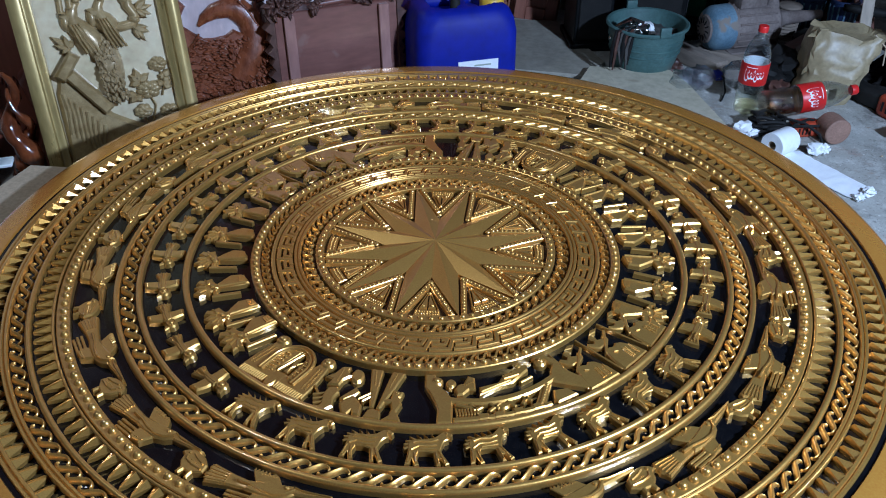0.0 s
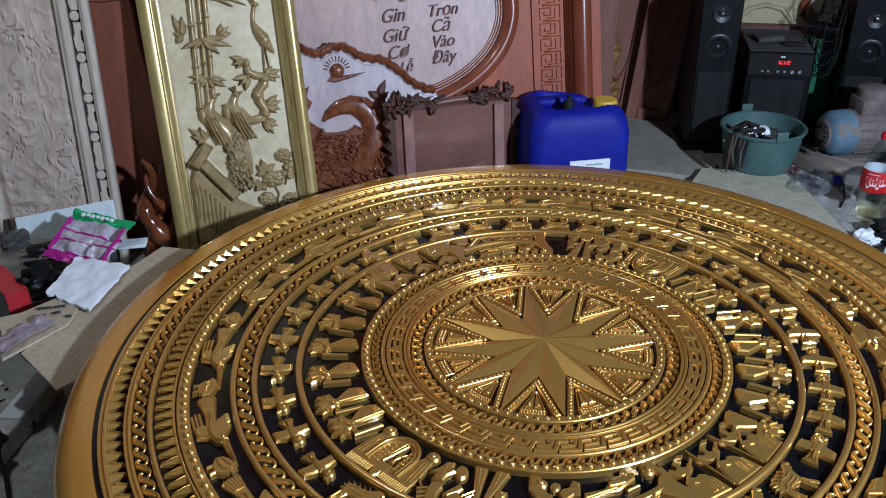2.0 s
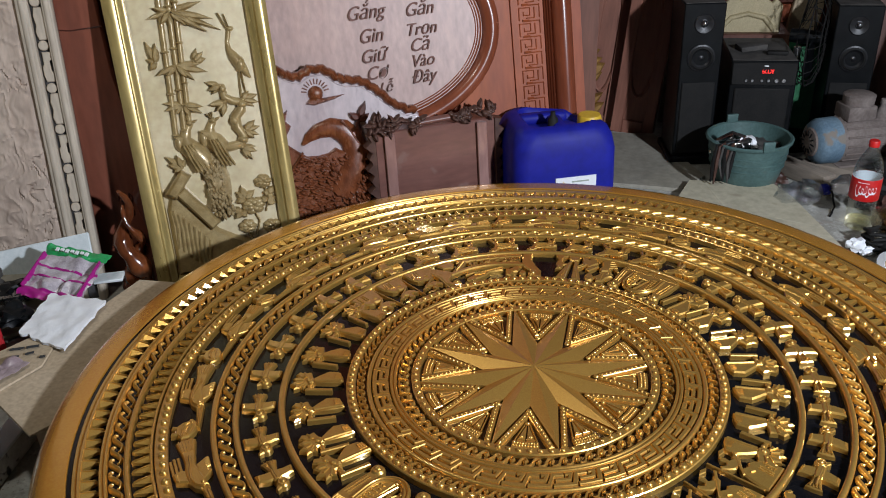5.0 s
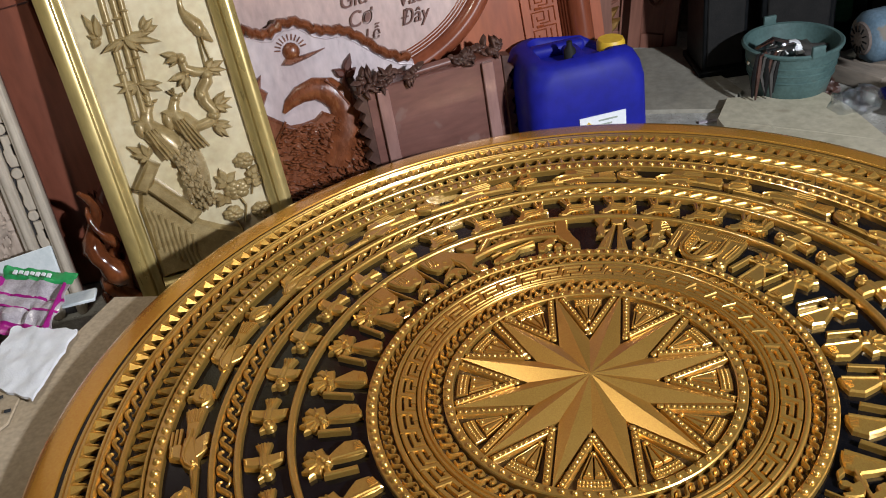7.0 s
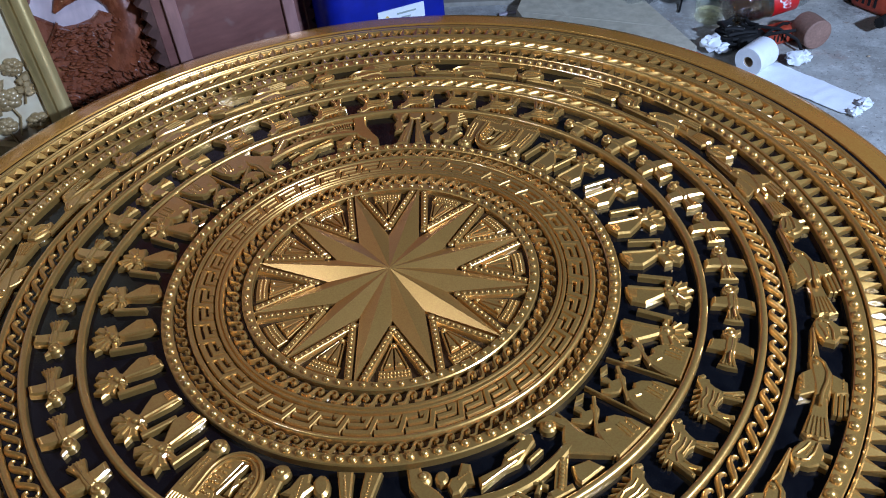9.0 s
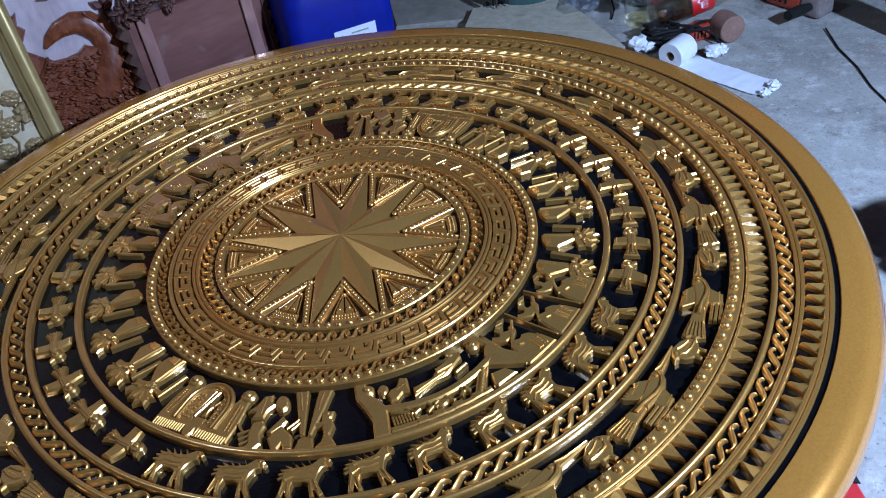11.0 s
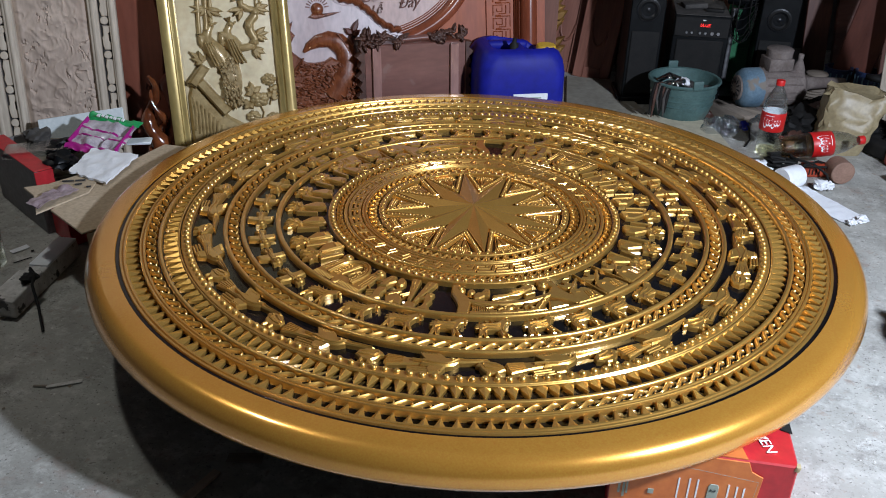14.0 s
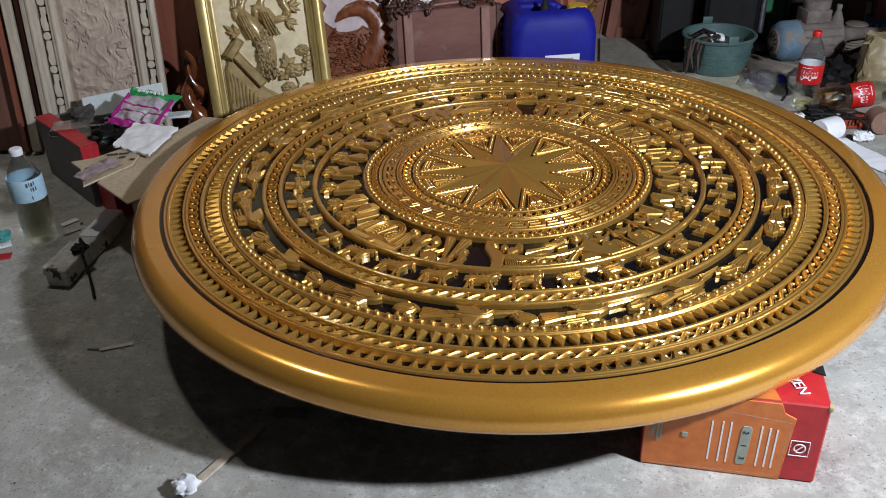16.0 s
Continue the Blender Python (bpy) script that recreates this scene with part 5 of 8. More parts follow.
# the big red-brown panel with a round text field
big = thing("carved_screen", pose(-0.646, 0.860, 0, 0, 0, SLANT) @ pose(0, 0, 0, -13) @ pose(-0.012, 0, 0.014), "large glossy red-brown carved wooden screen with round text field", "carved screen")
part("screen_board", boxed(-0.46, 0.83, 0.0, 0.034, 0.0, 1.38), LACQUER_S, big, "red-brown lacquered board", smooth=False)
ELL = [(math.cos(2 * math.pi * i / 90), math.sin(2 * math.pi * i / 90)) for i in range(91)]
bm = bmesh.new()
lying(bm, [(0.15 + 0.372 * c, 0.62 + 0.257 * s) for c, s in ELL[:-1]], -0.002, 0.004, 0.001)
part("text_field", bm, LACQUER_P, big, "smooth pinkish-brown oval field")
for a, b, r, h in ((0.391, 0.276, 0.026, 0.034), (0.360, 0.245, 0.0035, 0.008), (0.352, 0.237, 0.003, 0.007), (0.345, 0.230, 0.0025, 0.006)):
    bm = bmesh.new()
    limb(bm, [(0.15 + a * c, 0.62 + b * s) for c, s in ELL], r, 0.0, h, 8)
    part("oval_frame", bm, LACQUER, big, "rounded moulding round the text")
INKWOOD = surface("dull_carved_lettering", (0.13, 0.058, 0.046), (0.21, 0.105, 0.085), 40, 0.75, 0, 0.2)
for x, z, t, s in ((0.155, 0.752, "Thơ", 0.062), (0.154, 0.690, "Gắng", 0.060), (0.163, 0.624, "Gìn", 0.060), (0.164, 0.567, "Giữ", 0.058), (0.168, 0.518, "Cơ", 0.058), (0.190, 0.474, "Lễ", 0.044),
                   (0.312, 0.742, "Đời", 0.060), (0.318, 0.686, "Gắn", 0.058), (0.318, 0.630, "Trọn", 0.054), (0.309, 0.585, "Cả", 0.056), (0.313, 0.540, "Vào", 0.054), (0.312, 0.494, "Đây", 0.056)):
    words("carved_word", t, s * 0.93, INKWOOD, big, pose(x + (0.021 if x < 0.25 else 0.015), -0.0075, z - 0.005, 90) @ pose(0, 0, 0, 0, 0, 3), 0.0035, slant=0.34)
part("key_strip", boxed(0.606, 0.706, -0.008, 0.0, 0.0, 1.38), LACQUER_S, big, smooth=False)
for k in range(29):
    z = 0.02 + 0.046 * k
    bm = bmesh.new()
    for line in ([(0.630, 0.0), (0.630, 0.036), (0.664, 0.036), (0.664, 0.014), (0.644, 0.014), (0.644, 0.024)], [(0.694, 0.006), (0.694, 0.043), (0.640, 0.043)], [(0.678, 0.036), (0.678, 0.006), (0.652, 0.006)], [(0.640, 0.000), (0.660, 0.000)]):
        limb(bm, [(x, z + q) for x, q in line], 0.0021, 0.0078, 0.0042, 4)
    part("key_pattern", bm, LACQUER_S, big)
for x in (0.612, 0.620, 0.712, 0.720, 0.728):
    bm = bmesh.new()
    limb(bm, [(x, 0.0), (x, 1.38)], 0.003, 0.0, 0.007 if x < 0.7 else 0.012, 4)
    part("bead_moulding", bm, LACQUER, big)
bm = bmesh.new()
limb(bm, [(0.766, 0.0), (0.766, 1.38)], 0.032, 0.0, 0.036, 10)
part("post", bm, LACQUER, big, "rounded glossy side post")
wave = [(-0.300, 0.520), (-0.240, 0.545), (-0.180, 0.525), (-0.140, 0.535), (-0.098, 0.545), (-0.066, 0.528), (-0.043, 0.522), (-0.012, 0.540), (0.025, 0.541), (0.060, 0.512), (0.088, 0.500), (0.125, 0.498), (0.154, 0.478), (0.185, 0.450), (0.218, 0.420), (0.255, 0.398), (0.290, 0.388)]
# lower board: the pale reflection is part of its base colour
bm = bmesh.new()
lying(bm, wave + [(0.300, 0.30), (0.300, 0.0), (-0.300, 0.0)], 0.0, 0.040, 0.004)
part("wave_board", bm, LACQUER_GLARE, big, "glossy lower board, paled in colour for a lamp reflection")
bm = bmesh.new()
limb(bm, [(x0 + (x1 - x0) * k / 4, z0 + (z1 - z0) * k / 4 + 0.006 + 0.004 * math.sin(k * math.pi / 2 + i * 2)) for i, ((x0, z0), (x1, z1)) in enumerate(zip(wave, wave[1:])) for k in range(4)], 0.013, 0.016, 0.024, 6)
part("wave_edge", bm, PLUMAGE, big, "dark scalloped edge moulding", m=pose(0, -0.018, 0))
# pale strip added as a painted highlight along the bevel
bm = bmesh.new()
limb(bm, [(x, z - 0.012) for x, z in wave], 0.0030, 0.038, 0.004, 6)
part("wave_highlight", bm, LACQUER_GLARE, big, "thin pale strip standing for the lamp-lit bevel under the scallops")
bm = bmesh.new()
blobs(bm, [(-0.002, 0.478, 0.022, 0.022, 0.014)], 0.022, 14)
for i in range(11):
    a = radians(10 + 16 * i)
    limb(bm, [(-0.002 + 0.025 * math.cos(a), 0.480 + 0.025 * math.sin(a)), (-0.002 + 0.040 * math.cos(a), 0.480 + 0.040 * math.sin(a))], 0.0022, 0.022, 0.004, 3)
lying(bm, [(-0.032, 0.452), (-0.020, 0.464), (0.010, 0.462), (0.080, 0.468), (0.050, 0.458), (0.024, 0.452), (-0.010, 0.446)], 0.022, 0.034, 0.003)
part("sun_and_cloud", bm, PLUMAGE, big, "carved rayed sun with a cloud bar", m=pose(0, -0.018, 0))
bm = bmesh.new()
lying(bm, [(-0.200, 0.0), (-0.200, 0.325), (-0.160, 0.352), (-0.110, 0.350), (-0.076, 0.322), (-0.050, 0.302), (-0.020, 0.300), (0.012, 0.304), (0.034, 0.318), (0.052, 0.306), (0.086, 0.312), (0.104, 0.336), (0.122, 0.330), (0.140, 0.290), (0.150, 0.200), (0.150, 0.0)], 0.018, 0.034, 0.005)
body(bm, [(-0.058, 0.338, 0.004), (-0.040, 0.356, 0.014), (-0.010, 0.372, 0.022), (0.028, 0.378, 0.028), (0.060, 0.366, 0.034), (0.084, 0.340, 0.036), (0.092, 0.300, 0.034), (0.084, 0.260, 0.040), (0.060, 0.220, 0.040), (0.030, 0.180, 0.036)], 0.55, 0.026)
limb(bm, [(0.060, 0.394), (0.078, 0.372), (0.092, 0.344), (0.104, 0.322)], 0.004, 0.038, 0.010, 5)
rr = random.Random(12)
for i in range(420):
    t = rr.random()
    x, z = rr.uniform(-0.10, 0.135), rr.uniform(0.10, 0.300)
    leaf(bm, x, z, rr.uniform(0.013, 0.024), -35 - 40 * t + 90 * (x < 0.0) * t, 0.0085, 0.034, rr.uniform(0.036, 0.047), FACE)
for i in range(16):
    u = i / 15
    limb(bm, [(-0.060 - 0.070 * u, 0.318 - 0.006 * i), (-0.120 - 0.030 * u, 0.250 - 0.008 * i), (-0.110 + 0.02 * u, 0.160 - 0.010 * i), (-0.060 + 0.04 * u, 0.080)], 0.0036, 0.032, 0.010, 4)
part("pheasant_carving", bm, PLUMAGE, big, "brown carved pheasant with layered feathers", m=pose(0, -0.018, 0))
bm = bmesh.new()
limb(bm, [(0.108, 0.322), (0.112, 0.350), (0.106, 0.380), (0.116, 0.402)], 0.0075, 0.022, 0.014, 6)
for hub, tip in (((0.112, 0.392), (0.086, 0.412)), ((0.114, 0.398), (0.136, 0.440)), ((0.112, 0.386), (0.142, 0.404))):
    blade(bm, hub, tip, 0.020, 0.022, 0.038)
part("twig", bm, LACQUER_D, big, "dark carved twig", m=pose(0, -0.018, 0))
bm = bmesh.new()
lying(bm, [(-0.30, 0.36), (-0.14, 0.395), (-0.105, 0.430), (-0.088, 0.440), (-0.098, 0.410), (-0.084, 0.395), (-0.100, 0.370), (-0.140, 0.355), (-0.30, 0.33)], 0.022, 0.038, 0.004)
part("leafy_spray", bm, PLUMAGE, big, m=pose(0, -0.018, 0))

# the unfinished pale panel
SLABWOOD = surface("satin_red_brown_wood", (0.19, 0.055, 0.032), (0.27, 0.085, 0.050), 6, 0.44, 0, 0.1, (1, 1, 0.25), coat=0.2)
pale = thing("unfinished_panel", pose(-1.309, 0.540, 0, 0, 0, 23) @ pose(0, 0, 0, -6, 2.0, 0), "tall unpainted pale wooden panel carved in low relief", "carved panel")
bm = bmesh.new()
nx, nz = 72, 250
grid = []
for j in range(nz + 1):
    row = []
    for i in range(nx + 1):
        x, z = -0.238 + 0.218 * i / nx, 1.15 * j / nz
        q = Vector((x * 11, 3.0, z * 11))
        w = q + noise.noise_vector(q * 1.3) * 0.9
        k = noise.noise(w * 1.2)
        vine = max(0.0, 1 - abs(noise.noise(w * 1.1 + Vector((7, 0, 3)))) * 14)
        petal = max(0.0, 1 - abs(math.sin(9 * math.atan2(w.z % 2 - 1, w.x % 2 - 1)) * 0.35 + math.hypot(w.x % 2 - 1, w.z % 2 - 1) - 0.62) * 5)
        leaves = max(0.0, noise.noise(q * 3.1 + Vector((0, 5, 0)))) * max(0.0, noise.noise(q * 0.6) + 0.35) * 2
        cut = max(0.0, 1 - abs(noise.noise(w * 2.4 + Vector((1, 9, 3)))) * 16) * (noise.noise(q * 0.9 + Vector((4, 4, 4))) > 0.05)
        h = 0.0080 + 0.0024 * math.tanh(k * 4) + 0.0034 * vine + 0.0026 * petal + 0.0028 * min(1, leaves) - 0.0080 * min(1.0, cut)
        edge = min(i, nx - i) / 5
        row.append(bm.verts.new((x, -h * min(1, edge) - 0.002, z)))
    grid.append(row)
for a, b in zip(grid, grid[1:]):
    for i in range(nx):
        bm.faces.new((a[i], a[i + 1], b[i + 1], b[i]))
part("relief_field", bm, PALEWOOD, pale, "rough low-relief carving in raw wood")
part("back_board", boxed(-0.345, 0.062, 0.0125, 0.026, 0.0, 1.20), DOORWOOD, pale, "dark back board", smooth=False)
for x0, x1 in ((0.012, 0.038), (-0.297, -0.269)):
    part("border_backing", boxed(x0, x1, -0.004, 0.010, 0.0, 1.20), DARKENED_WOOD, pale, "dark backing of the pierced border", smooth=False)
for x0, x1 in ((-0.020, 0.010), (0.040, 0.064), (-0.268, -0.238), (-0.345, -0.298)):
    bm = box(bmesh.new(), x0, x1, -0.020, 0.012, 0.0, 1.20, 0.005, seg=2)
    limb(bm, [((x0 + x1) / 2, 0.0), ((x0 + x1) / 2, 1.20)], 0.008, 0.018, 0.006, 6)
    part("frame_stile", bm, PALEFRAME, pale)
for cx in (0.025, -0.283):
    for k in range(11):
        z = 0.06 + 0.108 * k
        bm = bmesh.new()
        lying(bm, oval(cx, z, 0.0125, 0.0125, 14), -0.010, 0.014, 0.002)
        part("border_disc", bm, PALEFRAME, pale)
        bm = bmesh.new()
        if k % 2:
            pts = [(-0.010, 0.022), (0.008, 0.022), (0.010, 0.040), (0.004, 0.046), (0.004, 0.066), (0.012, 0.070), (0.012, 0.086), (-0.010, 0.086), (-0.010, 0.060), (-0.014, 0.056), (-0.014, 0.036)]
        else:
            pts = [(-0.009, 0.020), (0.009, 0.020), (0.014, 0.036), (0.012, 0.052), (0.014, 0.070), (0.009, 0.088), (-0.009, 0.088), (-0.013, 0.070), (-0.010, 0.052), (-0.014, 0.036)]
        lying(bm, [(cx + x * 1.05 + 0.0035, z + 0.054 + (q - 0.054) * 1.18) for x, q in pts], -0.010, 0.012, 0.002)
        part("border_fret", bm, PALEFRAME, pale)

# sticks and boards leaning beside the pale panel
PP = pose(-1.309, 0.540, 0, 0, 0, 23) @ pose(0, 0, 0, -6, 2.0, 0)
solid("timber_batten", rough_up(boxed(-0.405, -0.374, -0.006, 0.014, 0.0, 1.25, 0.003), 0.001, 9), PALEFRAME, "narrow pale grey batten leaning by the panel", "batten", PP)
solid("timber_batten", rough_up(boxed(-0.436, -0.416, 0.000, 0.022, 0.0, 1.25, 0.003), 0.001, 9), SLABWOOD, "narrow red-brown batten leaning by the panel", "batten", PP)
solid("dark_board", boxed(-0.95, -0.36, 0.034, 0.056, 0.0, 1.5, 0.004), DOORWOOD, "wide dark brown board leaning behind the battens", "board", PP)

# red-brown slab and polished root between the panels
slab_post = thing("wooden_slab", pose(-1.228, 0.690, 0, 0, 0, 20) @ pose(0, 0, 0, -4), "narrow red-brown wooden slab with a wavy edge", "wooden slab")
bm = bmesh.new()
lying(bm, [(-0.10, 0.0), (-0.11, 1.3), (0.050, 1.3), (0.048, 0.78), (0.052, 0.60), (0.075, 0.42), (0.062, 0.30), (0.070, 0.16), (0.066, 0.0)], -0.03, 0.0, 0.006)
part("slab_board", bm, SLABWOOD, slab_post, "satin red-brown board")
bm = bmesh.new()
limb(bm, [(-0.104, 0.725), (-0.03, 0.716), (0.049, 0.722)], 0.002, 0.0, 0.002, 4)
part("carved_groove", bm, LACQUER_D, slab_post)
for i in range(4):
    bm = bmesh.new()
    limb(bm, [(-0.005 + 0.014 * i, 0.235), (-0.001 + 0.014 * i, 0.255), (0.006 + 0.014 * i, 0.240), (0.002 + 0.014 * i, 0.228)], 0.003, 0.0, 0.004, 4)
    part("carved_mark", bm, LACQUER_D, slab_post)
bm = bmesh.new()
lying(bm, [(0.0, 0.0), (0.02, 0.35), (0.0, 0.62), (0.03, 0.90), (0.06, 1.25), (0.26, 1.25), (0.26, 0.0)], -0.035, 0.0, 0.01)
solid("dark_board", bm, LACQUER_D, "dark brown curved-edge board in shadow behind panels", "board", pose(-1.190, 0.850, 0, 0, 0, 24) @ pose(0, 0, 0, -4))
root = thing("polished_root", pose(-1.165, 0.600, 0.0, 0, 0, 20), "glossy orange-brown polished root-wood carving on floor", "root carving")
for ph, rad, tall, x0 in ((0.0, 0.024, 0.32, 0.0), (2.4, 0.018, 0.27, 0.012), (4.4, 0.014, 0.21, -0.006)):
    bm = bmesh.new()
    pts = [(x0 + 0.026 * math.sin(9 * t + ph) * (1 - 0.4 * t), 0.020 * math.cos(9 * t + ph), tall * t) for t in [k / 16 for k in range(17)]]
    tube(bm, pts, [rad * (1.7 - 1.5 * k / 16) * (1 + 0.25 * math.sin(k * 1.7 + ph)) for k in range(17)], 10)
    rough_up(bm, 0.007, 34, ph)
    part("root_strand", bm, FLAMEWOOD, root)
bm = bmesh.new()
tube(bm, [(0.075, 0.03, 0.0), (0.065, 0.03, 0.10), (0.085, 0.04, 0.18), (0.060, 0.05, 0.27), (0.085, 0.05, 0.36)], [0.050, 0.048, 0.044, 0.040, 0.012], 10)
rough_up(bm, 0.022, 26, 5)
part("root_trunk", bm, LACQUER_D, root)

# the small chest with two straps
BATTEN = surface("mauve_batten_wood", (0.24, 0.125, 0.105), (0.36, 0.20, 0.175), 9, 0.36, 0, 0.12, (1, 1, 0.2), coat=0.3)
chest = thing("wooden_chest", pose(-0.349, 0.937, 0, 0, 0, 26) @ pose(0, 0, 0, -4), "brown wooden chest with carved top edge and two battens", "chest")
part("front_board", rough_up(boxed(-0.180, 0.195, 0.0, 0.10, 0.0, 0.385, 0.004), 0.001, 9), CHESTWOOD, chest)
for x in (-0.132, 0.145):
    part("batten", boxed(x - 0.015, x + 0.015, -0.012, 0.0, 0.0, 0.378, 0.002), BATTEN, chest, "lighter upright batten")
rr = random.Random(8)
for k in range(2):
    bm = bmesh.new()
    x0 = (-0.190, 0.045)[k]
    for i in range(26):
        x, z = x0 + rr.uniform(0, 0.15), 0.400 + rr.uniform(-0.014, 0.022)
        blobs(bm, [(x, z, rr.uniform(0.007, 0.014), rr.uniform(0.006, 0.010), rr.uniform(0.012, 0.022))])
        leaf(bm, x, z, 0.028, rr.uniform(0, 360), 0.012, 0.0, 0.018, FACE)
    tagged(part("carved_crest", bm, CHESTDARK, chest, "dark carved leafy crest"), kind="stuff")
bm = bmesh.new()
limb(bm, [(-0.045, 0.400), (0.050, 0.404)], 0.010, 0.0, 0.014, 6)
part("crest_rail", bm, CHESTWOOD, chest)
for s, x in ((-1, -0.183), (1, 0.198)):
    bm = bmesh.new()
    pts = [(x - s * 0.012, 0.385)]
    for i in range(12):
        z = 0.38 - 0.034 * i
        pts += [(x + s * (0.012 + 0.008 * (i % 2)), z), (x + s * 0.002, z - 0.018)]
    pts += [(x - s * 0.012, -0.03 + 0.035)]
    lying(bm, [(p, max(q, 0.0)) for p, q in pts], -0.03, 0.004, 0.002)
    part("scalloped_edge", bm, CHESTDARK, chest)

# ---- left of the disc ----
def ghost(bm, name, material, parent, label="", m=None):
    ob = part(name, bm, material, parent, label, m=m)
    ob.visible_shadow = False
    return ob


# kraft carton that bears the disc's edge
carton = thing("cardboard_carton", None, "worn brown cardboard carton with torn flaps under the disc", "carton")
bm = bmesh.new()
slab(bm, [(-0.930, -0.215), (-0.62, 0.16), (-0.86, 0.36), (-1.08, 0.10)], 0.0, 0.182, 0.001)
part("carton_body", bm, KRAFT, carton)
bm = bmesh.new()
slab(bm, [(-1.075, -0.135), (-0.930, -0.232), (-0.80, -0.04), (-0.86, 0.34), (-1.000, 0.345), (-1.055, 0.13)], 0.0, 0.004, 0.001, pose(0, 0, 0.190, 0, 0, 0))
part("top_flap", bm, KRAFT, carton)
bm = bmesh.new()
slab(bm, [(-1.213, -0.040), (-1.160, -0.075), (-1.092, -0.165), (-1.030, -0.03), (-1.050, 0.055), (-1.124, 0.070), (-1.165, 0.00)], 0.196, 0.200, 0.001)
rough_up(bm, 0.006, 9, 4)
part("torn_flap", bm, KRAFT, carton, "torn flap with dark ink marks")
for x, y, a, l in ((-1.118, 0.018, 20, 0.030), (-1.088, 0.030, 25, 0.026), (-1.105, -0.010, 10, 0.016), (-1.080, 0.006, 30, 0.018), (-1.045, -0.002, 20, 0.012)):
    bm = boxed(-l / 2, l / 2, -0.004, 0.004, 0.0, 0.0012)
    part("ink_mark", bm, INK, carton, m=pose(x, y, 0.2035, 0, 0, a))

# red and grey printed carton
redbox = thing("printed_carton", pose(-1.252, 0.065, 0, 0, 0, 145), "open grey carton with red printed top edge", "carton")
part("carton_wall", rough_up(boxed(0.0, 0.345, -0.012, 0.0, 0.0, 0.193, 0.002), 0.003, 9), BOXGREY, redbox, smooth=False)
part("carton_wall", boxed(0.0, 0.010, -0.24, -0.012, 0.0, 0.150, 0.002), BOXGREY, redbox, smooth=False)
part("carton_wall", boxed(0.335, 0.345, -0.24, -0.012, 0.0, 0.185, 0.002), BOXGREY, redbox, smooth=False)
part("carton_wall", boxed(0.010, 0.335, -0.24, -0.230, 0.0, 0.160, 0.002), BOXGREY, redbox, smooth=False)
part("red_band", rough_up(boxed(-0.004, 0.346, -0.050, 0.003, 0.1945, 0.1975, 0.001), 0.004, 8), BOXRED, redbox, "red printed top flap", smooth=False)
part("red_corner", rough_up(boxed(-0.006, -0.002, -0.050, 0.003, 0.130, 0.194, 0.001), 0.003, 12), BOXRED, redbox, "red printed corner flap", smooth=False)
part("red_flap", boxed(-0.12, -0.010, -0.20, -0.02, 0.0, 0.085, 0.001), BOXRED, redbox, smooth=False)
part("carton_lining", boxed(0.010, 0.335, -0.230, -0.012, 0.150, 0.160, 0.001), KRAFT_PALE, redbox, smooth=False)
BOXTOP = 0.161

# things on the cartons


def sheet(w, d, lift, seed):
    """A thin crumpled sheet with a soft uneven surface."""
    bm = bmesh.new()
    rows = []
    for j in range(13):
        row = []
        for i in range(25):
            u, v = -w + 2 * w * i / 24, -d + 2 * d * j / 12
            q = Vector((u * 40, v * 40, seed))
            row.append(bm.verts.new((u + 0.15 * d * noise.noise(Vector((v * 60, seed, u * 20))), v + 0.45 * d * noise.noise(Vector((u * 38, seed + 3, 0))), lift * abs(noise.noise(q)) + 0.4 * lift * abs(noise.noise(q * 2.7)))))
        rows.append(row)
    for a, b in zip(rows, rows[1:]):
        for i in range(24):
            bm.faces.new((a[i], a[i + 1], b[i + 1], b[i]))
    r = bmesh.ops.extrude_face_region(bm, geom=bm.faces[:])
    for q in [e for e in r["geom"] if isinstance(e, bmesh.types.BMVert)]:
        q.co.z -= 0.0015
    return bm


FOAM = surface("dull_foam", (0.62, 0.68, 0.69), (0.74, 0.79, 0.80), 14, 0.8, 0, 0.2)
bm = bmesh.new()
nu, nv = 22, 18
rows = []
for j in range(nv + 1):
    row = []
    for i in range(nu + 1):
        u, v = i / nu, j / nv
        a, b = Vector((-1.150, 0.075)), Vector((-1.008, 0.022))
        c, d = Vector((-1.020, 0.222)), Vector((-1.172, 0.238))
        p = (a * (1 - u) + b * u) * (1 - v) + (d * (1 - u) + c * u) * v
        z = 0.2085 + 0.005 * noise.noise(Vector((u * 4, v * 4, 1))) + 0.002 * noise.noise(Vector((u * 12, v * 12, 2)))
        row.append(bm.verts.new((p.x + 0.006 * noise.noise(Vector((v * 8, u * 3, 7))), p.y + 0.008 * noise.noise(Vector((u * 8, v * 3, 9))), z)))
    rows.append(row)
for a, b in zip(rows, rows[1:]):
    for i in range(nu):
        bm.faces.new((a[i], a[i + 1], b[i + 1], b[i]))
ext = bmesh.ops.extrude_face_region(bm, geom=bm.faces[:])
for v in [e for e in ext["geom"] if isinstance(e, bmesh.types.BMVert)]:
    v.co.z -= 0.006
solid("paper_towel", bm, TISSUE, "folded white paper towel lying on the carton", "paper towel")

bag = thing("plastic_bag", pose(-1.180, 0.222, 0.198, 0, 0, -6) @ pose(0, 0, 0, -66, 0, 0) @ pose(0, 0, 0, 0, 4, 0) @ Matrix.Diagonal((1.05, 1, 0.80, 1)), "crumpled clear snack bag with green and magenta print", "plastic bag")


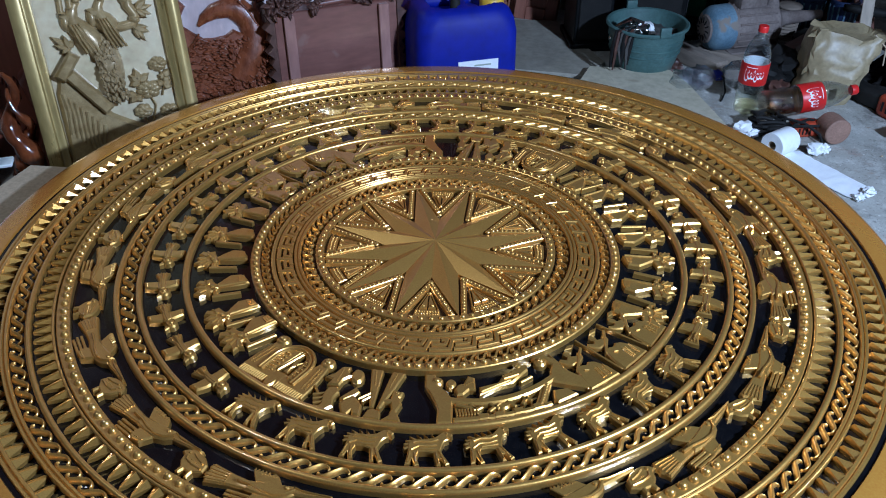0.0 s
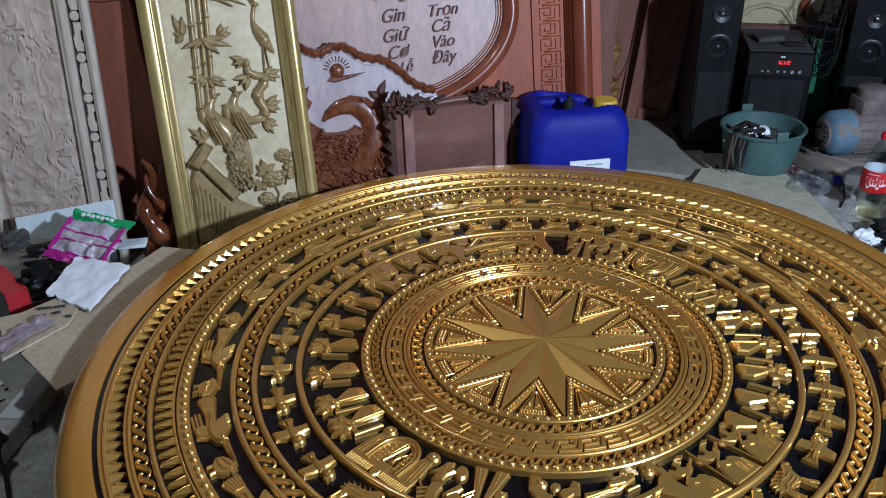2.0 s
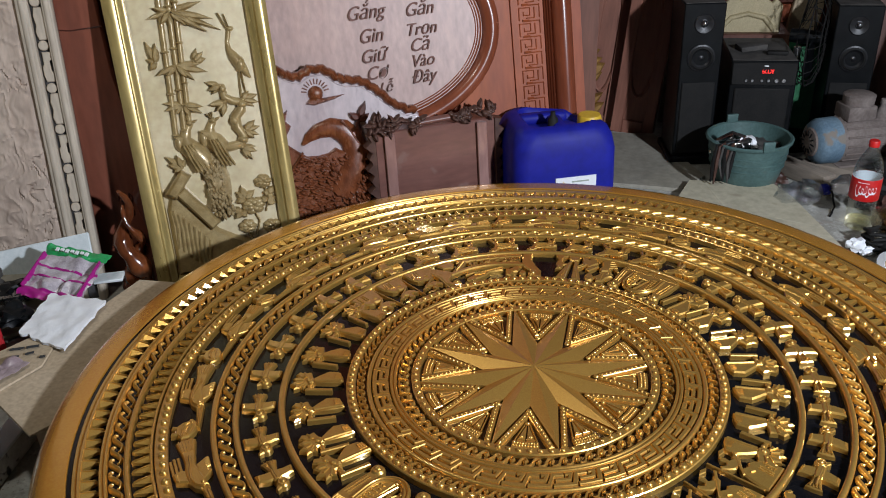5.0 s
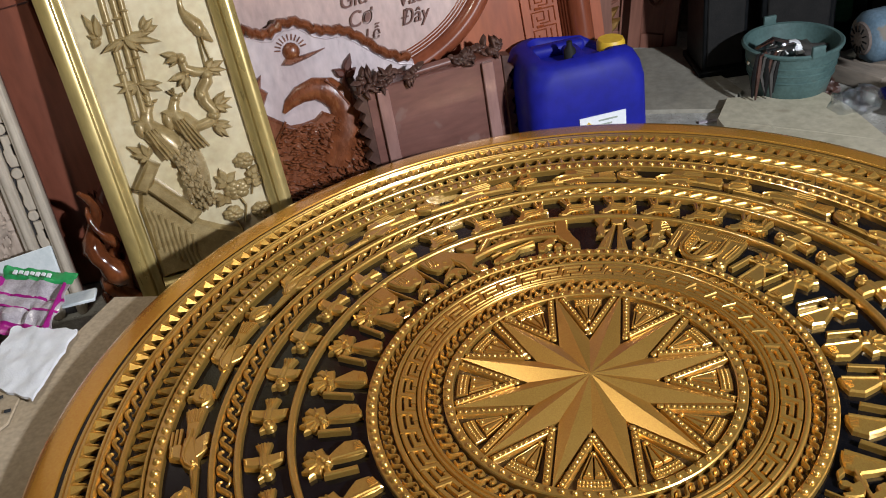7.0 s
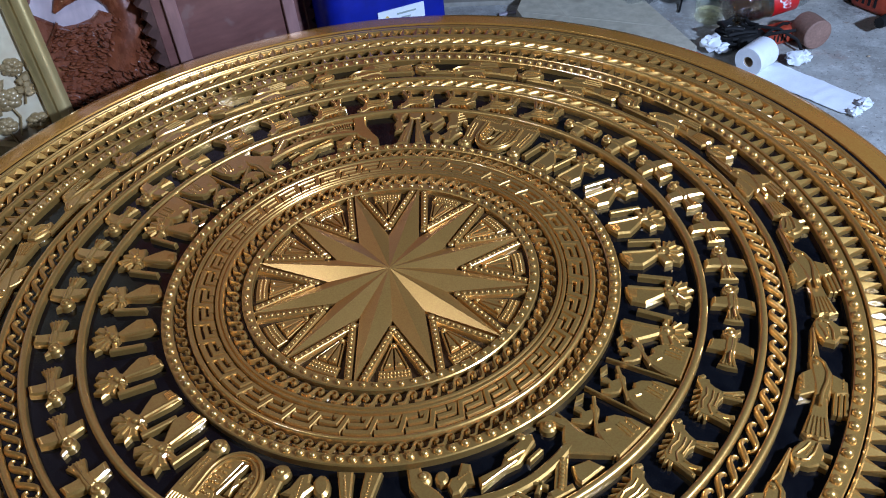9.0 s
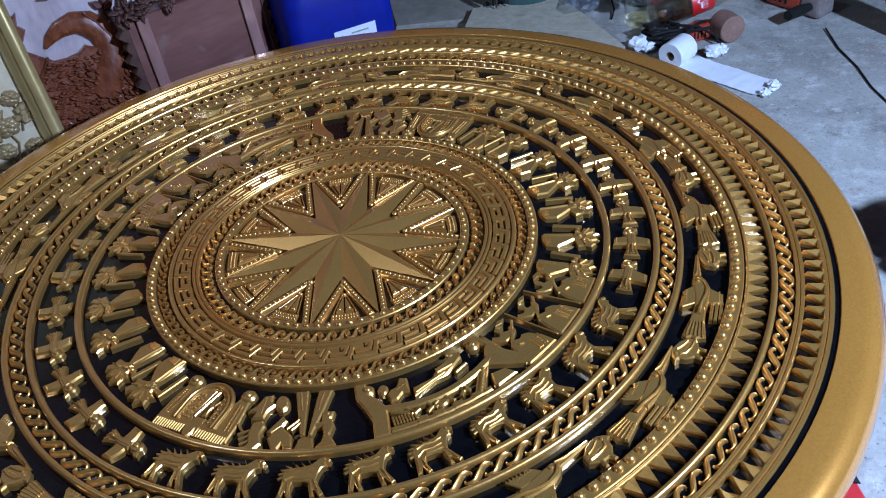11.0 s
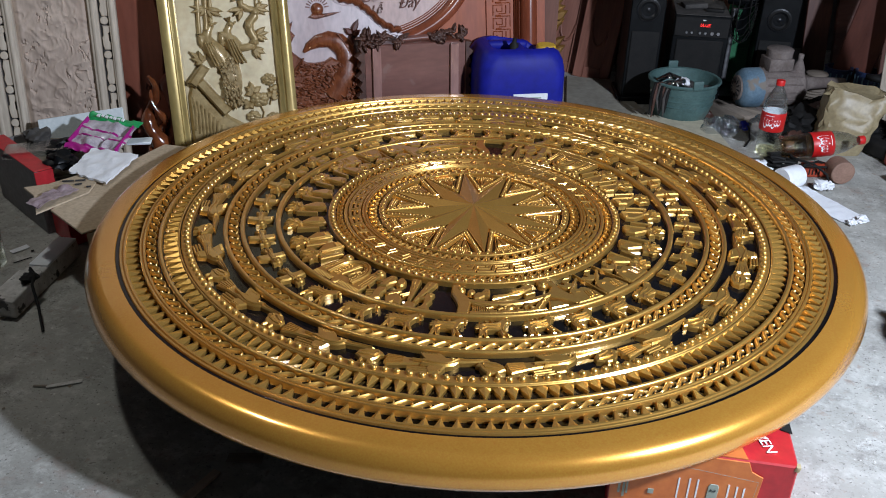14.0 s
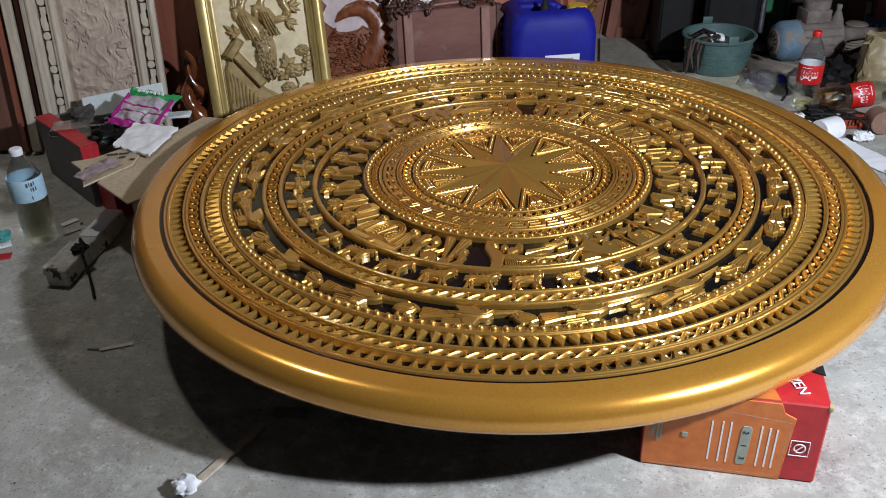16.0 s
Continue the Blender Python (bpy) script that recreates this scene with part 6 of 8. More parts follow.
def bag_band(name, v0, v1, material, lift=0.0):
    bm = bmesh.new()
    rows = []
    for j in range(9):
        row = []
        for i in range(19):
            u, v = -0.082 + 0.164 * i / 18, v0 + (v1 - v0) * j / 8
            y = 0.016 * noise.noise(Vector((u * 26, v * 22, 3))) + 0.010 * noise.noise(Vector((u * 60, v * 50, 5)))
            row.append(bm.verts.new((u * (1 + 0.1 * v / 0.2) + 0.006 * noise.noise(Vector((v * 40, 1, 1))), y - lift, v)))
        rows.append(row)
    for a, b in zip(rows, rows[1:]):
        for i in range(18):
            bm.faces.new((a[i], a[i + 1], b[i + 1], b[i]))
    r = bmesh.ops.extrude_face_region(bm, geom=bm.faces[:])
    for q in [e for e in r["geom"] if isinstance(e, bmesh.types.BMVert)]:
        q.co.y += 0.002
    return part(name, bm, material, bag)


bag_band("bag_foot", 0.0, 0.036, MAGENTA)
bag_band("bag_film", 0.036, 0.158, BAGFILM)
bag_band("bag_header", 0.158, 0.196, GREEN)
for v in (0.076, 0.112):
    bag_band("bag_stripe", v, v + 0.006, MAGENTA, 0.0012)
for x in (-0.080, 0.078):
    bm = boxed(x - 0.0015, x + 0.0015, -0.010, 0.004, 0.03, 0.16)
    part("bag_side_seam", bm, MAGENTA, bag)
for i in range(7):
    part("print_bar", boxed(-0.052 + 0.014 * i, -0.044 + 0.014 * i, -0.013, -0.009, 0.168 + 0.003 * (i % 2), 0.180), WHITE, bag)

solid("white_tray", rough_up(boxed(-0.16, 0.11, -0.004, 0.004, 0.0, 0.075, 0.002), 0.004, 8), FOAM, "white foam sheet propped behind the bag", "foam sheet", pose(-1.290, 0.420, 0.166, -28, -8, 16))
solid("white_offcut", boxed(-0.035, 0.035, -0.022, 0.022, 0, 0.008, 0.002), FOAM, "small white foam offcut beside the bag", "foam offcut", pose(-1.078, 0.340, 0.194, 0, 0, 20))
tray = thing("food_tray", pose(-1.330, 0.235, BOXTOP + 0.022, 0, 0, 30), "clear plastic food tray on a carton", "plastic tray")
ghost(rough_up(boxed(-0.11, 0.11, -0.05, 0.05, 0.0, 0.018, 0.004), 0.005, 14), "tray_shell", PET, tray)
solid("dark_cloth", crumple(0.036, 3.1, 3, 0.8), DUSTY, "grey-brown crumpled rag on the carton", "rag", pose(-1.400, 0.305, BOXTOP))
solid("black_wrapper", crumple(0.040, 7.7, 3, 0.6), BLACKPL, "shiny black crumpled plastic wrapper on carton", "wrapper", pose(-1.225, 0.150, 0.170))
solid("black_wrapper", crumple(0.045, 2.2, 3, 0.5), BLACKPL, "shiny black crumpled plastic wrapper by the tray", "wrapper", pose(-1.290, 0.262, BOXTOP))
solid("mauve_film", sheet(0.065, 0.026, 0.010, 2.5), MAUVE, "crumpled mauve plastic film on the torn flap", "plastic film", pose(-1.100, -0.085, 0.206, 0, 0, 68))


# the reused water bottle
def bottle(name, m, height, radius, label, cap_mat, fill_mat, fill, kind_label, shell=PET):
    b = thing(name, m, label, "bottle")
    h, r = height, radius
    prof = [(0.0, 0.006), (r * 0.55, 0.0), (r * 0.85, 0.002), (r, h * 0.035), (r * 0.97, h * 0.12), (r * 1.0, h * 0.25), (r * 0.96, h * 0.30), (r * 1.0, h * 0.35), (r * 1.0, h * 0.62), (r * 0.97, h * 0.68), (r * 0.80, h * 0.78), (r * 0.50, h * 0.87), (r * 0.33, h * 0.91), (r * 0.31, h * 0.955), (0.0, h * 0.955)]
    ghost(lathe(bmesh.new(), prof, 28), "bottle_shell", shell, b, "clear plastic shell")
    part("cap", lathe(bmesh.new(), [(0.0, h * 0.935), (r * 0.36, h * 0.935), (r * 0.37, h * 0.945), (r * 0.37, h * 0.99), (r * 0.33, h), (0.0, h)], 20), cap_mat, b, kind_label)
    if fill:
        inner = [(0.0, 0.010)] + [(q * 0.94, z + 0.001) for q, z in prof[2:-1] if z < h * fill] + [(r * 0.92, h * fill), (0.0, h * fill)]
        ghost(lathe(bmesh.new(), inner, 24), "liquid", fill_mat, b)
    return b


water = bottle("water_bottle", pose(-1.296, -0.135, 0.0, 0, 0, 0), 0.278, 0.045, "large clear bottle with pale-blue label and yellowish liquid", WHITE, SHADED_LIQUID, 0.56, "white screw cap")
part("bottle_label", lathe(bmesh.new(), [(0.0456, 0.135), (0.0460, 0.136), (0.0460, 0.198), (0.0456, 0.199)], 28), LABELBLUE, water, "pale-blue wrap label")
for i, (a, z, l) in enumerate(((-52, 0.186, 6), (-43, 0.188, 3), (-37, 0.186, 6), (-28, 0.188, 4), (-40, 0.172, 3), (-34, 0.171, 5), (-25, 0.172, 4), (-42, 0.148, 3))):
    bm = lathe(bmesh.new(), [(0.0462, z - 0.0055), (0.0465, z - 0.0055), (0.0465, z + 0.0055), (0.0462, z + 0.0055)], 3, None, True, radians(a), radians(a + l))
    part("print_bar", bm, INK, water)

# timber offcut with paint rag and a bent rod, small scraps
block = thing("timber_offcut", pose(-1.113, -0.190, 0.0, 0, 0, 94), "whitish timber offcut smeared with plaster on floor", "timber offcut")
part("offcut_body", rough_up(boxed(-0.162, 0.165, -0.028, 0.028, 0.0, 0.048, 0.006, seg=3), 0.005, 30), PLASTERED, block)
# plaster smear, whitened further to paint in the brightly lit far end
part("lit_plaster_smear", rough_up(boxed(0.01, 0.164, -0.026, 0.026, 0.044, 0.053, 0.003, seg=2), 0.002, 20), WHITE, block)
part("plaster_crust", rough_up(boxed(-0.168, -0.02, -0.032, 0.032, 0.036, 0.056, 0.004, seg=4), 0.009, 40), PLASTERED, block)
bm = bmesh.new()
tube(bm, [(-1.105, -0.225, 0.062), (-1.09, -0.24, 0.080), (-1.07, -0.255, 0.076), (-1.06, -0.285, 0.060), (-1.02, -0.33, 0.030), (-0.975, -0.39, 0.006)], 0.0036, 8)
solid("bent_rod", bm, RUBBER, "bent black steel rod leaning on the offcut", "rod")
solid("paint_rag", crumple(0.020, 5.5, 3, 0.5), RUBBER, "black paint-soaked rag on the offcut", "rag", pose(-1.083, -0.262, 0.054))
for x, y, a, w, l, mt, nm, lb in ((-1.275, -0.035, 60, 0.022, 0.050, WHITE, "paper_scrap", "small white paper scrap on the floor"), (-1.230, -0.090, 55, 0.004, 0.05, RUBBER, "wood_splinter", "thin wooden splinter on the floor"),
                                 (-0.815, -0.560, 30, 0.012, 0.075, PLASTERED, "wood_splinter", "thin pale wooden splinter on the floor"), (-0.850, -0.575, 12, 0.006, 0.055, DUSTWOOD, "wood_splinter", "thin wooden splinter on the floor"),
                                 (-1.40, -0.19, 40, 0.05, 0.07, WHITE, "paper_scrap", "torn white paper scrap on the floor")):
    solid(nm, rough_up(boxed(-l / 2, l / 2, -w / 2, w / 2, 0.0, 0.002, 0.0006), 0.0012, 40), mt, lb, nm.replace("_", " "), pose(x, y, 0.001, 0, 0, a))

TEALSCRAP = surface("teal_cloth", (0.03, 0.20, 0.20), (0.08, 0.34, 0.33), 30, 0.8, 0, 0.3)
solid("cloth_scrap", crumple(0.026, 3.7, 3, 0.5), TEALSCRAP, "crumpled teal cloth scrap on the floor", "cloth scrap", pose(-1.405, -0.165, 0.001))
solid("paper_scrap", rough_up(boxed(-0.03, 0.03, -0.016, 0.016, 0.0, 0.002, 0.0006), 0.001, 40), BOXRED, "small red printed paper scrap on the floor", "paper scrap", pose(-1.352, -0.246, 0.001, 0, 0, 24))

# ---- behind and right of the disc ----
# blue canister
can = thing("jerrycan", pose(-0.020, 1.090, 0, 0, 0, 20) @ Matrix.Diagonal((1, 1, 1.11, 1)), "glossy blue plastic jerrycan with yellow cap beside chest", "jerrycan")
bm = bmesh.new()
secs = []
for z, w, d, r in ((0.0, 0.142, 0.122, 0.03), (0.012, 0.152, 0.132, 0.04), (0.140, 0.156, 0.135, 0.04), (0.270, 0.155, 0.134, 0.045), (0.305, 0.148, 0.128, 0.05), (0.328, 0.136, 0.118, 0.055), (0.338, 0.120, 0.104, 0.05), (0.340, 0.098, 0.088, 0.04), (0.332, 0.090, 0.080, 0.035), (0.316, 0.086, 0.076, 0.030)):
    row = []
    for cx, cy, a0 in ((1, 1, 0), (-1, 1, 90), (-1, -1, 180), (1, -1, 270)):
        for k in range(6):
            a = radians(a0 + 90 * k / 5)
            x, y = cx * (w - r) + r * math.cos(a), cy * (d - r) + r * math.sin(a)
            low = min(1.0, max(0.0, (x - 0.030) / 0.07)) * min(1.0, max(0.0, (y + 0.070) / 0.07)) * max(0.0, (z - 0.24) / 0.10)
            row.append(bm.verts.new((x, y, z - 0.040 * min(1.0, low))))
    secs.append(row)
for a, b in zip(secs, secs[1:]):
    for i in range(24):
        bm.faces.new((a[i], a[(i + 1) % 24], b[(i + 1) % 24], b[i]))
bm.faces.new(secs[0][::-1])
bm.faces.new(secs[-1])
part("can_body", bm, BLUE, can)
part("carry_handle", boxed(-0.100, 0.045, 0.010, 0.050, 0.312, 0.340, 0.012, seg=3), BLUE, can, "moulded grip across the top recess")
part("cross_web", boxed(-0.020, 0.020, -0.085, 0.020, 0.312, 0.336, 0.008, seg=2), BLUE, can)
part("vent_stub", lathe(bmesh.new(), [(0.0, 0.318), (0.016, 0.318), (0.015, 0.345), (0.008, 0.352), (0.007, 0.364), (0.0, 0.365)], 12, pose(-0.018, -0.045, 0)), RUBBER, can, "dark vent stub")
part("cap", lathe(bmesh.new(), [(0.0, 0.276), (0.035, 0.276), (0.037, 0.282), (0.037, 0.318), (0.033, 0.325), (0.0, 0.325)], 12, pose(0.116, 0.020, 0)), YELLOW, can, "yellow ribbed screw cap")
part("paper_label", boxed(-0.034, 0.088, -0.1374, -0.1345, 0.110, 0.210), WHITE, can, "white paper label", smooth=False)
part("hazard_mark", boxed(-0.020, -0.002, -0.1388, -0.1368, 0.178, 0.195, m=Matrix.Translation((-0.011, 0, 0.1865)) @ pose(0, 0, 0, 0, 45, 0) @ Matrix.Translation((0.011, 0, -0.1865))), YELLOW, can, smooth=False)
for x, z, l in ((0.015, 0.195, 0.05), (0.015, 0.184, 0.035), (0.015, 0.173, 0.055), (0.015, 0.160, 0.045)):
    part("print_bar", boxed(x, x + l, -0.1386, -0.1368, z, z + 0.004), SAGE, can, smooth=False)

# cardboard on the floor
bm = slab(bmesh.new(), [(0.165, 1.44), (0.14, 1.93), (0.335, 1.93), (0.49, 1.52), (0.40, 1.40)], 0.0, 0.012, 0.002)
solid("cardboard_sheet", rough_up(bm, 0.003, 5), KRAFT_PALE, "dusty grey folded cardboard lying on the floor", "cardboard")
bm = slab(bmesh.new(), [(0.38, 1.30), (0.425, 1.43), (0.70, 1.42), (0.74, 1.32), (0.815, 0.99), (0.70, 0.80), (0.44, 0.96)], 0.0, 0.034, 0.002)
for p, q in (((0.47, 1.42), (0.60, 0.87)), ((0.40, 1.28), (0.79, 1.10))):
    sweep(bm, [tuple(Vector(p).lerp(Vector(q), k / 8)) for k in range(9)], 0.005, 0.0335, 0.0012, 3)
solid("cardboard_sheet", rough_up(bm, 0.003, 4, 3), KRAFT_BEIGE, "flattened dusty cardboard carton beside the disc", "cardboard")
solid("foil_scrap", rough_up(boxed(-0.030, 0.030, -0.006, 0.006, 0.0, 0.006, 0.001), 0.004, 30), BAGFILM, "small crumpled pale film scrap on cardboard", "film scrap", pose(0.362, 1.345, 0.0, 0, 0, 10))


# leaning old doors
def old_door(m, w, h, label):
    d = thing("wooden_door", m, label, "wooden door")
    part("door_leaf", boxed(0.0, w, 0.0, 0.030, 0.0, h, 0.003), DOORRED, d)
    for x0, x1 in ((0.0, 0.045), (w - 0.045, w)):
        part("stile", boxed(x0, x1, -0.012, 0.0, 0.0, h, 0.003), DOORRED, d)
    for z in (0.0, h * 0.42, h - 0.06):
        part("rail", boxed(0.045, w - 0.045, -0.010, 0.0, z, z + 0.055, 0.003), DOORRED, d)
    bm = bmesh.new()
    limb(bm, [(w / 2 + 0.3 * w * math.cos(a), h * 0.24 + 0.14 * h * math.sin(a)) for a in [2 * math.pi * i / 20 for i in range(21)]], 0.007, 0.0, 0.010, 4)
    limb(bm, [(w / 2 + 0.3 * w * math.cos(a), h * 0.70 + 0.2 * h * math.sin(a)) for a in [2 * math.pi * i / 20 for i in range(21)]], 0.007, 0.0, 0.010, 4)
    part("panel_moulding", bm, DOORRED, d)
    return d


old_door(pose(0.020, 2.05, 0, 0, 0, -6) @ pose(0, 0, 0, -7, 6, 0), 0.16, 1.5, "dark brown carved wooden door leaning upright")
old_door(pose(0.165, 1.99, 0, 0, 0, -14) @ pose(0, 0, 0, -6, 5, 0), 0.17, 1.5, "dusty red-brown carved wooden door leaning upright")
solid("timber_batten", boxed(-0.016, 0.016, -0.02, 0.02, 0, 1.4, 0.003), DUSTWOOD, "narrow grey-brown batten leaning by the doors", "batten", pose(0.372, 2.10, 0, -6, 5, 0))
solid("timber_batten", boxed(-0.035, 0.035, -0.02, 0.02, 0, 1.4, 0.003), DOORRED, "dark red-brown plank leaning by the doors", "plank", pose(-0.01, 1.98, 0, -6, 5, 0))
GILT = surface("old_gilt_carving", (0.22, 0.105, 0.030), (0.40, 0.22, 0.065), 30, 0.42, 0.3, 0.2, coat=0.3)
bm = bmesh.new()
rr = random.Random(21)
lying(bm, [(-0.012, 0.0), (0.012, 0.0), (0.010, 0.20), (-0.010, 0.20)], -0.012, 0.004, 0.001)
limb(bm, [(0.010 * math.sin(i * 0.9), 0.012 * i) for i in range(18)], 0.007, 0.004, 0.014, 6)
for i in range(26):
    z = 0.012 + 0.0074 * i
    hub = (0.008 * math.sin(i * 0.7), z)
    side = 1 if i % 2 else -1
    blade(bm, hub, (hub[0] + side * rr.uniform(0.020, 0.036), z + rr.uniform(-0.004, 0.026)), rr.uniform(0.012, 0.020), 0.002, rr.uniform(0.012, 0.024))
solid("gilt_carving", bm, GILT, "leafy gilt wood carving leaning beside the post", "gilt carving", pose(0.070, 1.66, 0.0, -8, 0, 0) @ Matrix.Diagonal((1.5, 1.5, 1.95, 1)))


# speakers and amplifier
def speaker(m, w, h, d, label):
    s = thing("tower_speaker", m, label, "speaker", "tower speakers")
    part("cabinet", boxed(-w / 2, w / 2, 0, d, 0, h, 0.004), BLACKPL, s, "black vinyl cabinet")
    part("dusty_top", boxed(-w / 2 + 0.004, w / 2 - 0.004, 0.004, d - 0.004, h, h + 0.002), DUSTY, s, "dusty top panel", smooth=False)
    part("plinth", boxed(-w / 2 - 0.012, w / 2 + 0.012, -0.010, d + 0.010, 0, 0.030, 0.004), BLACKPL, s)
    T = lambda z: Matrix.Translation((0, -0.0005, z)) @ pose(0, 0, 0, 90)
    part("tweeter_horn", lathe(bmesh.new(), [(0.034, 0.001), (0.031, 0.004), (0.020, 0.002), (0.009, -0.002)], 28, T(h - 0.068)), CONE, s)
    part("tweeter", lathe(bmesh.new(), [(0.012, 0.0), (0.010, 0.006), (0.005, 0.010), (0.0, 0.011)], 18, T(h - 0.065)), CHROME, s, "chrome tweeter dome")
    zc = h - 0.185
    part("woofer_surround", lathe(bmesh.new(), [(0.042, 0.0), (0.042, 0.004), (0.038, 0.006), (0.035, 0.008), (0.032, 0.006), (0.030, 0.001)], 36, T(zc)), RUBBER, s)
    part("woofer_trim", lathe(bmesh.new(), [(0.047, 0.0), (0.047, 0.003), (0.042, 0.005), (0.041, 0.0)], 36, T(zc)), CONE, s, "dark grey trim ring")
    part("woofer_cone", lathe(bmesh.new(), [(0.031, 0.004), (0.016, -0.008), (0.014, -0.005), (0.009, 0.001), (0.0, 0.003)], 36, T(zc)), CONE, s)
    part("lower_grille", boxed(-w / 2 + 0.012, w / 2 - 0.012, -0.006, 0.0, 0.045, zc - 0.085, 0.003), RUBBER, s)
    return s


speaker(pose(0.450, 1.655, 0, 0, 0, 8), 0.138, 0.575, 0.19, "black floor-standing tower speaker with dusty top")
speaker(pose(0.985, 1.815, 0, 0, 0, -2), 0.150, 0.530, 0.19, "black floor-standing tower speaker beside a fan")
amp = thing("subwoofer_amplifier", pose(0.672, 1.690, 0, 0, 0, 0), "black subwoofer amplifier with lit red display", "amplifier")
part("cabinet", boxed(-0.112, 0.108, 0, 0.30, 0, 0.372, 0.004), BLACKPL, amp)
part("dusty_top", boxed(-0.108, 0.104, 0.004, 0.296, 0.372, 0.374), DUSTY, amp, "dusty top panel", smooth=False)
part("control_panel", boxed(-0.108, 0.104, -0.006, 0.0, 0.288, 0.366, 0.002), RUBBER, amp, "glossy black control panel")
part("front_grille", boxed(-0.094, 0.090, -0.008, 0.0, 0.02, 0.276, 0.004), RUBBER, amp)
words("display_digits", "bLUE", 0.018, REDLED, amp, pose(0.010, -0.0075, 0.336, 90), 0.0006, "lit red display digits")
for i, x in enumerate((-0.060, -0.040, -0.008, 0.014, 0.040, 0.064)):
    part("control_button", lathe(bmesh.new(), [(0.0, 0.006), (0.0045 + 0.002 * (i > 3), 0.006), (0.005 + 0.002 * (i > 3), 0.0)], 10, Matrix.Translation((x, -0.006, 0.305)) @ pose(0, 0, 0, 90)), STEEL, amp)
part("brand_bar", boxed(-0.004, 0.010, -0.0072, -0.006, 0.354, 0.358), WHITE, amp)
solid("dusty_tool", rough_up(boxed(-0.05, 0.05, -0.03, 0.03, 0, 0.018, 0.004, seg=2), 0.004, 16), DUSTY, "dust-covered flat tool lying on the amplifier", "tool", pose(0.64, 1.83, 0.3745, 0, 0, 20))
solid("dusty_tool", rough_up(boxed(-0.035, 0.035, -0.012, 0.012, 0, 0.014, 0.004, seg=2), 0.003, 18), RUBBER, "small black tool lying on the amplifier", "tool", pose(0.72, 1.76, 0.3745, 0, 0, -8))
bm = bmesh.new()
lying(bm, [(-0.12, 0.0), (-0.125, 0.10), (-0.10, 0.125), (-0.085, 0.11), (-0.06, 0.13), (-0.03, 0.12), (0.0, 0.135), (0.03, 0.12), (0.06, 0.13), (0.085, 0.11), (0.10, 0.125), (0.125, 0.10), (0.12, 0.0)], -0.02, 0.0, 0.003)
limb(bm, [(-0.10, 0.01), (-0.06, 0.055), (0.0, 0.07), (0.06, 0.055), (0.10, 0.01)], 0.010, 0.0, 0.012, 5)
solid("cream_carving", bm, CREAM, "cream scalloped wood carving behind the amplifier", "carving", pose(0.655, 2.06, 0.375, -8, 0, 0))
solid("shelf_crate", boxed(-0.14, 0.16, 0.0, 0.16, 0, 0.375, 0.004), DOORWOOD, "dark wooden crate behind the amplifier", "crate", pose(0.655, 2.035, 0))
solid("green_carton", boxed(-0.06, 0.06, 0, 0.12, 0, 0.36, 0.003), GREENBOX, "green printed carton standing behind amplifier", "carton", pose(0.865, 1.99, 0, 0, 0, -10))
solid("kraft_carton", boxed(-0.055, 0.055, 0, 0.10, 0, 0.62, 0.003), KRAFT, "tall brown carton leaning behind the amplifier", "carton", pose(0.815, 2.13, 0, -6, 10, 0))

fan = thing("floor_fan", pose(0.865, 1.90, 0, 0, 0, 70), "dark wire-guard electric fan standing between speakers", "electric fan")
FT = Matrix.Translation((0, 0, 0.40)) @ pose(0, 0, 0, 90)
for k in range(22):
    bm = bmesh.new()
    a = 2 * math.pi * k / 22
    tube(bm, [FT @ Vector((r * math.cos(a), r * math.sin(a), z)) for r, z in ((0.03, 0.045), (0.10, 0.040), (0.16, 0.022), (0.175, 0.0), (0.16, -0.03), (0.05, -0.05))], 0.0016, 5)
    part("guard_wire", bm, RUBBER, fan)
for r, z in ((0.175, 0.0), (0.12, 0.036), (0.07, 0.043)):
    bm = bmesh.new()
    tube(bm, [FT @ Vector((r * math.cos(2 * math.pi * i / 32), r * math.sin(2 * math.pi * i / 32), z)) for i in range(33)], 0.0025, 5, False)
    part("guard_ring", bm, RUBBER, fan)
for k in range(3):
    bm = bmesh.new()
    a = radians(120 * k)
    slab(bm, [(0.02, -0.02), (0.13, -0.05), (0.15, 0.0), (0.12, 0.045), (0.02, 0.02)], -0.001, 0.002, 0.0005, FT @ pose(0, 0, 0, 0, 0, 120 * k) @ pose(0, 0, 0, 14))
    part("blade", bm, BLACKPL, fan)
part("hub", lathe(bmesh.new(), [(0.0, 0.03), (0.020, 0.028), (0.024, 0.0), (0.028, -0.04), (0.024, -0.08), (0.0, -0.085)], 16, FT), BLACKPL, fan)
part("stem", tube(bmesh.new(), [(0, 0.05, 0.02), (0, 0.05, 0.36)], 0.014, 10), STEEL, fan)
part("foot", lathe(bmesh.new(), [(0.0, 0.0), (0.13, 0.0), (0.125, 0.018), (0.03, 0.03), (0.0, 0.03)], 28, pose(0, 0.05, 0)), BLACKPL, fan)

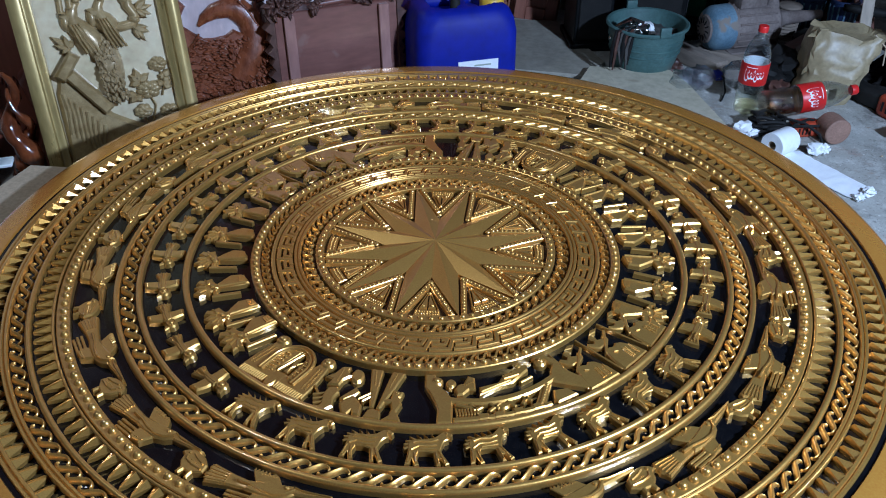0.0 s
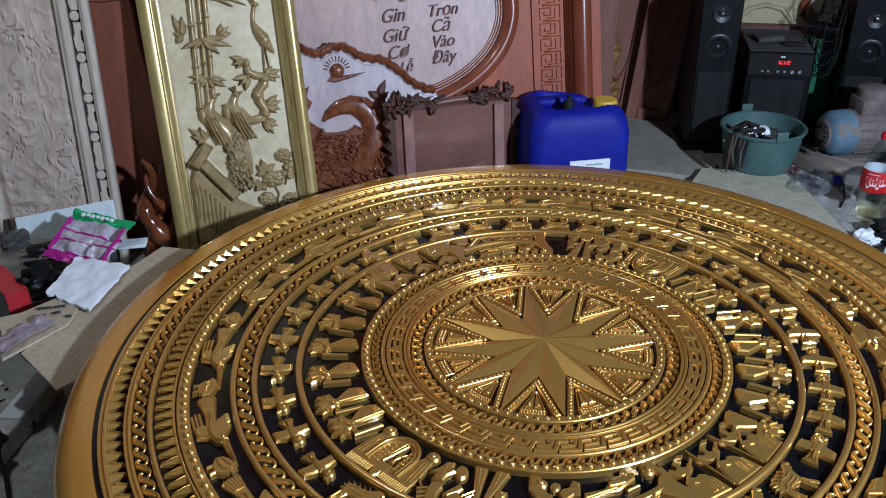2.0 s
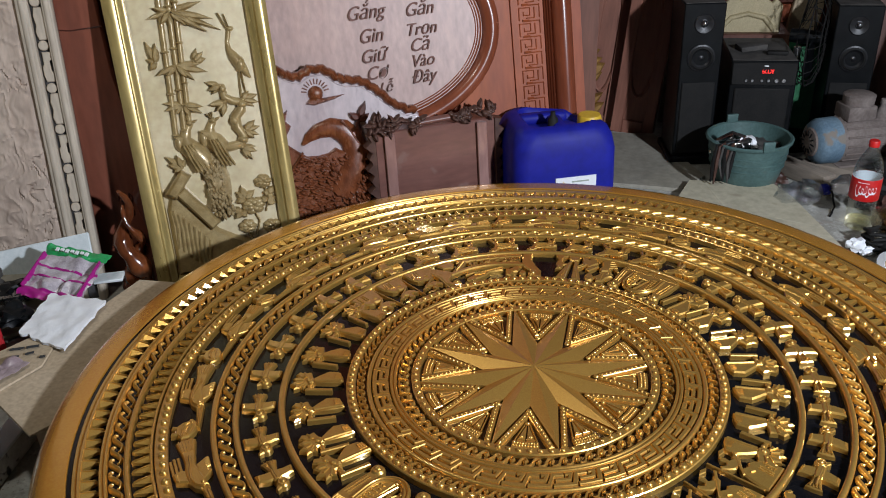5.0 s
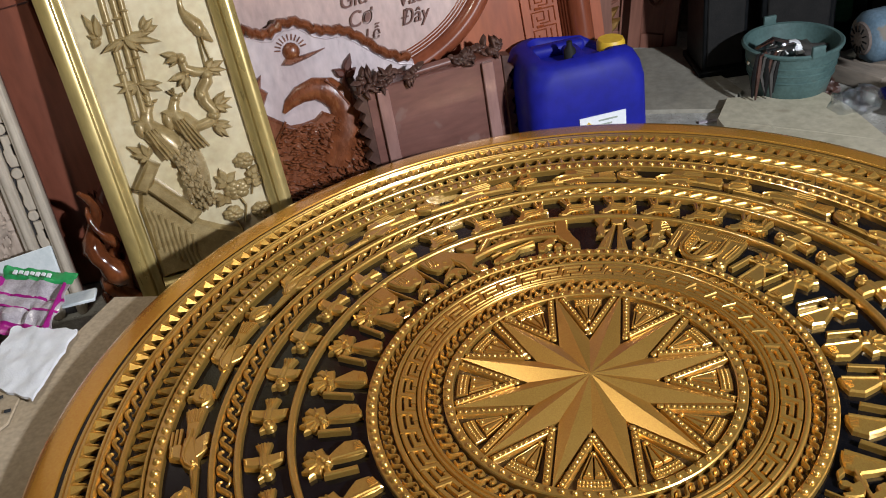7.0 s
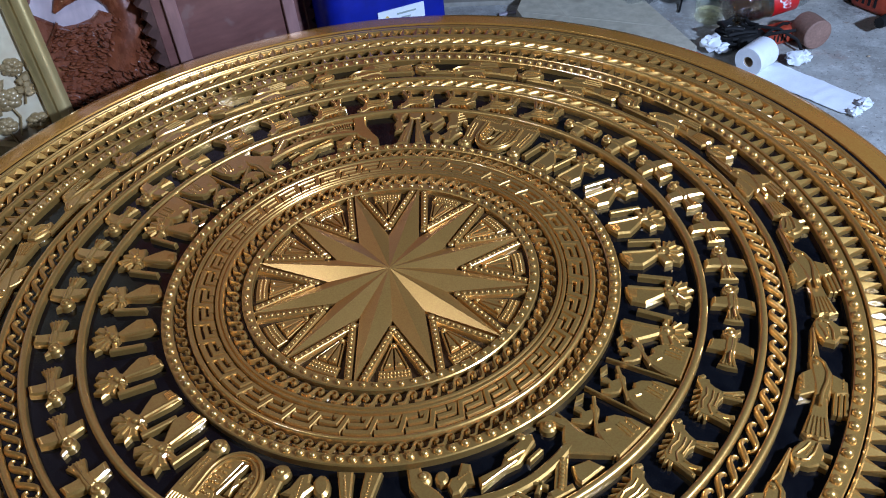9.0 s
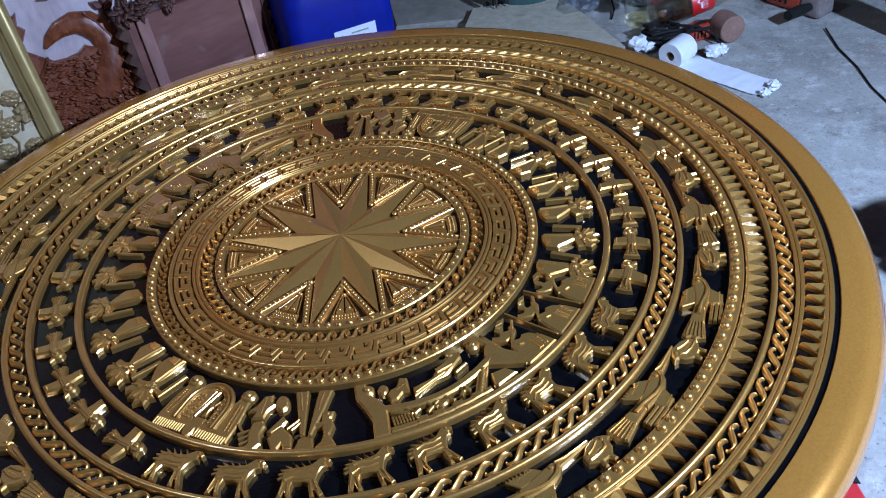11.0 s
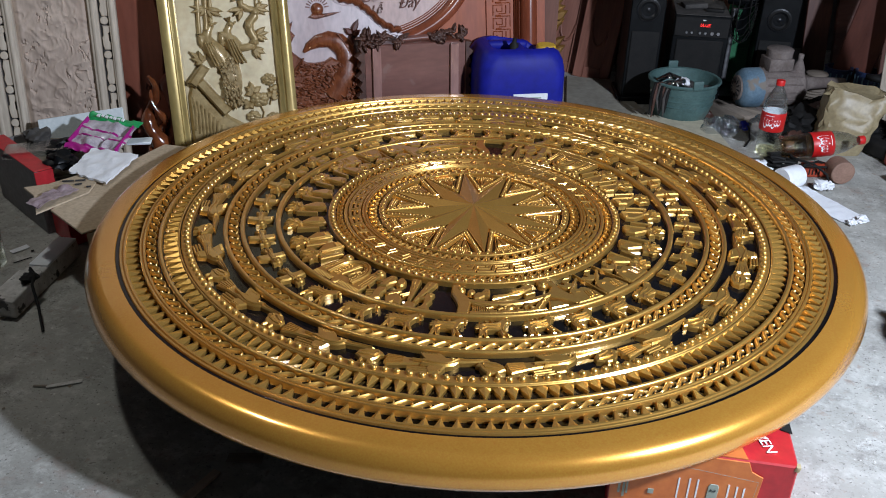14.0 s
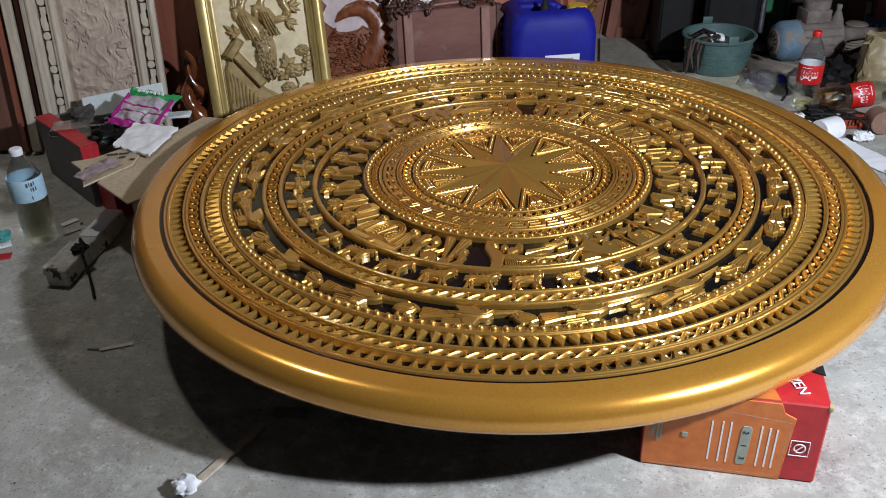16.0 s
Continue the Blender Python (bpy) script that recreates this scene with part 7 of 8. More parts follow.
# boards at the back
rr = random.Random(77)
for k in range(9):
    x = 0.34 + 0.11 * k if k < 4 else 0.98 + 0.15 * (k - 4)
    w = rr.uniform(0.05, 0.075)
    mt = (DOORWOOD, LACQUER_D, DOORWOOD, CHESTWOOD)[k % 4]
    solid("leaning_board", boxed(-w, w, -0.014, 0.014, 0, rr.uniform(1.3, 1.9), 0.003), mt, "dark red-brown board leaning on the back wall", "board", pose(x, 2.36 + 0.02 * (k % 3), 0, -7, rr.uniform(-5, 5), rr.uniform(-6, 6)), group="boards on the back wall")
for k, (x, y, w, a, ln, mt) in enumerate(((1.30, 1.86, 0.075, 8, 1.2, LACQUER_D), (1.48, 1.80, 0.035, -14, 1.3, DOORWOOD), (1.42, 1.66, 0.020, -6, 1.0, PALEFRAME), (1.62, 1.62, 0.08, 4, 1.2, LACQUER_D))):
    solid("leaning_board", boxed(-w, w, -0.014, 0.014, 0, ln, 0.003), mt, "wooden board leaning in the far corner", "board", pose(x, y, 0, -10, a, -20), group="boards in the corner")
frame_rail = thing("stacked_planks", pose(0.80, 2.20, 0.0), "stack of red-brown planks on the back floor", "plank stack")
for k in range(7):
    part("plank", boxed(-0.42 + rr.uniform(-0.05, 0.02), 0.30 + rr.uniform(-0.05, 0.05), 0.0, 0.10, 0.076 * k, 0.070 + 0.076 * k, 0.003), (LACQUER_D, DOORWOOD, LACQUER)[k % 3], frame_rail)

# bucket with tools
bucket = thing("plastic_bucket", pose(0.614, 1.495, 0, 0, 0, 12) @ Matrix.Diagonal((1, 1, 0.87, 1)), "dusty teal plastic bucket holding metal tools", "bucket")
part("bucket_wall", lathe(bmesh.new(), [(0.0, 0.0), (0.098, 0.0), (0.104, 0.006), (0.118, 0.090), (0.132, 0.186), (0.140, 0.190), (0.142, 0.198), (0.137, 0.203), (0.129, 0.200), (0.127, 0.190), (0.114, 0.090), (0.100, 0.012), (0.0, 0.010)], 40), TEAL, bucket)
for r, z in ((0.1245, 0.125), (0.1275, 0.150), (0.121, 0.098)):
    part("bucket_rib", lathe(bmesh.new(), [(r - 0.003, z - 0.004), (r + 0.002, z - 0.002), (r + 0.002, z + 0.002), (r - 0.003, z + 0.004)], 40), TEAL, bucket)
for a in (95, 275):
    bm = boxed(-0.020, 0.020, -0.006, 0.006, 0.192, 0.232, 0.004, seg=2)
    part("handle_lug", bm, TEAL, bucket, m=pose(0, 0, 0, 0, 0, a - 90) @ pose(0, 0.138, 0))
part("bucket_rubbish", crumple(0.085, 4.4, 3, 0.5), DUSTY, bucket, m=pose(0.01, 0.01, 0.085))
bm = bmesh.new()
tube(bm, [(-0.10, -0.02, 0.15), (-0.08, -0.04, 0.20), (-0.04, -0.045, 0.225), (0.01, -0.03, 0.205), (0.05, -0.02, 0.175)], [0.006, 0.010, 0.012, 0.010, 0.006], 8)
solid("pliers", bm, CHROME, "shiny steel pliers in the bucket", "pliers", pose(0.590, 1.495, -0.032))
solid("steel_can", lathe(bmesh.new(), [(0.0, 0.0), (0.022, 0.0), (0.022, 0.075), (0.018, 0.08), (0.0, 0.08)], 16), CHROME, "shiny crushed tin lying in the bucket", "tin", pose(0.545, 1.470, 0.140, 70, 10, 60))
solid("white_rag", crumple(0.034, 9.2, 3, 0.6), WHITE, "white crumpled rag in the bucket", "rag", pose(0.600, 1.465, 0.135))
rr = random.Random(31)
for k in range(7):
    bm = bmesh.new()
    x = 0.498 + 0.009 * k
    tube(bm, [(x + 0.02, 1.412, 0.172), (x, 1.392 - 0.003 * k, 0.178 - 0.004 * k), (x + rr.uniform(-0.01, 0.01), 1.380, 0.12), (x + rr.uniform(-0.012, 0.016), 1.384, rr.uniform(0.03, 0.08))], [0.004, 0.005, rr.uniform(0.004, 0.008), 0.003], 6)
    rough_up(bm, 0.004, 60, k)
    solid("hanging_cord", bm, (RUBBER, CHESTDARK, DUSTY)[k % 3], "frayed dark cord hanging over the bucket rim", "cord", group="cords over the bucket rim")

# electric motor
motor = thing("electric_motor", pose(0.838, 1.585, 0.122, 0, 0, 18), "dusty grey electric motor with a blue end bell", "motor")
MT = pose(0, 0, 0, 0, 90, 0)
part("end_bell", lathe(bmesh.new(), [(0.0, -0.012), (0.030, -0.010), (0.066, 0.0), (0.078, 0.018), (0.080, 0.075), (0.0, 0.075)], 32, MT), MOTORBLUE, motor, "worn blue end bell")
part("vent_face", lathe(bmesh.new(), [(0.0, -0.018), (0.018, -0.017), (0.046, -0.012), (0.050, -0.006), (0.0, -0.004)], 28, MT), MOTOR, motor, "grey slotted vent face")
for k in range(12):
    part("vent_slot", boxed(-0.002, 0.002, 0.022, 0.042, 0, 0.003), RUBBER, motor, m=pose(-0.017, 0, 0, 0, -90, 0) @ pose(0, 0, 0, 0, 0, 30 * k))
bm = lathe(bmesh.new(), [(0.0, 0.075), (0.078, 0.075), (0.080, 0.24), (0.060, 0.26), (0.0, 0.262)], 32, MT)
part("motor_body", bm, MOTOR, motor)
for k in range(16):
    a = radians(22.5 * k)
    part("cooling_fin", boxed(0.085, 0.232, -0.004, 0.004, 0.076, 0.0815, 0.002), MOTOR, motor, m=pose(0, 0, 0, 22.5 * k))
part("terminal_box", rough_up(boxed(0.09, 0.19, -0.045, 0.045, 0.075, 0.125, 0.006, seg=2), 0.002, 20), MOTOR, motor)
part("motor_foot", boxed(0.07, 0.23, -0.075, 0.075, -0.122, -0.070, 0.003), MOTOR, motor)
part("shaft", tube(bmesh.new(), [(0.255, 0, 0.01), (0.30, 0, 0.012), (0.45, 0, 0.014)], [0.034, 0.026, 0.016], 14), MOTOR, motor, "dusty tapered shaft housing")
solid("flat_tin", lathe(bmesh.new(), [(0.0, 0.0), (0.05, 0.0), (0.052, 0.03), (0.046, 0.034), (0.0, 0.034)], 20), MOTOR, "dusty round tin lying on the motor", "tin", pose(0.975, 1.63, 0.2475, 0, 0, 0))
bottle("spray_bottle", pose(1.06, 1.64, 0.0), 0.26, 0.030, "dusty grey plastic bottle standing behind the motor", MOTOR, None, 0, "dusty cap", MOTOR)
for x, y, a, l, h, label in ((0.815, 1.535, -52, 0.105, 0.054, "dusty timber block on the floor by the bucket"), (0.935, 1.560, -28, 0.12, 0.046, "dusty timber block on the floor under the motor"), (1.00, 1.450, 8, 0.15, 0.040, "dusty timber block on the floor behind bottles")):
    solid("wood_block", rough_up(boxed(-l, l, -0.030, 0.030, 0, h, 0.004, seg=2), 0.002, 12), DUSTWOOD, label, "timber block", pose(x, y, 0.001, 0, 0, a))
bm = boxed(-0.14, 0.14, -0.026, 0.026, 0, 0.05, 0.004)
solid("wood_beam", rough_up(bm, 0.003, 14), CHESTDARK, "dark brown beam lying across the scrap", "beam", pose(1.145, 1.565, 0.035, 0, -8, 40))
rr = random.Random(31)
for k, (x, y, r) in enumerate(((1.10, 1.55, 0.05), (1.22, 1.62, 0.06), (1.33, 1.52, 0.055), (1.42, 1.44, 0.05), (1.010, 1.345, 0.050), (0.72, 1.46, 0.03), (1.075, 1.395, 0.060), (0.955, 1.310, 0.034), (1.020, 1.260, 0.036), (1.075, 1.470, 0.055), (1.30, 1.42, 0.05), (0.985, 1.225, 0.026))):
    solid("scrap_lump", rough_up(crumple(r, 11.0 + k, 3, 0.8), 0.012, 30, k), (RUBBER, RUBBER, CHESTDARK)[k % 3], "dark dusty heap of scrap on the floor", "scrap heap", pose(x, y, 0.0, 0, 0, 40 * k), group="scrap heaps")
ribbed = thing("washer_stack", pose(1.165, 1.765, 0.0, 0, 0, 0), "dusty stack of pale ribbed discs behind the motor", "disc stack")
for k in range(13):
    part("stack_disc", lathe(bmesh.new(), [(0.0, 0.0), (0.040, 0.0), (0.044, 0.003), (0.044, 0.008), (0.040, 0.011), (0.0, 0.011)], 20, pose(0.002 * math.sin(k * 2.2), 0.002 * math.cos(k * 3.1), 0.012 * k)), DUSTWOOD, ribbed)
for x, y, a in ((1.270, 1.860, 8), (1.385, 1.830, -12)):
    tub = thing("storage_basket", pose(x, y, 0.0, 0, 0, a), "dark blue plastic basket with slotted sides", "basket")
    part("basket_wall", lathe(bmesh.new(), [(0.0, 0.0), (0.040, 0.0), (0.052, 0.150), (0.056, 0.152), (0.056, 0.160), (0.048, 0.160), (0.037, 0.006), (0.0, 0.006)], 24), NAVY, tub)
    for j in range(14):
        part("basket_rib", boxed(-0.003, 0.003, 0.0425, 0.0465, 0.02, 0.145, 0.001), MOTORBLUE, tub, m=pose(0, 0, 0, 0, 0, 360 * j / 14) @ pose(0, -0.002, 0, -4.5))
bm = bmesh.new()
tube(bm, [(1.34, 1.72, 0.165), (1.42, 1.70, 0.160), (1.50, 1.68, 0.155)], [0.012, 0.018, 0.014], 10)
solid("tool_handle", bm, RUBBER, "black tool handle lying over the baskets", "tool handle")
bm = bmesh.new()
tube(bm, [(1.12, 1.45, 0.10), (1.22, 1.46, 0.16), (1.36, 1.44, 0.15), (1.50, 1.40, 0.09)], 0.016, 8)
solid("pipe", bm, MOTOR, "grey metal pipe lying across the scrap", "pipe")


# soft-drink bottles
def soda(m, label, lying_down=False):
    b = bottle("soda_bottle", m, 0.292, 0.047, label, RED, COLA if lying_down else LIQUID, 0.10 if not lying_down else 0.42, "red screw cap")
    part("bottle_label", lathe(bmesh.new(), [(0.0484, 0.106), (0.0490, 0.107), (0.0490, 0.176), (0.0484, 0.177)], 28), RED, b, "red wrap label")
    part("label_back", lathe(bmesh.new(), [(0.0474, 0.107), (0.0479, 0.107), (0.0479, 0.1765), (0.0474, 0.1765)], 28, None, True), WHITE, b, "white back of the label")
    turn = -140 if not lying_down else -150
    bm = bmesh.new()
    rows = []
    for i in range(91):
        u = i / 90
        a = radians(turn + 74 * u - 6.0 * math.sin(u * 38))
        z = 0.139 + 0.012 * math.cos(u * 38) * (1.5 if u < 0.16 or 0.46 < u < 0.62 else 0.8) + 0.004 * u
        wd = 0.0016 + 0.0012 * abs(math.sin(u * 19))
        rows.append([bm.verts.new((r * math.cos(a), r * math.sin(a), z + e)) for r, e in ((0.0492, -wd), (0.0497, -wd), (0.0497, wd), (0.0492, wd))])
    for r0, r1 in zip(rows, rows[1:]):
        for i in range(4):
            bm.faces.new((r0[i], r1[i], r1[(i + 1) % 4], r0[(i + 1) % 4]))
    part("logo_shape", bm, WHITE, b, "white swirling logo shape")
    bm = lathe(bmesh.new(), [(0.0493, 0.166), (0.0497, 0.166), (0.0497, 0.168), (0.0493, 0.168)], 8, None, True, radians(turn), radians(turn + 45))
    part("print_bar", bm, WHITE, b)
    return b


soda(pose(0.908, 1.184, 0.0) @ Matrix.Diagonal((0.87, 0.87, 0.97, 1)), "upright clear soda bottle with red label and cap")
soda(pose(0.925, 1.090, 0.066) @ pose(0, 0, 0, 0, 83, 11) @ Matrix.Diagonal((0.91, 0.91, 1.03, 1)), "soda bottle with red label lying on tools", True)
for m, seed, cap, label in ((pose(0.770, 1.325, 0.046, 0, 88, 24) @ Matrix.Scale(1.05, 4), 6, BLUE, "crushed clear plastic water bottle with blue cap"), (pose(0.930, 1.385, 0.040, 0, 92, 190) @ Matrix.Scale(1.05, 4), 15, BLUE, "crushed clear plastic bottle lying behind a soda bottle")):
    crush = thing("crushed_bottle", m, label, "bottle")
    bm = lathe(bmesh.new(), [(0.0, -0.085), (0.024, -0.085), (0.036, -0.075), (0.038, -0.060), (0.033, -0.050), (0.038, -0.040), (0.033, -0.030), (0.039, -0.018), (0.034, -0.006), (0.038, 0.006), (0.038, 0.028), (0.030, 0.046), (0.018, 0.060), (0.012, 0.066), (0.012, 0.076), (0.0, 0.076)], 20)
    ghost(rough_up(bm, 0.016, 34, seed), "bottle_shell", CRINKLED, crush, "crinkled clear shell")
    part("cap", lathe(bmesh.new(), [(0.0, 0.066), (0.015, 0.066), (0.015, 0.082), (0.0, 0.083)], 14), cap, crush, "blue screw cap")


# power tools on the floor
def grinder(m, label, size=1.0, handle=True):
    g = thing("angle_grinder", m @ Matrix.Scale(size, 4), label, "angle grinder")
    part("tool_body", rough_up(boxed(-0.06, 0.06, -0.032, 0.032, 0.0, 0.062, 0.014, seg=3), 0.002, 20), ORANGE, g, "worn orange plastic body")
    part("rear_grip", rough_up(boxed(-0.17, -0.05, -0.026, 0.026, 0.004, 0.052, 0.012, seg=3), 0.003, 24), RUBBER, g, "black rear grip")
    part("gear_head", rough_up(boxed(0.05, 0.115, -0.034, 0.034, 0.0, 0.056, 0.012, seg=3), 0.003, 24), MOTOR, g, "dusty grey gear head")
    for i in range(4):
        part("vent_slot", boxed(-0.04 + 0.016 * i, -0.034 + 0.016 * i, -0.034, -0.030, 0.018, 0.045), RUBBER, g)
    if handle:
        part("side_handle", tube(bmesh.new(), [(0.085, -0.03, 0.03), (0.085, -0.075, 0.034), (0.085, -0.12, 0.036)], [0.010, 0.015, 0.013], 10), RUBBER, g)
    bm = bmesh.new()
    tube(bm, [(-0.17, 0, 0.025), (-0.20, 0.02, 0.014), (-0.20, 0.07, 0.008), (-0.12, 0.09, 0.007), (-0.03, 0.075, 0.007), (0.02, 0.09, 0.007)], 0.006, 7)
    part("power_cord", bm, RUBBER, g)
    return g


grinder(pose(1.045, 1.030, 0.0, 0, 0, 14), "orange and black power tool lying behind the tissue roll", 0.74, False)
grinder(pose(1.375, 1.150, 0.0, 0, 0, -62), "orange and black power tool lying on the floor", 1.15)
grinder(pose(1.470, 1.330, 0.0, 0, 0, 40), "black power tool with orange body on floor", 0.9)
bm = bmesh.new()
tube(bm, [(0.935 + (0.046 + 0.010 * math.sin(a * 2.3)) * math.cos(a * 0.55), 1.035 + (0.036 + 0.008 * math.cos(a * 1.7)) * math.sin(a * 0.55), 0.008 + 0.0012 * a + 0.006 * abs(math.sin(a * 1.9))) for a in range(44)], 0.0058, 7)
solid("cable_coil", bm, RUBBER, "coiled black cable lying by the bottles", "cable")
for x, y, r, turns, sd in ((1.40, 1.30, 0.060, 4, 1), (1.37, 1.44, 0.060, 4, 2), (1.50, 1.20, 0.050, 3, 3)):
    rr = random.Random(sd)
    bm = bmesh.new()
    tube(bm, [(x + (r + rr.uniform(-0.012, 0.012)) * math.cos(a), y + (r + rr.uniform(-0.012, 0.012)) * 0.8 * math.sin(a), 0.010 + 0.012 * a / 6.3 + rr.uniform(0, 0.012)) for a in [2 * math.pi * k / 12 for k in range(12 * turns)]], 0.0065, 6)
    solid("cable_coil", bm, RUBBER, "tangled coil of black power cable on floor", "cable", group="coils of cable")
for pts in (((0.930, 1.045, 0.030), (0.985, 1.020, 0.056), (1.030, 0.995, 0.056), (1.075, 0.975, 0.030), (1.085, 0.955, 0.005)), ((0.965, 0.985, 0.006), (1.000, 0.992, 0.050), (1.050, 1.020, 0.057), (1.100, 1.060, 0.030)), ((0.915, 1.000, 0.006), (0.960, 0.996, 0.030), (1.010, 0.985, 0.050), (1.070, 0.990, 0.050), (1.105, 1.060, 0.012))):
    bm = bmesh.new()
    tube(bm, pts, 0.0042, 7)
    solid("power_lead", bm, RUBBER, "black lead lying across the orange tool", "cable", group="leads over the tool")
bm = bmesh.new()
tube(bm, [(0.845, 1.372, 0.050), (0.862, 1.340, 0.046), (0.866, 1.300, 0.012), (0.850, 1.262, 0.004), (0.842, 1.245, 0.004)], 0.0032, 6)
solid("power_lead", bm, RUBBER, "thin black lead beside the crushed bottle", "cable")
pot = thing("round_tub", pose(1.118, 1.000, 0.041, 0, 0, 0) @ Matrix.Scale(0.74, 4), "brown round tub lying on its side", "tub")
part("tub_wall", lathe(bmesh.new(), [(0.0, 0.0), (0.050, 0.0), (0.054, 0.004), (0.054, 0.07), (0.050, 0.09), (0.0, 0.09)], 30, pose(0, 0, 0, 0, 0, 12) @ pose(0, -0.045, 0, -90, 0, 0)), CLAY, pot)

# tissue roll with its trailing strip
roll = thing("tissue_roll", pose(0.940, 0.900, 0.0, 0, 0, 24) @ Matrix.Scale(0.76, 4), "white tissue roll on the floor, partly unrolled", "tissue roll")
RT = pose(0, 0, 0.050, 0, 90, 14)
part("roll_body", lathe(bmesh.new(), [(0.018, -0.052), (0.049, -0.052), (0.050, -0.049), (0.050, 0.049), (0.049, 0.052), (0.018, 0.052)], 36, RT, close=True), TISSUE, roll)
part("core", lathe(bmesh.new(), [(0.0165, -0.050), (0.0178, -0.050), (0.0178, 0.050), (0.0165, 0.050)], 24, RT, close=True), KRAFT, roll, "grey cardboard core")
bm = bmesh.new()
rows = []
for j in range(25):
    t = j / 24
    c = Vector((0.960, 0.895)).lerp(Vector((1.118, 0.668)), t)
    side = Vector((0.86, 0.50)) * (0.047 if t < 0.93 else 0.040)
    rows.append([bm.verts.new((c.x + side.x * s, c.y + side.y * s, 0.0035 + 0.005 * abs(noise.noise(Vector((t * 9, s, 4)))) + (0.010 * max(0, t - 0.88) * 8 * abs(noise.noise(Vector((t * 30, s * 3, 8))))))) for s in (-1, -0.6, -0.2, 0.2, 0.6, 1)])
for a, b in zip(rows, rows[1:]):
    for i in range(5):
        bm.faces.new((a[i], a[i + 1], b[i + 1], b[i]))
r = bmesh.ops.extrude_face_region(bm, geom=bm.faces[:])
for v in [e for e in r["geom"] if isinstance(e, bmesh.types.BMVert)]:
    v.co.z -= 0.002
part("trailing_strip", bm, TISSUE, roll, "unrolled white tissue strip", m=(pose(0.940, 0.900, 0.0, 0, 0, 24) @ Matrix.Scale(0.76, 4)).inverted())
for x, y, rad, sd in ((1.045, 0.905, 0.022, 1.1), (1.072, 0.912, 0.018, 2.6), (0.860, 1.015, 0.026, 3.3), (0.884, 1.000, 0.018, 4.8), (1.125, 0.676, 0.015, 6.0), (1.090, 0.650, 0.013, 7.5)):
    solid("crumpled_tissue", crumple(rad, sd, 3, 0.7), TISSUE, "crumpled white tissue on the concrete floor", "tissue", pose(x, y, 0.001), group="crumpled tissues")

# beige sack
sack = thing("sack", pose(1.175, 1.335, 0.0, 0, 0, -9), "full beige plastic sack with a creased folded top", "sack")
bm = bmesh.new()
rr = random.Random(17)
secs = []
for j in range(12):
    t = j / 11
    w = 0.088 + 0.022 * t ** 0.8
    d = 0.088 + 0.010 * math.sin(math.pi * t) - 0.062 * max(0.0, t - 0.45) ** 1.2
    row = []
    for i in range(30):
        a = 2 * math.pi * (i + 0.35 * (j % 2)) / 30
        c, q = math.cos(a), math.sin(a)
        c, q = math.copysign(abs(c) ** 0.55, c), math.copysign(abs(q) ** 0.55, q)
        k = 1.0 + 0.055 * rr.uniform(-1, 1) * min(1, 4 * t) + 0.10 * noise.noise(Vector((c * 1.6, q * 1.6, t * 2.4 + 7)))
        z = 0.222 * t + (0.020 * noise.noise(Vector((c * 2.5, q * 2.5, 3))) + 0.020 * c * -0.4) * t * t
        row.append(bm.verts.new((c * w * k + 0.048 * t ** 1.1, q * d * k + 0.010 * t, max(0.0, z))))
    secs.append(row)
secs.append([bm.verts.new((0.064 + (v.co.x - 0.064) * 0.72, v.co.y * 0.35, v.co.z - 0.008 + rr.uniform(-0.008, 0.008))) for v in secs[-1]])
for a, b in zip(secs, secs[1:]):
    for i in range(30):
        n = (i + 1) % 30
        if (i + len(a)) % 2:
            bm.faces.new((a[i], a[n], b[n]))
            bm.faces.new((a[i], b[n], b[i]))
        else:
            bm.faces.new((a[i], a[n], b[i]))
            bm.faces.new((a[n], b[n], b[i]))
bm.faces.new(secs[-1])
bm.faces.new(secs[0][::-1])
bmesh.ops.subdivide_edges(bm, edges=bm.edges[:], cuts=1, use_grid_fill=True, smooth=0.35)
part("sack_body", bm, SACK, sack, smooth=34)
bm = bmesh.new()
slab(bm, [(-0.085, -0.010), (-0.030, -0.028), (-0.012, 0.012), (-0.040, 0.020), (-0.070, 0.012)], 0.0, 0.003, 0.0006)
part("torn_flap", rough_up(bm, 0.008, 30, 2), SACK, sack, "torn corner of the sack mouth", m=pose(0.005, -0.02, 0.222, 10, -14, 0))
bm = bmesh.new()
tube(bm, [(0.12, -0.02, 0.222), (0.158, -0.04, 0.19), (0.165, -0.035, 0.13)], 0.0025, 6)
part("tie_string", bm, KRAFT, sack)

# right edge: cable, plank, stool
bm = bmesh.new()
tube(bm, [(1.398, 0.955, 0.004), (1.376, 0.83, 0.003), (1.372, 0.72, 0.003), (1.354, 0.606, 0.003), (1.352, 0.47, 0.003), (1.40, 0.34, 0.003)], 0.0026, 7)
solid("floor_cable", bm, RUBBER, "thin black cable lying on the concrete floor", "cable")
plank = thing("slotted_plank", pose(1.612, 0.790, 0.0, 0, 0, -30) @ pose(0, 0, 0, -6, -29, 0), "red-brown plank with peg holes leaning upright", "plank")
part("plank_body", boxed(-0.06, 0.05, -0.02, 0.02, 0.0, 1.5, 0.004), LACQUER, plank)
for z in (0.12, 0.27, 0.42, 0.57):
    part("peg_hole", lathe(bmesh.new(), [(0.0, 0.0), (0.006, 0.0), (0.006, 0.002), (0.0, 0.002)], 14, pose(-0.01, -0.020, z, 90)), RUBBER, plank)
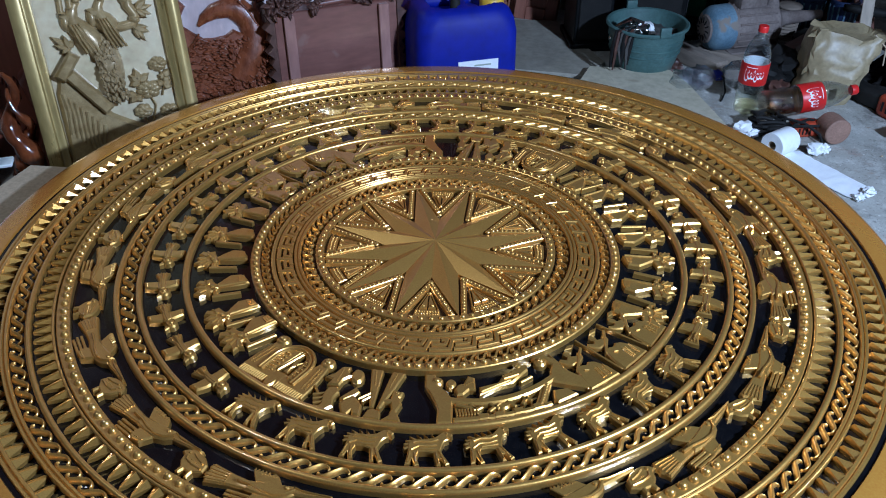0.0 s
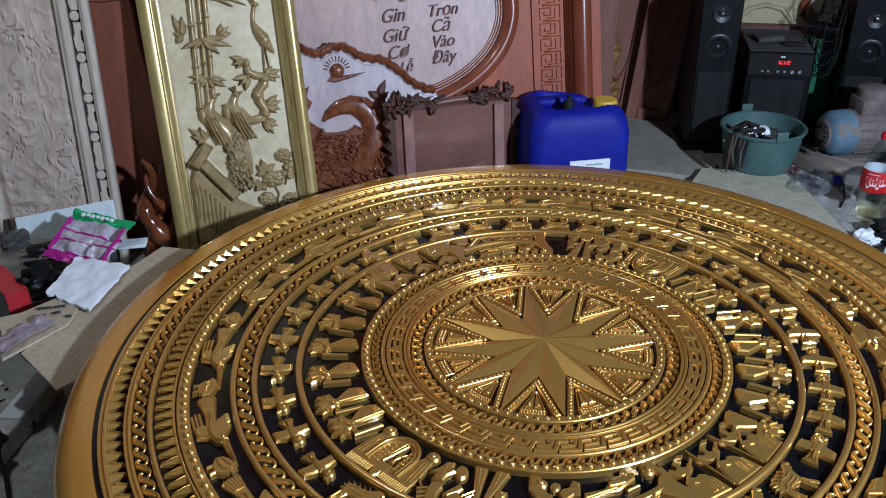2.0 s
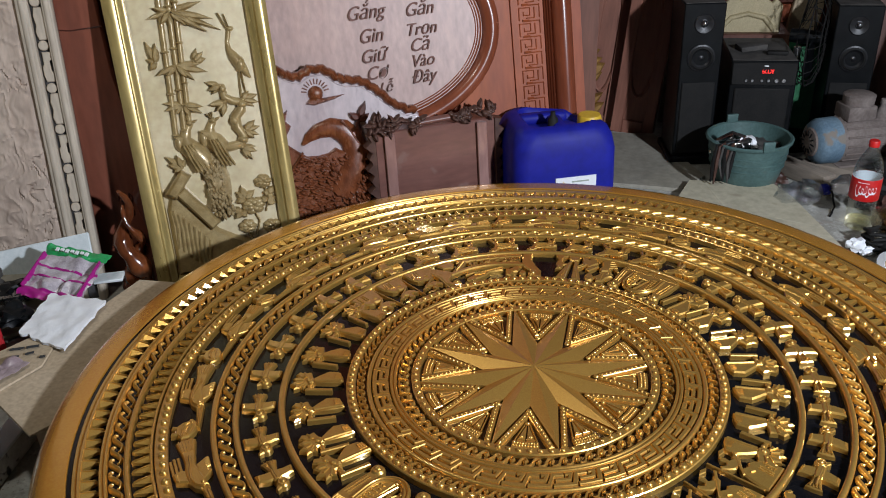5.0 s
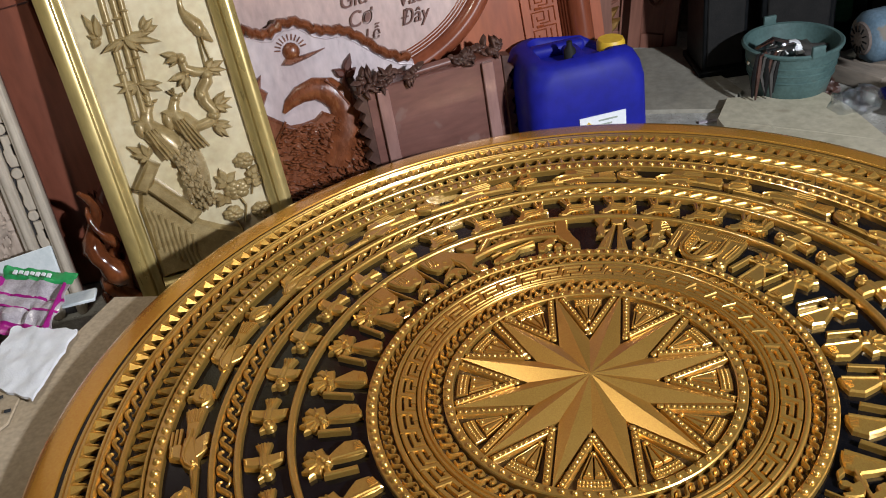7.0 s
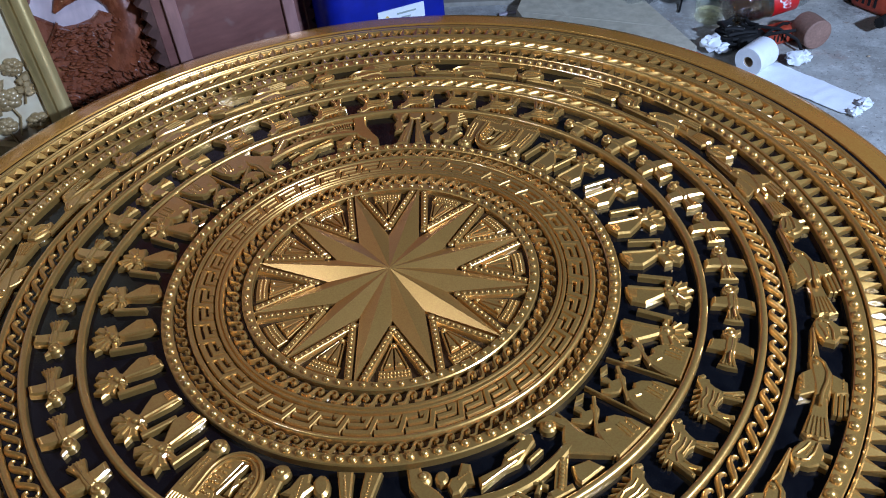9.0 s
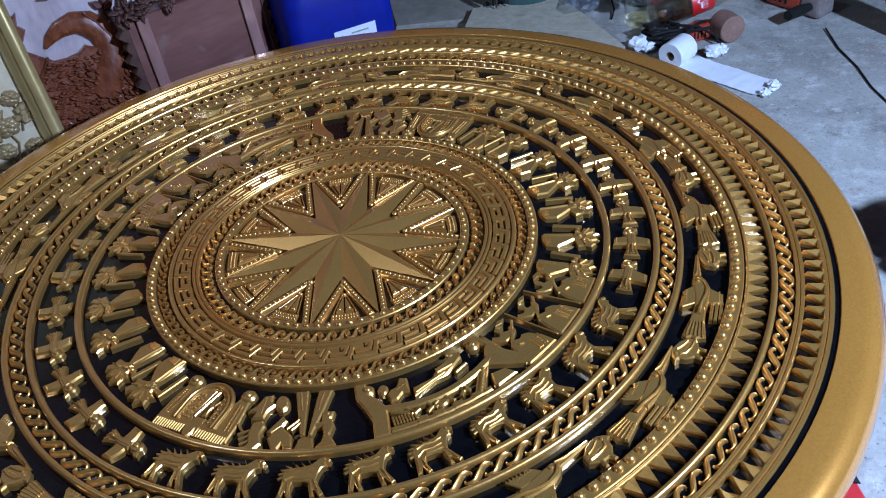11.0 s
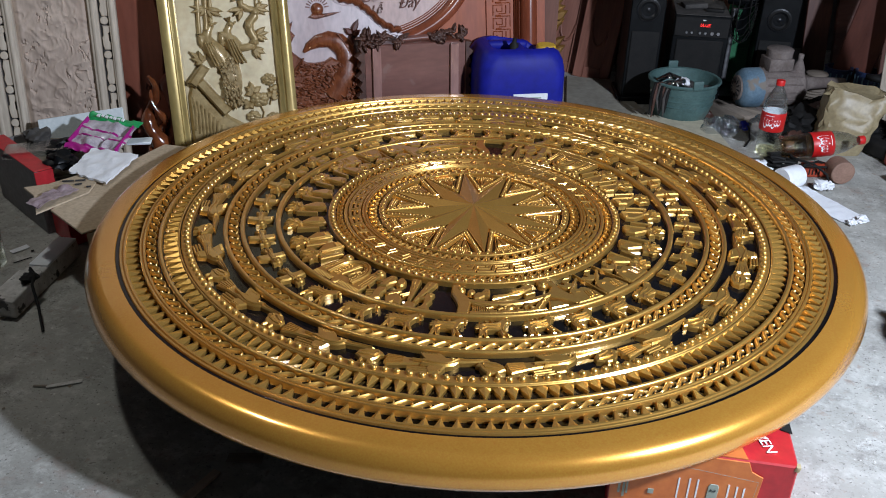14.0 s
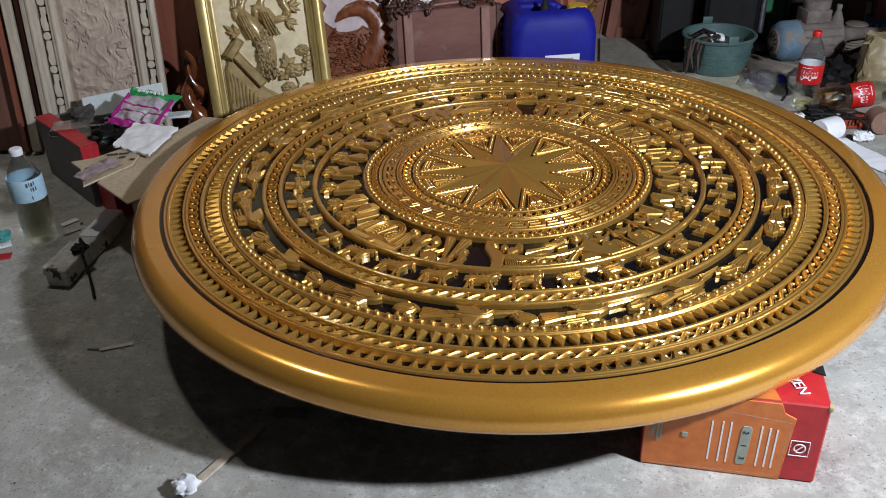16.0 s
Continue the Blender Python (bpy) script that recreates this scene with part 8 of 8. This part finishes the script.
solid("dark_plank", boxed(-0.05, 0.05, -0.02, 0.02, 0, 1.4, 0.004), LACQUER_D, "dark plank leaning beside the slotted one", "plank", pose(1.86, 1.20, 0, -6, -14, -30))
stool = thing("plastic_stool", pose(1.225, -0.130, 0.0, 0, 0, -4) @ Matrix.Diagonal((1, 1, 0.80, 1)), "blue plastic stool standing on the concrete floor", "stool")
part("seat", lathe(bmesh.new(), [(0.0, 0.283), (0.08, 0.285), (0.098, 0.283), (0.104, 0.276), (0.104, 0.255), (0.098, 0.255), (0.094, 0.270), (0.0, 0.273)], 32), STOOLBLUE, stool)
for sx in (-1, 1):
    for sy in (-1, 1):
        bm = bmesh.new()
        tube(bm, [(sx * 0.112, sy * 0.108, 0.0), (sx * 0.094, sy * 0.090, 0.15), (sx * 0.080, sy * 0.078, 0.275)], [0.022, 0.021, 0.019], 6)
        part("leg", bm, STOOLBLUE, stool)
for a in range(4):
    part("stretcher", boxed(-0.094, 0.094, -0.008, 0.008, 0.125, 0.152, 0.003), STOOLBLUE, stool, m=pose(0, 0, 0, 0, 0, 90 * a) @ pose(0, 0.094, 0))

# ---- front: the printed oven carton under the rim, small scraps ----
oven = thing("oven_carton", pose(0.514, -0.710, 0.0, 0, 0, 0), "red and orange printed oven carton under the rim", "carton")
W2, D2, H2 = 0.153, 0.27, 0.178
part("carton_body", rough_up(boxed(-W2, W2, 0.0, D2, 0.0, H2, 0.003), 0.0015, 12), BOXRED, oven, smooth=False)
bm = bmesh.new()
lying(bm, [(-0.152, 0.002), (0.092, 0.002), (0.100, 0.146), (0.080, 0.156), (0.072, 0.176), (-0.152, 0.176)], 0.001, 0.0035, 0.0005)
part("orange_print", bm, BOXORANGE, oven, "orange printed area", smooth=False)
bm = bmesh.new()
slab(bm, [(-0.152, 0.002), (0.070, 0.002), (0.060, 0.040), (0.010, 0.10), (-0.150, 0.12)], H2, H2 + 0.0025, 0.0005)
part("orange_print", bm, BOXORANGE, oven, "orange printed top area", smooth=False)
bm = bmesh.new()
slab(bm, [(0.0, 0.058), (0.020, 0.044), (0.052, 0.046), (0.056, 0.052), (0.024, 0.055), (0.006, 0.066)], H2 + 0.002, H2 + 0.004, 0.0003)
part("printed_swoosh", bm, INK, oven, smooth=False)
for x, z0, z1 in ((-0.036, 0.030, 0.122), (-0.018, 0.028, 0.124), (-0.004, 0.028, 0.124), (0.048, 0.028, 0.122), (0.062, 0.028, 0.120), (0.074, 0.028, 0.118)):
    part("print_bar", boxed(x - 0.0014, x + 0.0014, -0.0042, -0.0030, z0, z1), WHITE, oven, smooth=False)
bm = bmesh.new()
lying(bm, [(0.012, 0.034), (0.015, 0.028), (0.027, 0.028), (0.030, 0.034), (0.032, 0.112), (0.029, 0.118), (0.017, 0.118), (0.014, 0.112)], 0.003, 0.0046, 0.0004)
part("spec_field", bm, SAGE, oven, "sage spec field")
for t, z in (("2", 0.104), ("1", 0.074), ("3", 0.044)):
    words("spec_digit", t, 0.014, INK, oven, pose(0.0220, -0.0050, z, 90) @ pose(0, 0, 0, 0, 0, -96), 0.0003)
bm = bmesh.new()
for a, b in (((0.100, 0.062), (0.132, 0.062)), ((0.132, 0.062), (0.132, 0.096)), ((0.132, 0.096), (0.100, 0.096)), ((0.100, 0.096), (0.100, 0.062))):
    limb(bm, [a, b], 0.0008, 0.001, 0.0012, 3)
limb(bm, [(0.116 + 0.0095 * math.cos(2 * math.pi * i / 20), 0.080 + 0.0095 * math.sin(2 * math.pi * i / 20)) for i in range(21)], 0.0013, 0.002, 0.0012, 3)
limb(bm, [(0.110, 0.073), (0.122, 0.087)], 0.0013, 0.002, 0.0012, 3)
part("warning_mark", bm, WHITE, oven, "white printed warning mark")
for x, z, w, h in ((-0.138, 0.070, 0.004, 0.040), (-0.130, 0.062, 0.004, 0.052), (-0.124, 0.070, 0.003, 0.040), (-0.086, 0.078, 0.010, 0.010)):
    part("print_bar", boxed(x, x + w, -0.0052, -0.0030, z, z + h), SAGE, oven, smooth=False)
bm = bmesh.new()
for a, b in (((-0.140, 0.006), (0.086, 0.010)), ((0.086, 0.010), (0.094, 0.136)), ((0.094, 0.136), (-0.05, 0.150))):
    limb(bm, [a, b], 0.0005, 0.003, 0.0008, 3)
part("tape_edge", bm, SAGE, oven, "clear tape edge")
words("printed_word", "VEN", 0.028, WHITE, oven, pose(0.104, 0.050, H2 + 0.0016, 0, 0, -72), 0.0006)
# flat black piece laid on top as the shade inside the torn opening
bm = bmesh.new()
slab(bm, [(0.118, 0.10), (0.152, 0.085), (0.154, 0.20), (0.122, 0.23)], H2 + 0.001, H2 + 0.003, 0.0004)
part("torn_opening_shade", rough_up(bm, 0.004, 40), RUBBER, oven, "flat black piece for the shade in the torn opening")
part("torn_edge", rough_up(boxed(0.147, 0.156, -0.003, 0.010, H2 - 0.010, H2 + 0.002, 0.002, seg=2), 0.004, 60), CREAM, oven, "frayed pale torn corner")

solid("carton_block", boxed(-0.13, 0.13, -0.10, 0.10, 0, 0.186, 0.003), KRAFT, "plain brown carton hidden under the disc", "carton", pose(0.22, 0.55, 0, 0, 0, 20))
stick = thing("wooden_stick", pose(-0.445, -0.935, 0.0, 0, 0, 70), "pale wooden stick with a white tissue wad at its end", "stick")
part("stick_shaft", boxed(0.0, 0.20, -0.009, 0.009, 0.001, 0.007, 0.001), PALEFRAME, stick)
part("tissue_wad", crumple(0.022, 8.8, 3, 0.7), TISSUE, stick, m=pose(-0.005, 0, 0))
solid("paper_scrap", rough_up(boxed(-0.035, 0.035, -0.014, 0.014, 0, 0.003, 0.001), 0.002, 40), DUSTWOOD, "flat pale paper scrap under the rim", "paper scrap", pose(-0.34, -0.70, 0.001, 0, 0, 10))
STAIN = surface("dry_floor_stain", (0.16, 0.125, 0.10), (0.27, 0.23, 0.20), 40, 0.85, 0, 0.3)
# dark spatter, chips and stains on the concrete
rr = random.Random(99)
for k in range(70):
    x, y = rr.uniform(-1.3, 1.5), rr.uniform(-1.15, 1.2)
    if x * x + y * y < 0.86:
        continue
    bm = crumple(rr.uniform(0.002, 0.005), rr.uniform(0, 50), 1, 0.4)
    solid("wood_chip", bm, (DUSTWOOD, KRAFT, RUBBER, WHITE)[k % 4], "tiny chip of wood on the floor", "wood chip", pose(x, y, 0.0005), group="chips on the floor")
for x, y, s, sd in ((0.42, -0.86, 0.022, 3), (0.36, -0.90, 0.016, 4)):
    bm = bmesh.new()
    pts = [(s * (1 + 0.45 * noise.noise(Vector((math.cos(a) * 1.5, math.sin(a) * 1.5, sd)))) * math.cos(a), 0.6 * s * (1 + 0.45 * noise.noise(Vector((math.cos(a) * 1.5, math.sin(a) * 1.5, sd)))) * math.sin(a)) for a in [2 * math.pi * i / 18 for i in range(18)]]
    slab(bm, pts, 0.0, 0.0008, 0.0004)
    solid("floor_stain", bm, STAIN, "dry brown stain on the concrete floor", "stain", pose(x, y, 0.0018, 0, 0, 25 * sd), kind="structure")
